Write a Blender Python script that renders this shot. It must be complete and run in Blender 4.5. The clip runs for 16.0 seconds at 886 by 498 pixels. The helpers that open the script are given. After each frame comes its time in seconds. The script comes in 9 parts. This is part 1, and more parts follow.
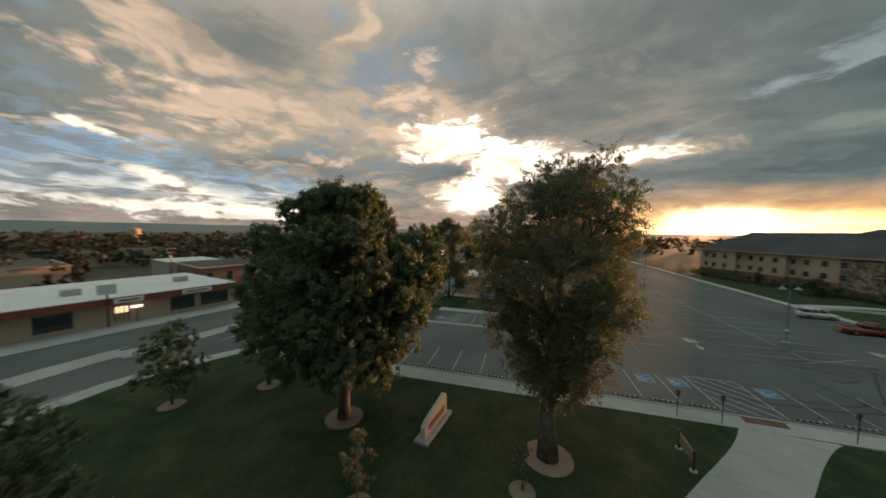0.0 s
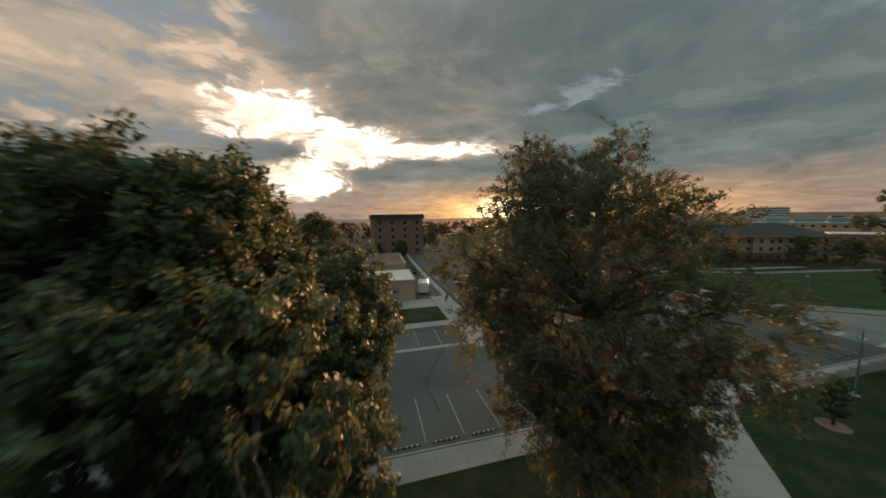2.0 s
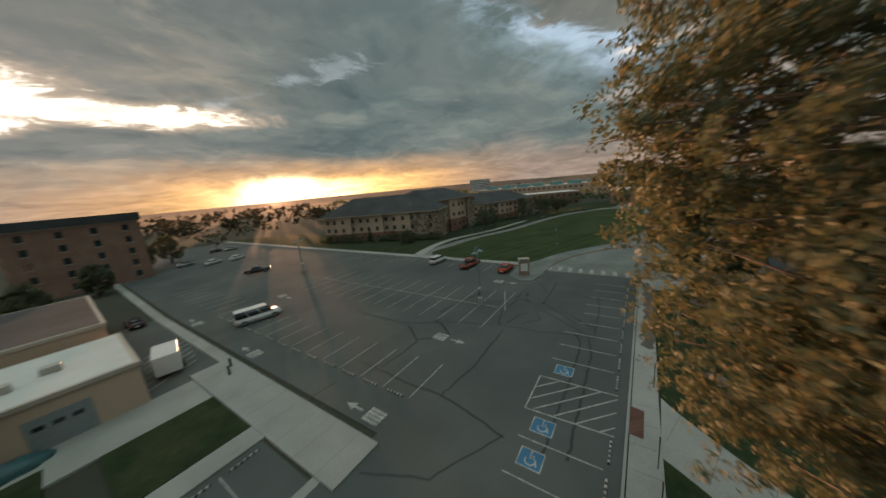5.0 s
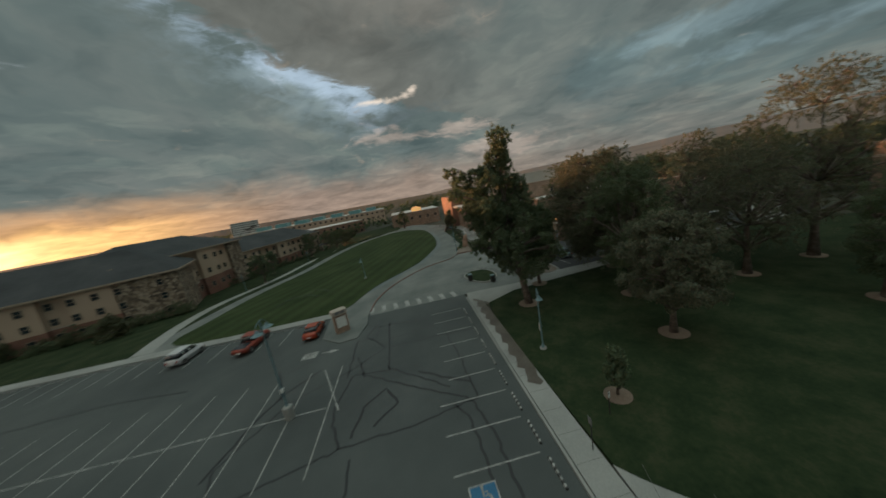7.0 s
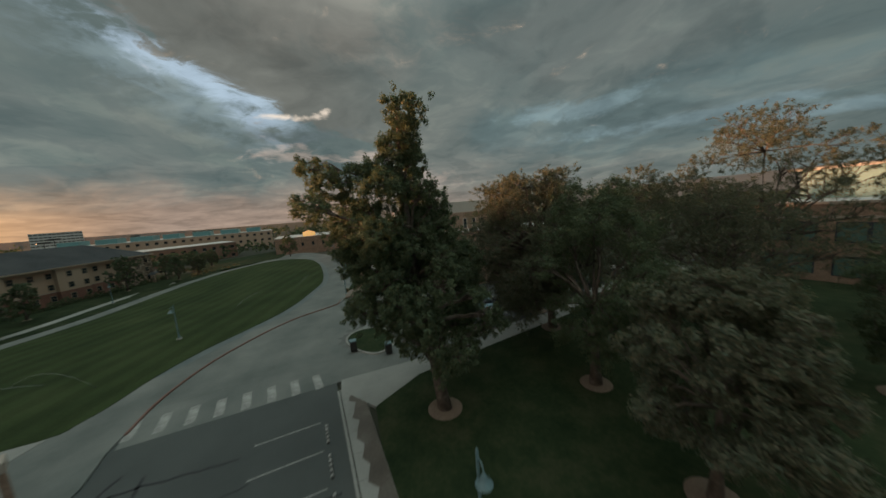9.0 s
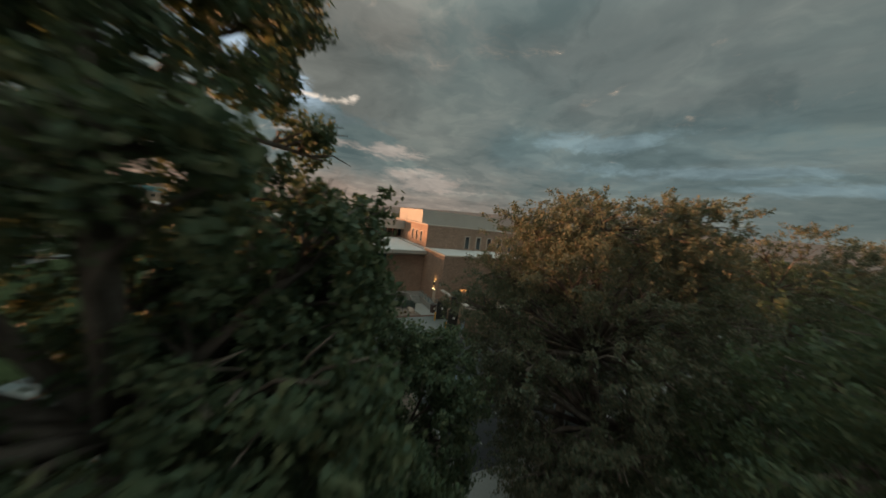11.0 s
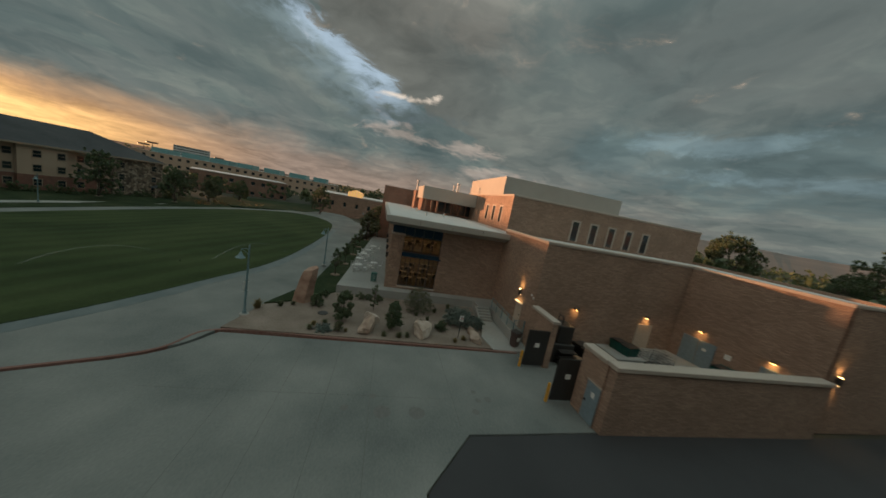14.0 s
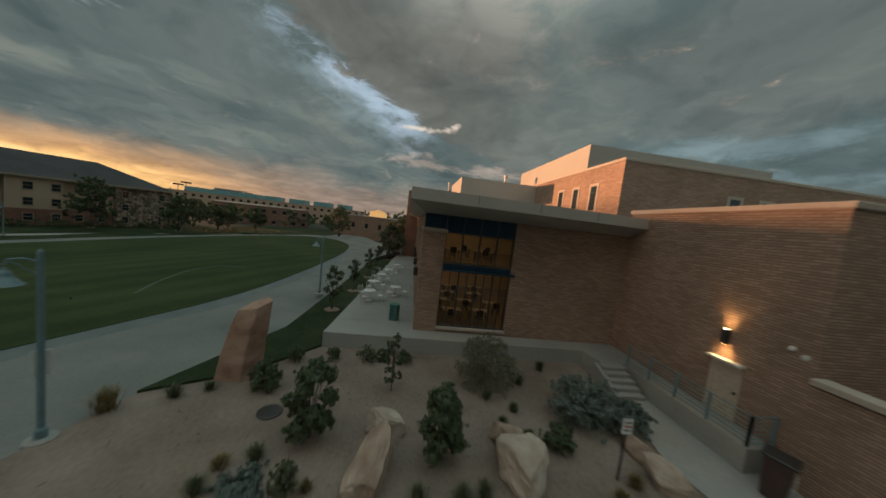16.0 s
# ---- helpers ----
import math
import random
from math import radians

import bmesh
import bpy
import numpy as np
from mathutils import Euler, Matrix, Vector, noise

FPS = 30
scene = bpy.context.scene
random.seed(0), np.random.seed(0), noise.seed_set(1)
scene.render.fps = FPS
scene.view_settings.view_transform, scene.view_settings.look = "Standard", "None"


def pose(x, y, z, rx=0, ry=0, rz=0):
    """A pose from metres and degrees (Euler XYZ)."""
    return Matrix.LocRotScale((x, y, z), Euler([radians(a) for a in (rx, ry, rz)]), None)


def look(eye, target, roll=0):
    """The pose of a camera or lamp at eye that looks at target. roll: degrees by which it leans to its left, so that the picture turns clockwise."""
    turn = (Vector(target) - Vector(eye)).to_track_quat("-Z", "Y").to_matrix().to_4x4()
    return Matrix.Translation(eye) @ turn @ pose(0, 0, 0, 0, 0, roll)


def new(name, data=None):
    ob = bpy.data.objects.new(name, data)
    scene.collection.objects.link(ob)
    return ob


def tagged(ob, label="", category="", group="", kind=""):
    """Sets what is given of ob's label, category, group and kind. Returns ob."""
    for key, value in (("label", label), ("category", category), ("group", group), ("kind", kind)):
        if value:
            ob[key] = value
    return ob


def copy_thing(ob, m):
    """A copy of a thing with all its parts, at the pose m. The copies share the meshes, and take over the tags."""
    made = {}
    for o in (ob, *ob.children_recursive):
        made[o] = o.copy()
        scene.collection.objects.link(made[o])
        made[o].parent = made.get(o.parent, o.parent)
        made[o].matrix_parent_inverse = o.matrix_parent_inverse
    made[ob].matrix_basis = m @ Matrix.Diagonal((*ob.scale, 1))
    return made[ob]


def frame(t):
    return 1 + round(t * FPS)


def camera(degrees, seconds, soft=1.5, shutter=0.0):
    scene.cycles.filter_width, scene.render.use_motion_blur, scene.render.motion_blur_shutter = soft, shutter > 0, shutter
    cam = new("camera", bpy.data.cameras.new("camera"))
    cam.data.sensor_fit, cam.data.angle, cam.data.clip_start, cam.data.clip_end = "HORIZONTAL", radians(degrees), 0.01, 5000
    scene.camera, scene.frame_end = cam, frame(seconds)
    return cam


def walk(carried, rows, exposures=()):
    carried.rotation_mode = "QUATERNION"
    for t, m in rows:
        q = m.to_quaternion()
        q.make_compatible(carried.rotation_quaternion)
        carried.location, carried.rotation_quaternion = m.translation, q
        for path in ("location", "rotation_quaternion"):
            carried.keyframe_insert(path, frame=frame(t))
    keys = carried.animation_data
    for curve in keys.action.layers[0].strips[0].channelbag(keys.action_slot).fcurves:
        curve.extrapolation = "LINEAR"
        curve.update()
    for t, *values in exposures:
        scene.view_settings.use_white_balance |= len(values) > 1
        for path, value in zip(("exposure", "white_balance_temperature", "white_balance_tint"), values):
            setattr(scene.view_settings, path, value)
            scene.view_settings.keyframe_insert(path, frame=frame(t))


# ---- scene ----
cam = camera(113.6, 16.0, soft=1.6, shutter=0.5)
# seconds, eye x, y, z, yaw (to the left from +y), pitch, roll
ROWS = [
    (0, -19.94, -27.39, 13.93, 15.39, -3.49, 0.73),
    (0.5, -22.59, -25.66, 14.41, 7.12, -4.31, 0.94),
    (1, -24.66, -23.58, 14.81, -0.70, -4.65, 0.61),
    (1.5, -26.11, -21.09, 15.20, -7.82, -5.24, -0.06),
    (2, -26.87, -17.95, 15.44, -14.31, -6.14, -0.95),
    (2.5, -27.47, -14.60, 15.57, -21.06, -6.87, -1.00),
    (3, -27.77, -11.05, 15.65, -27.55, -7.54, -0.60),
    (3.5, -27.59, -7.78, 15.73, -34.07, -8.43, -0.91),
    (4, -26.49, -5.09, 16.01, -40.51, -9.75, -2.00),
    (4.5, -24.65, -2.81, 16.34, -47.39, -11.14, -3.57),
    (5, -22.33, -0.72, 16.56, -55.27, -12.22, -5.32),
    (5.5, -19.80, 1.40, 16.50, -64.70, -12.60, -6.90),
    (6, -16.94, 3.44, 16.17, -75.71, -12.46, -8.52),
    (6.5, -13.72, 4.78, 15.64, -86.61, -11.91, -9.57),
    (7, -10.37, 5.24, 15.17, -96.33, -11.35, -10.38),
    (7.5, -6.96, 4.87, 14.66, -104.28, -10.79, -10.32),
    (8, -3.44, 3.66, 14.15, -109.95, -10.01, -8.98),
    (8.5, 0.22, 1.86, 13.80, -113.35, -9.03, -6.73),
    (9, 4.20, -0.15, 13.73, -115.22, -7.68, -4.41),
    (9.5, 8.22, -2.21, 13.95, -116.07, -6.36, -2.05),
    (10, 11.93, -4.23, 14.33, -116.27, -5.58, 0.58),
    (10.5, 15.03, -6.18, 14.73, -116.00, -5.71, 3.61),
    (11, 17.58, -7.99, 14.99, -115.27, -6.68, 6.76),
    (11.5, 20.01, -9.57, 15.00, -113.99, -7.94, 9.27),
    (12, 22.68, -10.88, 14.63, -112.28, -9.09, 10.53),
    (12.5, 25.78, -11.91, 13.86, -109.99, -9.78, 10.69),
    (13, 29.13, -12.78, 12.82, -107.22, -9.99, 10.73),
    (13.5, 32.58, -13.53, 11.62, -104.59, -9.60, 10.70),
    (14, 36.07, -14.16, 10.35, -102.14, -8.80, 10.67),
    (14.5, 39.56, -14.62, 9.19, -99.93, -7.86, 10.58),
    (15, 42.99, -14.81, 8.32, -98.22, -6.94, 9.97),
    (15.5, 46.34, -14.72, 7.66, -97.03, -5.91, 8.49),
    (16, 49.53, -14.50, 6.95, -96.24, -4.91, 6.68),
]
walk(cam, [(t, pose(x, y, z, 90 + pitch, 0, yaw) @ pose(0, 0, 0, 0, 0, roll)) for t, x, y, z, yaw, pitch, roll in ROWS],
     exposures=[(0, 0.28), (1.5, 0.22), (2.5, 0.15), (3.2, 0.32), (5.5, 0.32), (6.5, 0.22), (7.2, 0.12), (9, 0.15), (10.5, 0.2), (11.5, 0.15), (13, 0.05), (16, 0.05)])

# ---- sky and sun ----
SUN_AZ, SUN_EL = 26.6, 1.8          # degrees, azimuth from +y towards +x


def direction(az, el):
    a, e = radians(az), radians(el)
    return Vector((math.sin(a) * math.cos(e), math.cos(a) * math.cos(e), math.sin(e)))


class Nodes:
    """Short hand for node trees."""

    def __init__(self, tree, fresh=True):
        self.tree = tree
        if fresh:
            tree.nodes.clear()

    def add(self, kind, **settings):
        n = self.tree.nodes.new(kind)
        if "operation" in settings:
            n.operation = settings["operation"]
        if "use_clamp" in settings:
            n.use_clamp = settings["use_clamp"]
        if "interpolation_type" in settings:
            n.interpolation_type = settings["interpolation_type"]
        if "data_type" in settings:
            n.data_type, n.blend_type = settings["data_type"], settings["blend_type"]
        return n

    def put(self, socket, value):
        if hasattr(value, "is_linked"):
            self.tree.links.new(value, socket)
        else:
            socket.default_value = value

    def math(self, op, a, b=0.0, clamp=False):
        n = self.add("ShaderNodeMath", operation=op, use_clamp=clamp)
        self.put(n.inputs[0], a)
        self.put(n.inputs[1], b)
        return n.outputs[0]

    def vec(self, op, a, b=(0, 0, 0), scale=None):
        n = self.add("ShaderNodeVectorMath", operation=op)
        self.put(n.inputs[0], a)
        if scale is None:
            self.put(n.inputs[1], b)
        else:
            self.put(n.inputs["Scale"], scale)
        return n.outputs["Value"] if op in ("DOT_PRODUCT", "LENGTH") else n.outputs[0]

    def step(self, x, lo, hi):
        n = self.add("ShaderNodeMapRange", interpolation_type="SMOOTHSTEP")
        self.put(n.inputs[0], x)
        self.put(n.inputs[1], lo)
        self.put(n.inputs[2], hi)
        return n.outputs[0]

    def noise(self, vector, scale, detail=5.0, rough=0.55, distortion=0.0):
        n = self.add("ShaderNodeTexNoise")
        self.put(n.inputs["Vector"], vector)
        self.put(n.inputs["Scale"], scale)
        self.put(n.inputs["Detail"], detail)
        self.put(n.inputs["Roughness"], rough)
        self.put(n.inputs["Distortion"], distortion)
        return n.outputs["Fac"], n.outputs["Color"]

    def mix(self, fac, a, b, blend="MIX"):
        n = self.add("ShaderNodeMix", data_type="RGBA", blend_type=blend)
        self.put(n.inputs["Factor"], fac)
        for s, v in ((n.inputs[6], a), (n.inputs[7], b)):
            self.put(s, (*v, 1.0) if isinstance(v, tuple) and len(v) == 3 else v)
        return n.outputs[2]

    def ramp(self, fac, *stops):
        n = self.add("ShaderNodeValToRGB")
        while len(n.color_ramp.elements) < len(stops):
            n.color_ramp.elements.new(0.5)
        for e, (p, c) in zip(n.color_ramp.elements, stops):
            e.position, e.color = p, (*c, 1.0)
        self.put(n.inputs[0], fac)
        return n.outputs[0]


def build_world():
    world = bpy.data.worlds.new("dusk_sky")
    scene.world = world
    world.use_nodes = True
    k = Nodes(world.node_tree)
    way = k.add("ShaderNodeTexCoord").outputs["Generated"]
    xyz = k.add("ShaderNodeSeparateXYZ")
    k.put(xyz.inputs[0], way)
    z = xyz.outputs[2]
    up = k.math("MAXIMUM", z, 0.0)
    # cloud deck seen in perspective: the direction laid on a plane overhead
    over = k.math("DIVIDE", 1.0, k.math("ADD", up, 0.16))
    plane = k.vec("SCALE", way, scale=over)
    flat = k.vec("MULTIPLY", plane, (1.0, 1.0, 0.0))
    warp = k.vec("SCALE", k.vec("SUBTRACT", k.noise(flat, 0.8, 4.0)[1], (0.5, 0.5, 0.5)), scale=0.9)
    flat2 = k.vec("ADD", flat, warp)
    turned = k.add("ShaderNodeMapping")
    turned.inputs["Rotation"].default_value[2] = radians(35)
    turned.inputs["Scale"].default_value = (0.6, 1.15, 1.0)
    k.put(turned.inputs[0], flat2)
    big = k.noise(turned.outputs[0], 0.55, 6.0, 0.52)[0]
    fine = k.noise(turned.outputs[0], 1.7, 7.0, 0.58)[0]
    # soft rounded lumps on the underside of the deck
    lump = k.noise(k.vec("ADD", flat2, (3.7, 1.9, 0.0)), 1.5, 5.0, 0.50, 0.35)[0]
    small = k.noise(k.vec("ADD", flat2, (8.1, 5.2, 0.0)), 4.6, 5.0, 0.55, 0.4)[0]
    # azimuth and elevation in degrees, and ragged noise drawn out sideways
    az = k.math("MULTIPLY", k.math("ARCTAN2", xyz.outputs[0], xyz.outputs[1]), 180 / math.pi)
    el = k.math("MULTIPLY", k.math("ARCSINE", z), 180 / math.pi)
    low_way = k.vec("MULTIPLY", way, (1.0, 1.0, 2.4))
    bent = k.vec("ADD", low_way, k.vec("SCALE", k.vec("SUBTRACT", k.noise(low_way, 3.0, 3.0)[1], (0.5, 0.5, 0.5)), scale=0.28))
    ragged = k.math("MULTIPLY", k.math("SUBTRACT", k.noise(bent, 5.0, 9.0, 0.62, 0.2)[0], 0.5), 1.9)
    ragged_fine = k.math("MULTIPLY", k.math("SUBTRACT", k.noise(bent, 17.0, 8.0, 0.64, 0.3)[0], 0.5), 2.6)
    wisps = k.noise(k.vec("MULTIPLY", bent, (1.0, 1.0, 3.0)), 6.0, 8.0, 0.6)[0]

    def oval(a, e, ra, re, tilt=0.0):
        """A hill of 1 at a direction to 0 at an oval round it, in degrees; tilt raises it towards the east."""
        da = k.math("SUBTRACT", az, a)
        de = k.math("SUBTRACT", k.math("SUBTRACT", el, e), k.math("MULTIPLY", da, tilt))
        u, v = k.math("DIVIDE", da, ra), k.math("DIVIDE", de, re)
        r = k.math("SQRT", k.math("ADD", k.math("MULTIPLY", u, u), k.math("MULTIPLY", v, v)))
        return k.math("MAXIMUM", k.math("SUBTRACT", 1.0, r), -0.6)

    def torn(field, lo, hi, rough=1.3, finer=0.5):
        x = k.math("ADD", field, k.math("ADD", k.math("MULTIPLY", ragged, rough), k.math("MULTIPLY", ragged_fine, finer)))
        return k.step(x, lo, hi)

    def most(*fields):
        out = fields[0]
        for f in fields[1:]:
            out = k.math("MAXIMUM", out, f)
        return out

    lumps = k.math("ADD", k.math("MULTIPLY", k.step(lump, 0.30, 0.70), 0.62), k.math("MULTIPLY", k.step(small, 0.30, 0.70), 0.38))
    shade = k.math("ADD", 0.70, k.math("MULTIPLY", lumps, 0.60))

    def lay(base, fac, amount, colour):
        grey = k.add("ShaderNodeCombineXYZ")
        for i in range(3):
            k.put(grey.inputs[i], shade)
        return k.mix(k.math("MULTIPLY", fac, amount), base, k.mix(1.0, colour, grey.outputs[0], "MULTIPLY"))

    sun = tuple(direction(SUN_AZ, SUN_EL))
    near = k.vec("DOT_PRODUCT", way, sun)
    sunward = k.step(k.vec("DOT_PRODUCT", way, tuple(direction(-20, 12))), 0.42, 1.0)
    # clear sky behind the clouds
    sky = k.add("ShaderNodeTexSky")
    sky.sky_type, sky.sun_disc, sky.sun_elevation, sky.sun_rotation, sky.dust_density = "NISHITA", False, radians(2.0), radians(SUN_AZ), 2.0
    clear = k.mix(1.0, sky.outputs[0], (0.10, 0.115, 0.13), "MULTIPLY")
    clear = k.mix(0.75, clear, (0.30, 0.43, 0.56))
    # cloud colours: cold grey-green away from the sun, brownish towards it
    tone = k.math("ADD", k.math("MULTIPLY", big, 0.65), k.math("MULTIPLY", fine, 0.35))
    cold = k.ramp(tone, (0.34, (0.072, 0.104, 0.106)), (0.48, (0.112, 0.146, 0.142)), (0.64, (0.178, 0.200, 0.186)))
    warm = k.ramp(tone, (0.34, (0.120, 0.138, 0.140)), (0.49, (0.215, 0.212, 0.190)), (0.62, (0.43, 0.355, 0.270)))
    cloud = k.mix(sunward, cold, warm)
    cloud = k.mix(k.step(lumps, 0.52, 0.95), cloud, k.mix(1.0, cloud, (1.34, 1.28, 1.22), "MULTIPLY"))
    cloud = k.mix(k.step(lumps, 0.46, 0.06), cloud, k.mix(1.0, cloud, (0.76, 0.80, 0.82), "MULTIPLY"))
    # peach-lit billows with blue-grey hollows round the bright break
    billow = k.math("ADD", k.math("MULTIPLY", ragged, 0.55), k.math("SUBTRACT", lumps, 0.5))
    lit_west = k.step(most(oval(-42, 23, 46, 20), oval(-62, 16, 20, 10)), 0.0, 0.5)
    cloud = k.mix(k.math("MULTIPLY", lit_west, k.math("MULTIPLY", k.step(billow, 0.00, 0.34), 0.80)), cloud, (0.66, 0.475, 0.340))
    cloud = k.mix(k.math("MULTIPLY", lit_west, k.math("MULTIPLY", k.step(billow, -0.04, -0.36), 0.75)), cloud, (0.215, 0.265, 0.300))
    # pinkish lower edge of the deck
    low = k.math("MULTIPLY", k.math("SUBTRACT", 1.0, k.step(k.math("ADD", z, k.math("MULTIPLY", ragged, 0.09)), 0.01, 0.15)), k.step(near, -0.95, 0.85))
    body = lay(cloud, low, 0.8, (0.36, 0.255, 0.195))
    # dark masses over the lot and above the bright break
    body = k.mix(k.math("MULTIPLY", torn(most(oval(8, 22, 26, 8, 0.15), oval(-48, 27, 16, 6), oval(-38, 10, 12, 3.5)), 0.15, 0.8, 1.0, 0.3), 0.55), body, (0.115, 0.135, 0.135))
    body = lay(body, torn(most(oval(146, 27, 34, 13), oval(22, 32, 30, 12)), 0.05, 0.8, 0.9, 0.3), 0.40, (0.105, 0.122, 0.120))
    body = lay(body, torn(oval(98, 33, 26, 11), 0.05, 0.8, 1.2, 0.3), 0.55, (0.25, 0.232, 0.20))
    # blue breaks in the west, with grey streaks and lit rims across them
    west = torn(most(oval(-68, 8, 22, 6.5), oval(-50, 6, 12, 4)), 0.12, 0.50, 1.3, 0.6)
    body = lay(body, west, 0.9, k.mix(k.step(k.math("ADD", el, k.math("MULTIPLY", ragged, 6.0)), 3.0, 8.5), (1.00, 0.92, 0.78), clear))
    body = lay(body, k.math("MULTIPLY", west, k.step(wisps, 0.49, 0.60)), 0.85, (0.20, 0.225, 0.235))
    body = lay(body, torn(most(oval(-59, 6.8, 9, 1.5, -0.34), oval(-54, 3.2, 18, 0.9), oval(-66, 12.4, 5, 0.8, -0.2), oval(-44, 2.0, 16, 0.8)), 0.10, 0.55, 1.3, 0.7), 0.95, (0.98, 0.86, 0.70))
    body = lay(body, torn(most(oval(-56, 15, 8, 2.2), oval(-58, 20, 9, 2.4), oval(-36, 12, 7, 2.0), oval(-24, 23.5, 7, 4), oval(-19, 29, 5, 3)), 0.30, 1.05, 2.0, 1.0), 0.70, (0.80, 0.58, 0.42))
    # long blue break in the east with a small lit knot
    edge = k.math("ADD", k.math("SUBTRACT", k.math("ADD", el, k.math("MULTIPLY", az, 0.44)), 56.4), k.math("ADD", k.math("MULTIPLY", ragged, 4.6), k.math("MULTIPLY", ragged_fine, 2.4)))
    span = k.math("MULTIPLY", k.step(az, 50, 72), k.math("SUBTRACT", 1.0, k.step(az, 84, 97)))
    under = k.math("MULTIPLY", span, k.math("SUBTRACT", 1.0, k.step(edge, 0.4, 2.2)))
    torn_band = k.step(k.math("ADD", k.math("ADD", k.math("MULTIPLY", ragged, 0.8), k.math("MULTIPLY", ragged_fine, 0.5)), k.math("SUBTRACT", lumps, 0.42)), -0.20, 0.34)
    body = lay(body, k.math("MULTIPLY", under, k.math("MULTIPLY", k.step(edge, -10.0, -2.0), torn_band)), 0.40, (0.245, 0.325, 0.365))
    body = lay(body, k.math("MULTIPLY", under, k.math("MULTIPLY", k.step(k.math("ADD", edge, k.math("MULTIPLY", k.step(az, 72, 88), 2.4)), -3.0, 0.4), torn_band)), 0.78, (0.36, 0.46, 0.56))
    mass = k.math("MULTIPLY", k.math("MULTIPLY", k.step(edge, 0.0, 1.6), k.math("SUBTRACT", 1.0, k.step(edge, 5.0, 30.0))), k.math("MULTIPLY", k.step(az, 36, 70), k.math("SUBTRACT", 1.0, k.step(az, 86, 135))))
    body = lay(body, mass, 0.82, (0.142, 0.144, 0.128))
    body = lay(body, k.math("MULTIPLY", mass, torn(most(oval(101, 28, 6, 3), oval(110, 24, 7, 2.4), oval(122, 20, 8, 2.4)), 0.0, 0.9, 1.2, 0.5)), 0.5, (0.26, 0.245, 0.212))
    body = lay(body, torn(most(oval(150, 12, 34, 7.5), oval(128, 13, 10, 6)), 0.0, 0.7, 0.7, 0.3), 0.62, (0.088, 0.136, 0.144))
    body = lay(body, torn(oval(93, 14.2, 12, 2.0), 0.1, 0.9, 1.3, 0.6), 0.6, (0.11, 0.14, 0.145))
    body = lay(body, torn(most(oval(89.4, 16.9, 4.6, 0.62, -0.02), oval(94.0, 17.2, 3.2, 0.75, 0.12), oval(96.0, 17.9, 1.6, 0.8, 0.4)), 0.10, 1.15, 0.5, 1.0), 0.80, (0.80, 0.68, 0.56))
    body = lay(body, torn(most(oval(103, 10.6, 8, 2.4), oval(112, 6, 12, 3), oval(91, 11, 7, 2.0)), 0.2, 0.9, 1.5, 0.7), 0.6, (0.44, 0.365, 0.31))
    # torn pale openings over the lot and in the south-east
    body = lay(body, torn(most(oval(30, 17.6, 9, 1.6, 0.3), oval(40, 20.4, 9, 2.4, 0.1), oval(21, 14.2, 3, 1.0)), 0.40, 1.1, 1.6, 0.9), 0.45, (0.42, 0.48, 0.51))
    body = lay(body, torn(most(oval(154, 10.4, 20, 1.6), oval(166, 8, 12, 1.4), oval(140, 15, 14, 2.0)), 0.1, 0.8, 1.3, 0.5), 0.5, (0.22, 0.31, 0.34))
    # lit cloud and the bright break beside the sun
    gap = most(oval(-15.5, 16.0, 11, 4.6), oval(-3, 13.0, 11, 3.9), oval(8, 12.6, 17, 1.7), oval(-11, 7.4, 8.5, 4.2))
    gap = k.math("SUBTRACT", gap, k.math("MULTIPLY", k.math("MAXIMUM", oval(-21, 11.2, 14, 1.9, 0.03), 0.0), 0.95))
    gap = k.math("SUBTRACT", gap, k.math("MULTIPLY", k.math("MAXIMUM", oval(6, 9.0, 9, 2.2, 0.1), 0.0), 0.8))
    body = lay(body, torn(gap, -0.40, 0.34, 0.8, 0.4), 0.75, (0.62, 0.46, 0.33))
    white = k.mix(k.step(ragged, -0.30, 0.12), (0.90, 0.70, 0.50), (1.35, 1.20, 1.00))
    body = k.mix(torn(gap, 0.06, 0.42, 0.85, 0.80), body, white)
    # light low over the horizon where the sun goes down
    lift = k.math("ADD", el, k.math("MULTIPLY", ragged, 2.6))

    def glow(a, ra, top, soft):
        """A flat bank of light on the horizon."""
        side = k.step(k.math("ABSOLUTE", k.math("SUBTRACT", az, a)), ra, ra * 0.25)
        return k.math("MULTIPLY", side, k.math("SUBTRACT", 1.0, k.step(lift, top - soft, top + soft)))

    body = lay(body, glow(SUN_AZ + 6, 42, 4.6, 3.4), 0.92, (0.80, 0.42, 0.16))
    body = lay(body, glow(SUN_AZ + 8, 26, 2.9, 1.3), 0.95, (1.35, 0.80, 0.30))
    body = lay(body, glow(SUN_AZ + 4, 15, 2.3, 1.2), 1.0, (2.2, 1.55, 0.80))
    body = lay(body, glow(SUN_AZ + 1, 7.5, 3.0, 1.6), 1.0, (3.4, 2.6, 1.5))
    # an overcast sky grows brighter towards the zenith
    zenith = k.math("ADD", 1.0, k.math("MULTIPLY", k.step(z, 0.50, 0.95), 3.5))
    back = k.add("ShaderNodeBackground")
    k.put(back.inputs[0], body)
    k.put(back.inputs[1], zenith)
    k.put(k.add("ShaderNodeOutputWorld").inputs[0], back.outputs[0])


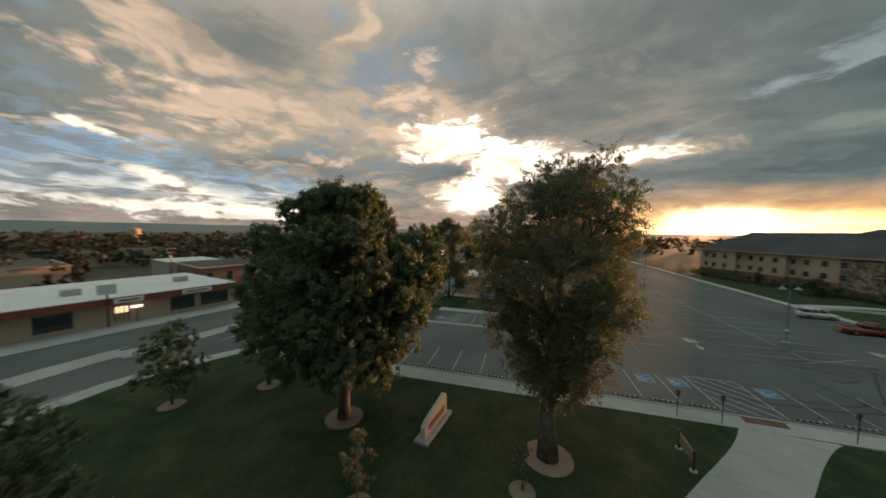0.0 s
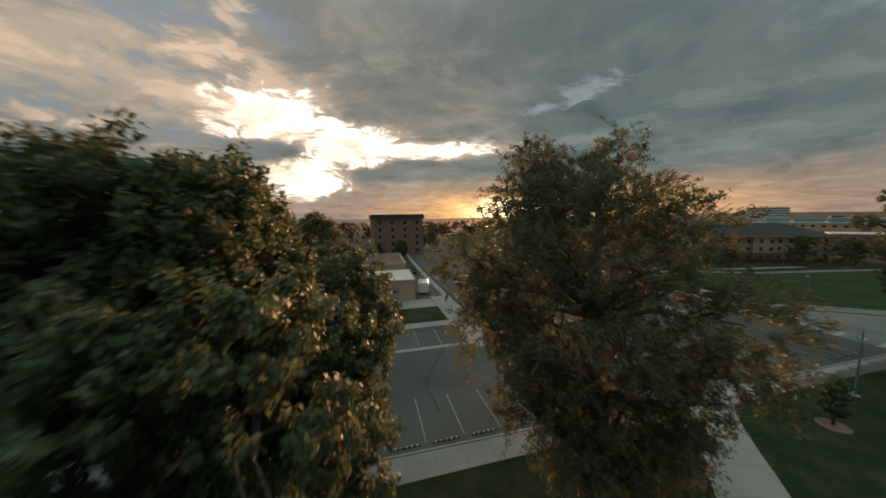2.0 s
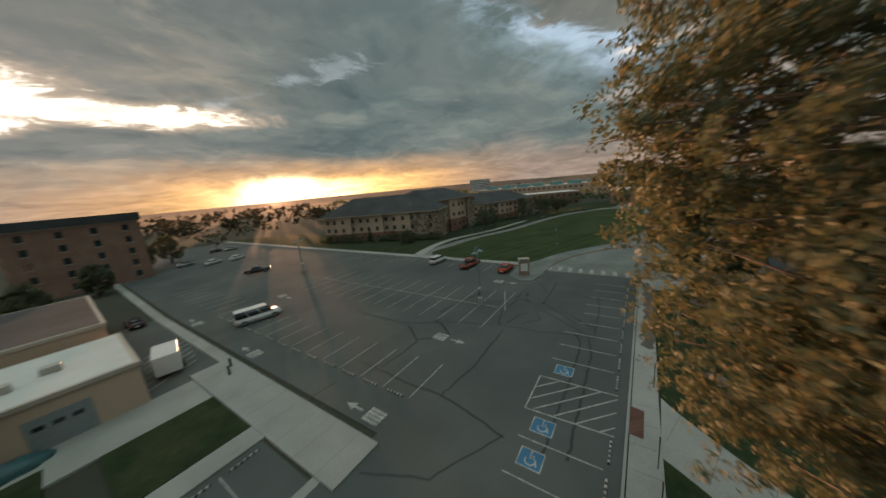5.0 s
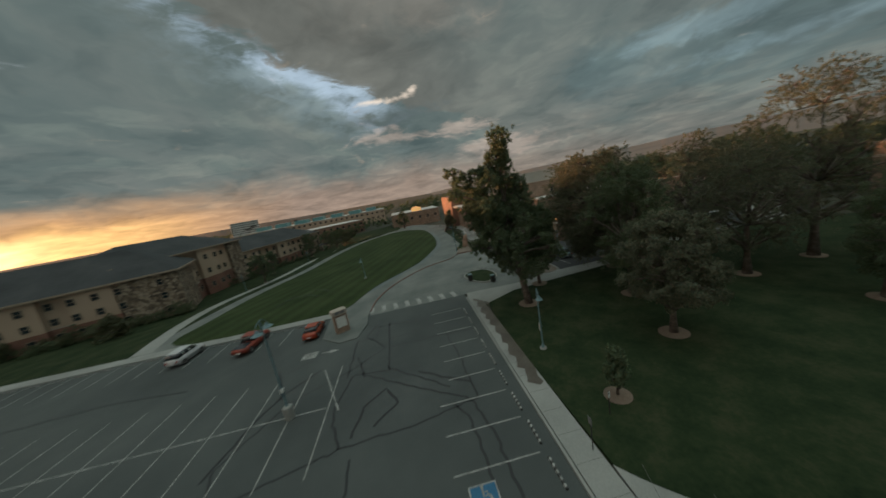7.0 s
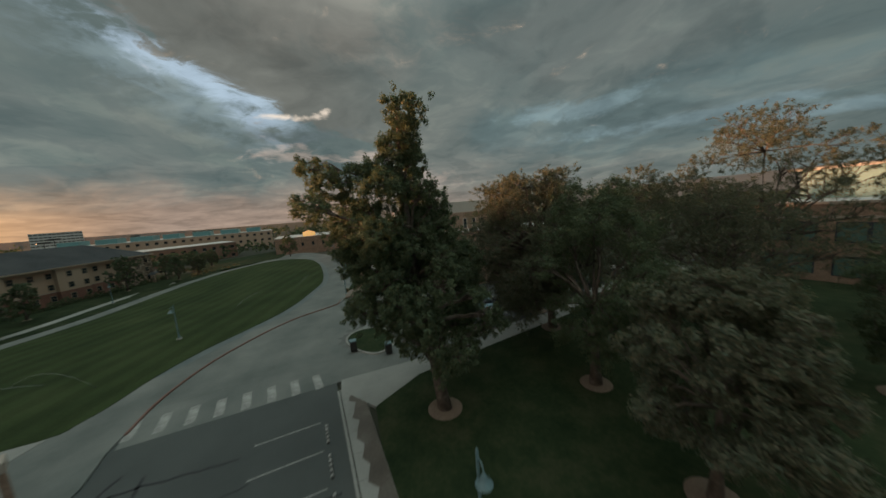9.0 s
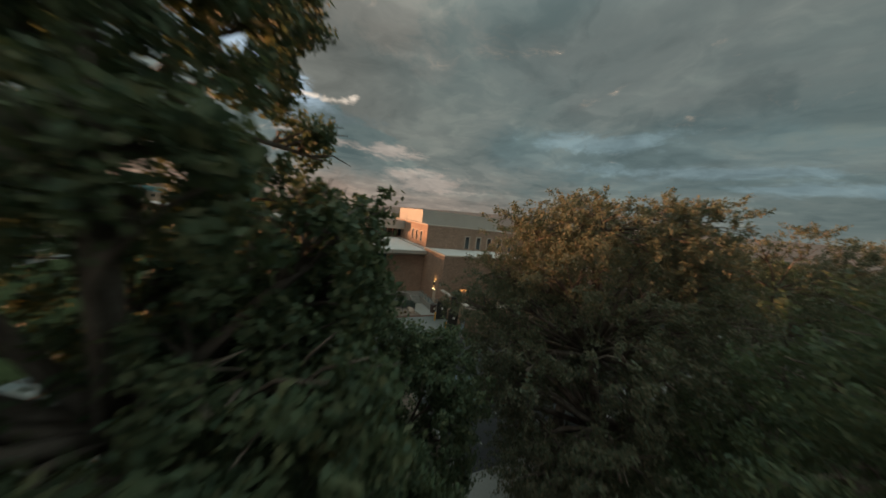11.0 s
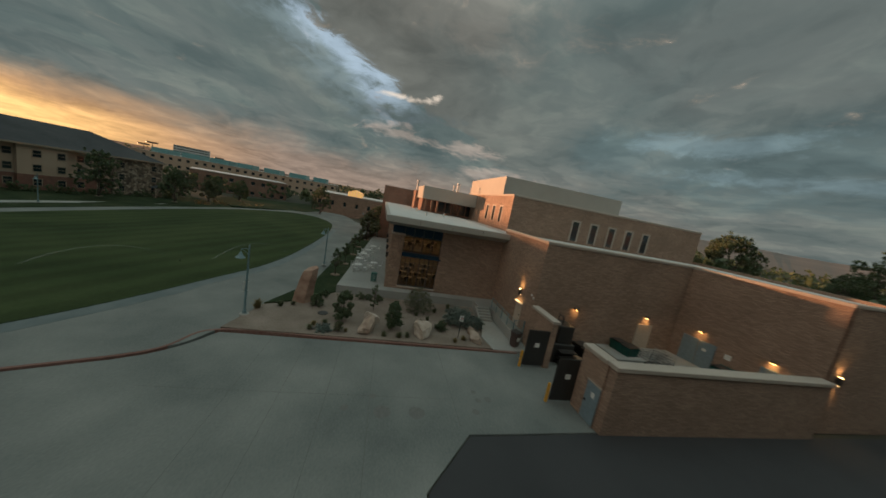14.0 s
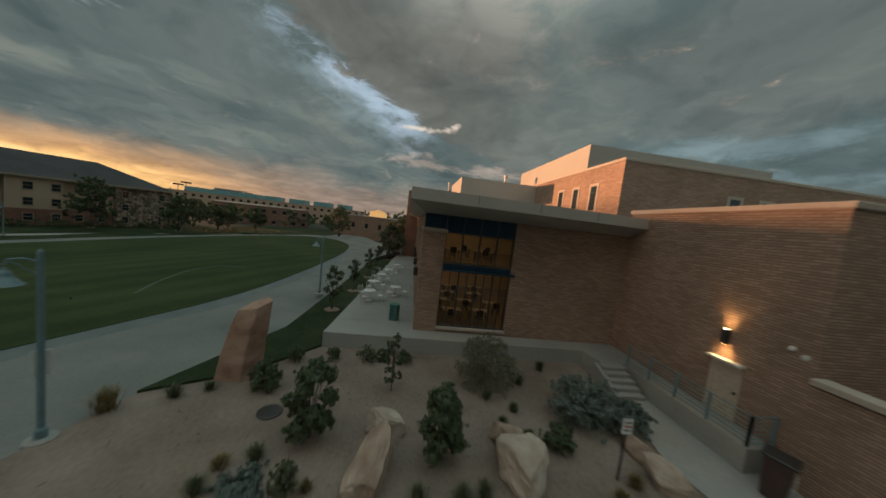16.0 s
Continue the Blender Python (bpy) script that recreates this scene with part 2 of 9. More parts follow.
build_world()
sun_data = bpy.data.lights.new("sun", "SUN")
sun_data.energy, sun_data.angle, sun_data.color = 7.0, radians(1.6), (1.0, 0.47, 0.23)
sun_lamp = new("sun", sun_data)
sun_lamp.matrix_world = look(direction(SUN_AZ, SUN_EL - 0.5) * 200, (0, 0, 0))
scene.view_settings.exposure = 0.0


# ---- materials ----
def material(name, stops, scale=1.0, rough=0.85, metal=0.0, bump=0.0, bump_scale=40.0, coarse=0.15, spec=0.3, coat=None):
    """A surface whose colour runs through the stops by noise at two scales, in metres."""
    m = bpy.data.materials.new(name)
    m.use_nodes = True
    k = Nodes(m.node_tree)
    at = k.add("ShaderNodeTexCoord").outputs["Object"]
    a = k.noise(at, coarse * scale, 5.0)[0]
    b = k.noise(at, bump_scale * scale * 0.35, 6.0, 0.65)[0]
    both = k.math("ADD", k.math("MULTIPLY", a, 0.6), k.math("MULTIPLY", b, 0.4))
    n = len(stops)
    colour = k.ramp(both, *[(0.34 + 0.32 * i / max(1, n - 1), c) for i, c in enumerate(stops)])
    p = k.add("ShaderNodeBsdfPrincipled")
    k.put(p.inputs["Base Color"], colour)
    p.inputs["Metallic"].default_value = metal
    p.inputs["Specular IOR Level"].default_value = spec
    k.put(p.inputs["Roughness"], k.math("ADD", rough - 0.08, k.math("MULTIPLY", b, 0.16), True))
    if bump:
        bn = k.add("ShaderNodeBump")
        bn.inputs["Strength"].default_value, bn.inputs["Distance"].default_value = bump, 0.02
        k.put(bn.inputs["Height"], k.noise(at, bump_scale * scale, 4.0, 0.7)[0])
        k.put(p.inputs["Normal"], bn.outputs[0])
    k.put(k.add("ShaderNodeOutputMaterial").inputs[0], p.outputs[0])
    return m


def random_tint(m, amount=0.25):
    """Lets the pieces of a kind differ in lightness, one by one."""
    t = m.node_tree
    p = next(n for n in t.nodes if n.type == "BSDF_PRINCIPLED")
    link = p.inputs["Base Color"].links[0]
    source = link.from_socket
    k = Nodes(t, False)
    r = k.add("ShaderNodeObjectInfo").outputs["Random"]
    f = k.math("ADD", 1.0 - amount, k.math("MULTIPLY", r, 2 * amount))
    grey = k.add("ShaderNodeCombineXYZ")
    for i in range(3):
        k.put(grey.inputs[i], f)
    k.put(p.inputs["Base Color"], k.mix(1.0, source, grey.outputs[0], "MULTIPLY"))
    return m


def brick_material(name, a, b, mortar, length=0.30, height=0.10, joint=0.010, bump=0.5):
    m = bpy.data.materials.new(name)
    m.use_nodes = True
    k = Nodes(m.node_tree)
    at = k.add("ShaderNodeTexCoord").outputs["Object"]
    s = k.add("ShaderNodeSeparateXYZ")
    k.put(s.inputs[0], at)
    c = k.add("ShaderNodeCombineXYZ")
    k.put(c.inputs[0], k.math("ADD", s.outputs[0], s.outputs[1]))
    k.put(c.inputs[1], s.outputs[2])
    br = k.add("ShaderNodeTexBrick")
    k.put(br.inputs["Vector"], c.outputs[0])
    for n, v in (("Scale", 1.0), ("Mortar Size", joint), ("Mortar Smooth", 0.3), ("Bias", 0.0), ("Brick Width", length), ("Row Height", height)):
        br.inputs[n].default_value = v
    br.inputs["Color1"].default_value, br.inputs["Color2"].default_value, br.inputs["Mortar"].default_value = (*a, 1), (*b, 1), (*mortar, 1)
    stain = k.noise(at, 0.35, 5.0)[0]
    grain = k.noise(at, 30.0, 4.0)[0]
    col = k.mix(1.0, br.outputs["Color"], k.ramp(k.math("ADD", k.math("MULTIPLY", stain, 0.6), k.math("MULTIPLY", grain, 0.4)), (0.3, (0.72, 0.72, 0.72)), (0.7, (1.2, 1.2, 1.2))), "MULTIPLY")
    p = k.add("ShaderNodeBsdfPrincipled")
    k.put(p.inputs["Base Color"], col)
    p.inputs["Roughness"].default_value = 0.9
    p.inputs["Specular IOR Level"].default_value = 0.2
    bn = k.add("ShaderNodeBump")
    bn.inputs["Strength"].default_value, bn.inputs["Distance"].default_value = bump, 0.012
    k.put(bn.inputs["Height"], k.math("SUBTRACT", k.math("MULTIPLY", grain, 0.3), br.outputs["Fac"]))
    k.put(p.inputs["Normal"], bn.outputs[0])
    k.put(k.add("ShaderNodeOutputMaterial").inputs[0], p.outputs[0])
    return m


def leaf_material(name, stops, through_light=0.36):
    m = bpy.data.materials.new(name)
    m.use_nodes = True
    k = Nodes(m.node_tree)
    r = k.add("ShaderNodeNewGeometry").outputs["Random Per Island"]
    col = k.ramp(r, *[(i / (len(stops) - 1), c) for i, c in enumerate(stops)])
    d = k.add("ShaderNodeBsdfPrincipled")
    k.put(d.inputs["Base Color"], col)
    d.inputs["Roughness"].default_value, d.inputs["Specular IOR Level"].default_value = 0.55, 0.25
    t = k.add("ShaderNodeBsdfTranslucent")
    k.put(t.inputs[0], k.mix(1.0, col, (1.25, 1.15, 0.85), "MULTIPLY"))
    x = k.add("ShaderNodeMixShader")
    x.inputs[0].default_value = through_light
    k.put(x.inputs[1], d.outputs[0])
    k.put(x.inputs[2], t.outputs[0])
    k.put(k.add("ShaderNodeOutputMaterial").inputs[0], x.outputs[0])
    return m


def plain(name, colour, rough=0.5, metal=0.0, glow=0.0, glow_colour=None):
    m = bpy.data.materials.new(name)
    m.use_nodes = True
    k = Nodes(m.node_tree)
    p = k.add("ShaderNodeBsdfPrincipled")
    at = k.add("ShaderNodeTexCoord").outputs["Object"]
    v = k.noise(at, 6.0, 4.0)[0]
    lo, hi = tuple(c * 0.85 for c in colour), tuple(min(1.0, c * 1.12) for c in colour)
    k.put(p.inputs["Base Color"], k.ramp(v, (0.3, lo), (0.7, hi)))
    p.inputs["Roughness"].default_value, p.inputs["Metallic"].default_value = rough, metal
    if glow:
        p.inputs["Emission Color"].default_value = (*(glow_colour or colour), 1)
        p.inputs["Emission Strength"].default_value = glow
    k.put(k.add("ShaderNodeOutputMaterial").inputs[0], p.outputs[0])
    return m


def glass(name, tint=(0.02, 0.03, 0.035), rough=0.06):
    """Dark window glass: a smooth reflecting pane over an unlit room."""
    m = plain(name, tint, rough)
    p = next(n for n in m.node_tree.nodes if n.type == "BSDF_PRINCIPLED")
    p.inputs["Specular IOR Level"].default_value = 0.8
    return m


def clear_glass(name):
    m = bpy.data.materials.new(name)
    m.use_nodes = True
    k = Nodes(m.node_tree)
    t = k.add("ShaderNodeBsdfTransparent")
    t.inputs[0].default_value = (0.80, 0.84, 0.84, 1)
    g = k.add("ShaderNodeBsdfGlossy")
    g.inputs["Roughness"].default_value = 0.03
    x = k.add("ShaderNodeMixShader")
    f = k.add("ShaderNodeFresnel")
    k.put(x.inputs[0], f.outputs[0])
    k.put(x.inputs[1], t.outputs[0])
    k.put(x.inputs[2], g.outputs[0])
    k.put(k.add("ShaderNodeOutputMaterial").inputs[0], x.outputs[0])
    return m


ASPHALT = material("asphalt", [(0.058, 0.065, 0.064), (0.082, 0.091, 0.088), (0.112, 0.121, 0.116)], bump=0.35, bump_scale=60, coarse=0.10)
ASPHALT_NEW = material("new_asphalt", [(0.035, 0.036, 0.038), (0.055, 0.056, 0.058)], bump=0.35, bump_scale=60)
TAR = plain("crack_sealer", (0.018, 0.018, 0.019), 0.45)
CONCRETE = material("concrete", [(0.215, 0.215, 0.20), (0.29, 0.292, 0.272), (0.35, 0.348, 0.325)], bump=0.15, bump_scale=30, coarse=0.2)
CONCRETE_NEW = material("road_concrete", [(0.105, 0.118, 0.112), (0.165, 0.176, 0.164), (0.225, 0.232, 0.214)], bump=0.15, bump_scale=30, coarse=0.22)
LAWN = material("mown_grass", [(0.014, 0.026, 0.012), (0.028, 0.042, 0.019), (0.052, 0.056, 0.030)], rough=0.95, bump=0.9, bump_scale=10, coarse=0.4, spec=0.1)
EARTH = material("dry_scrub_ground", [(0.05, 0.045, 0.032), (0.09, 0.08, 0.055), (0.13, 0.11, 0.08)], rough=0.97, bump=0.3, bump_scale=3, coarse=0.02)
GRAVEL = material("tan_gravel", [(0.135, 0.106, 0.084), (0.20, 0.160, 0.129), (0.265, 0.217, 0.18)], rough=0.95, bump=0.6, bump_scale=25, coarse=0.4)
MULCH = material("bark_mulch", [(0.12, 0.085, 0.064), (0.21, 0.158, 0.122), (0.29, 0.22, 0.172)], rough=0.97, bump=0.9, bump_scale=30)
RED_CURB = material("worn_red_paint", [(0.14, 0.075, 0.06), (0.20, 0.105, 0.085), (0.27, 0.18, 0.155)], bump_scale=20)
PAINT = material("worn_white_paint", [(0.14, 0.14, 0.135), (0.32, 0.32, 0.30), (0.50, 0.50, 0.48)], bump_scale=25, coarse=1.0)
BLUE_PAINT = material("blue_road_paint", [(0.03, 0.10, 0.19), (0.05, 0.16, 0.28), (0.08, 0.20, 0.33)], bump_scale=25)
BRICK_PAVER = brick_material("red_pavers", (0.12, 0.058, 0.046), (0.16, 0.08, 0.062), (0.10, 0.07, 0.06), 0.2, 0.1)
BRICK = brick_material("tan_brick", (0.285, 0.192, 0.142), (0.40, 0.278, 0.206), (0.185, 0.142, 0.112), 0.40, 0.10, 0.014)
BRICK_DARK = brick_material("dark_brick", (0.25, 0.145, 0.105), (0.32, 0.19, 0.14), (0.20, 0.155, 0.13), 0.3, 0.09)
STUCCO = material("tan_stucco", [(0.42, 0.315, 0.235), (0.50, 0.385, 0.29)], bump=0.2, bump_scale=40)
PANEL = material("pale_metal_panel", [(0.36, 0.34, 0.30), (0.42, 0.40, 0.36)], rough=0.5, coarse=0.3)
STONE_WALL = material("field_stone", [(0.13, 0.10, 0.075), (0.25, 0.20, 0.15), (0.40, 0.34, 0.27)], bump=1.0, bump_scale=1.6, coarse=1.4)
ROOF_MEMBRANE = material("white_roof_membrane", [(0.50, 0.50, 0.48), (0.60, 0.60, 0.57)], coarse=0.4)
SHINGLE = material("grey_shingles", [(0.030, 0.034, 0.036), (0.052, 0.056, 0.058), (0.075, 0.078, 0.078)], bump=0.6, bump_scale=9)
BARK = material("grey_bark", [(0.07, 0.055, 0.045), (0.14, 0.115, 0.095), (0.24, 0.205, 0.175)], rough=0.95, bump=1.0, bump_scale=9, coarse=2.0)
SAND_STONE = material("sandstone_boulder", [(0.20, 0.135, 0.10), (0.32, 0.24, 0.185), (0.44, 0.355, 0.285)], rough=0.95, bump=0.8, bump_scale=4, coarse=1.0)
PALE_STONE = material("pale_sandstone", [(0.27, 0.215, 0.17), (0.38, 0.315, 0.26), (0.47, 0.405, 0.345)], rough=0.95, bump=0.6, bump_scale=5, coarse=0.8)
RED_STONE = material("red_sandstone", [(0.22, 0.13, 0.096), (0.33, 0.215, 0.16), (0.43, 0.31, 0.24)], rough=0.95, bump=0.6, bump_scale=6, coarse=0.7)
LEAF_DARK = leaf_material("dark_green_leaves", [(0.072, 0.112, 0.070), (0.094, 0.136, 0.078), (0.112, 0.150, 0.082), (0.140, 0.152, 0.082)])
LEAF_OLIVE = leaf_material("olive_leaves", [(0.086, 0.112, 0.070), (0.112, 0.138, 0.082), (0.140, 0.150, 0.088), (0.176, 0.158, 0.094)])
LEAF_ASH = leaf_material("grey_green_leaves", [(0.094, 0.120, 0.086), (0.122, 0.148, 0.100), (0.154, 0.162, 0.110), (0.190, 0.170, 0.120)])
STEEL_BLUE = plain("blue_grey_painted_steel", (0.13, 0.21, 0.23), 0.45)
DARK_METAL = plain("dark_bronze_metal", (0.03, 0.028, 0.026), 0.45)
DARK_GLASS = glass("dark_window_glass")
WHITE_PAINTED = plain("white_painted_metal", (0.62, 0.62, 0.60), 0.45)
TEAL_PANEL = plain("teal_metal_cladding", (0.12, 0.27, 0.28), 0.4)


# ---- mesh helpers ----
def add_box(bm, x0, x1, y0, y1, z0, z1, bevel=0.0):
    r = bmesh.ops.create_cube(bm, size=1.0, matrix=Matrix.LocRotScale(((x0 + x1) / 2, (y0 + y1) / 2, (z0 + z1) / 2), None, (abs(x1 - x0), abs(y1 - y0), abs(z1 - z0))))
    if bevel:
        edges = list({e for v in r["verts"] for e in v.link_edges})
        bmesh.ops.bevel(bm, geom=edges, offset=bevel, segments=1, affect="EDGES")
    return r["verts"]


def add_obox(bm, m, sx, sy, sz, bevel=0.0):
    """A box of the given sizes about the pose m."""
    r = bmesh.ops.create_cube(bm, size=1.0, matrix=m @ Matrix.Diagonal((sx, sy, sz, 1)))
    if bevel:
        bmesh.ops.bevel(bm, geom=list({e for v in r["verts"] for e in v.link_edges}), offset=bevel, segments=1, affect="EDGES")


def add_prism(bm, pts, z0, z1):
    """An upright prism over a plan outline."""
    lo = [bm.verts.new((x, y, z0)) for x, y in pts]
    hi = [bm.verts.new((x, y, z1)) for x, y in pts]
    n = len(pts)
    faces = [bm.faces.new(hi), bm.faces.new(lo[::-1])]
    for i in range(n):
        j = (i + 1) % n
        faces.append(bm.faces.new((lo[i], lo[j], hi[j], hi[i])))
    bmesh.ops.recalc_face_normals(bm, faces=faces)


def add_tube(bm, points, radii, sides=8):
    """A tapered tube along points."""
    rings = []
    for i, p in enumerate(points):
        a = Vector(points[max(0, i - 1)])
        b = Vector(points[min(len(points) - 1, i + 1)])
        q = (b - a).to_track_quat("Z", "Y")
        rings.append([bm.verts.new(Vector(p) + q @ Vector((radii[i] * math.cos(2 * math.pi * s / sides), radii[i] * math.sin(2 * math.pi * s / sides), 0))) for s in range(sides)])
    for r, s in zip(rings, rings[1:]):
        for i in range(sides):
            j = (i + 1) % sides
            bm.faces.new((r[i], r[j], s[j], s[i]))
    bm.faces.new(rings[0][::-1])
    bm.faces.new(rings[-1])


def add_lathe(bm, profile, sides=16, m=None):
    """A turned shape from (radius, height) pairs."""
    m = m or Matrix.Identity(4)
    rings = [[bm.verts.new(m @ Vector((r * math.cos(2 * math.pi * s / sides), r * math.sin(2 * math.pi * s / sides), z))) for s in range(sides)] for r, z in profile]
    for a, b in zip(rings, rings[1:]):
        for i in range(sides):
            j = (i + 1) % sides
            bm.faces.new((a[i], a[j], b[j], b[i]))
    bm.faces.new(rings[0][::-1])
    bm.faces.new(rings[-1])


def smooth_line(pts, n=6, closed=False):
    """More points along a rounded line through the given ones."""
    out, k = [], len(pts)
    for i in range(k if closed else k - 1):
        p = [Vector((*(pts[j % k] if closed else pts[max(0, min(k - 1, j))]), 0.0)) for j in (i - 1, i, i + 1, i + 2)]
        for s in range(n):
            u = s / n
            v = 0.5 * ((2 * p[1]) + (p[2] - p[0]) * u + (2 * p[0] - 5 * p[1] + 4 * p[2] - p[3]) * u * u + (3 * p[1] - p[0] - 3 * p[2] + p[3]) * u ** 3)
            out.append((v.x, v.y))
    if not closed:
        out.append(tuple(pts[-1]))
    return out


def add_ribbon(bm, pts, width, z0, z1):
    """A strip of even width along a plan line, as a low solid."""
    v = [Vector((*p, 0)) for p in pts]
    left, right = [], []
    for i, p in enumerate(v):
        d = (v[min(len(v) - 1, i + 1)] - v[max(0, i - 1)]).normalized()
        n = Vector((-d.y, d.x, 0)) * width / 2
        left.append(p + n)
        right.append(p - n)
    quads = [[bm.verts.new((q.x, q.y, z)) for q, z in ((l, z0), (l, z1), (r, z1), (r, z0))] for l, r in zip(left, right)]
    faces = []
    for a, b in zip(quads, quads[1:]):
        for i in range(4):
            j = (i + 1) % 4
            faces.append(bm.faces.new((a[i], a[j], b[j], b[i])))
    faces.append(bm.faces.new(quads[0]))
    faces.append(bm.faces.new(quads[-1][::-1]))
    bmesh.ops.recalc_face_normals(bm, faces=faces)


def mesh_of(bm, name, material, smooth=False):
    me = bpy.data.meshes.new(name)
    bm.to_mesh(me)
    bm.free()
    for m in material if isinstance(material, (list, tuple)) else (material,):
        me.materials.append(m)
    if smooth:
        me.polygons.foreach_set("use_smooth", [True] * len(me.polygons))
    return me


def part(name, bm, material, parent=None, label="", smooth=False):
    """Links a bmesh as one mesh object, under a thing or part where one is given."""
    ob = new(name, mesh_of(bm, name, material, smooth))
    if parent:
        ob.parent = parent
    return tagged(ob, label)


def thing(name, label, category, group="", at=None, kind=""):
    """An Empty that carries the parts of a thing; parts are built about its base."""
    ob = new(name)
    ob.empty_display_size = 0.2
    ob.matrix_basis = at or Matrix.Identity(4)
    return tagged(ob, label, category, group, kind)


def structure(name, bm, material, label, category, kind="structure"):
    return tagged(new(name, mesh_of(bm, name, material)), label, category, kind=kind)


def shared(name, mesh, parent, m=None, label=""):
    """One more object on a mesh that alike pieces share."""
    ob = new(name, mesh)
    ob.parent = parent
    if m is not None:
        ob.matrix_basis = m
    return tagged(ob, label)


# ---- trees ----
def leaf_mesh(name, centres, outward, size, mat, rng, long=1.8, droop=0.3):
    """Many small leaves, each a folded diamond of its own, round the given places."""
    n = len(centres)
    face = rng.normal(size=(n, 3)) * 0.62 + outward * 1.0 + np.array([0, 0, 0.25])
    face /= np.linalg.norm(face, axis=1)[:, None] + 1e-9
    d = np.cross(face, rng.normal(size=(n, 3)))
    d[:, 2] -= droop * 0.6
    d /= np.linalg.norm(d, axis=1)[:, None] + 1e-9
    s = np.cross(d, face)
    s /= np.linalg.norm(s, axis=1)[:, None] + 1e-9
    ln = (size * rng.uniform(0.7, 1.35, n))[:, None]
    w = ln / long
    v = np.empty((n, 4, 3))
    v[:, 0] = centres - d * ln * 0.5
    v[:, 1] = centres + s * w * 0.5
    v[:, 2] = centres + d * ln * 0.5
    v[:, 3] = centres - s * w * 0.5
    me = bpy.data.meshes.new(name)
    me.vertices.add(4 * n)
    me.vertices.foreach_set("co", v.ravel())
    me.loops.add(4 * n)
    me.loops.foreach_set("vertex_index", np.arange(4 * n, dtype=np.int32))
    me.polygons.add(n)
    me.polygons.foreach_set("loop_start", np.arange(0, 4 * n, 4, dtype=np.int32))
    me.update(calc_edges=True)
    me.materials.append(mat)
    return me


def crown_points(rng, blobs, sprigs, per, spread, feather=False):
    """Leaf places in tufts on the outside of each leafy mass, with gaps between; feather hangs them along thin shoots."""
    vol = np.array([b[3] * b[4] * b[5] for b in blobs]) ** 0.75
    count = np.maximum(1, (sprigs * vol / vol.sum()).astype(int))
    cs, outs = [], []
    for b, c in zip(blobs, count):
        u = rng.normal(size=(c, 3)) + np.array([0, 0, 0.22])
        u /= np.linalg.norm(u, axis=1)[:, None]
        r = rng.uniform(0.22, 1.0, c) ** 0.5
        r *= 1.0 + 0.24 * np.sin(u[:, 0] * 5 + b[0]) * np.cos(u[:, 1] * 4 + b[2])
        shoot = rng.uniform(size=c) < 0.09
        r = np.where(shoot, r * 1.32, r)
        base = np.array(b[:3]) + u * r[:, None] * np.array(b[3:6])
        if feather:
            axis = u * 0.75 + rng.normal(size=(c, 3)) * 0.42 + np.array([0, 0, 0.30])
            axis /= np.linalg.norm(axis, axis=1)[:, None]
            t = rng.uniform(0.0, 1.0, (c, per))
            length = (spread * 1.45 * rng.uniform(0.55, 1.35, c))[:, None]
            p = base[:, None] + axis[:, None] * (t * length)[..., None] + rng.normal(size=(c, per, 3)) * spread * 0.13
            p[..., 2] -= 0.42 * t * t * length
            o = np.repeat(u[:, None], per, 1) * 0.5 + rng.normal(size=(c, per, 3)) * 0.6
        else:
            d = rng.normal(size=(c, per, 3))
            d /= np.linalg.norm(d, axis=2)[..., None]
            d = d + u[:, None] * 0.55
            p = base[:, None] + d * (spread * 0.52 * rng.uniform(0.35, 1.0, (c, per)))[..., None]
            p[..., 2] += np.where(shoot, spread * 0.5, 0.0)[:, None] * rng.uniform(-0.4, 1.0, (c, per))
            o = d * 0.9 + u[:, None] * 0.5
        o /= np.linalg.norm(o, axis=2)[..., None] + 1e-9
        cs.append(p.reshape(-1, 3))
        outs.append(o.reshape(-1, 3))
    return np.concatenate(cs), np.concatenate(outs)


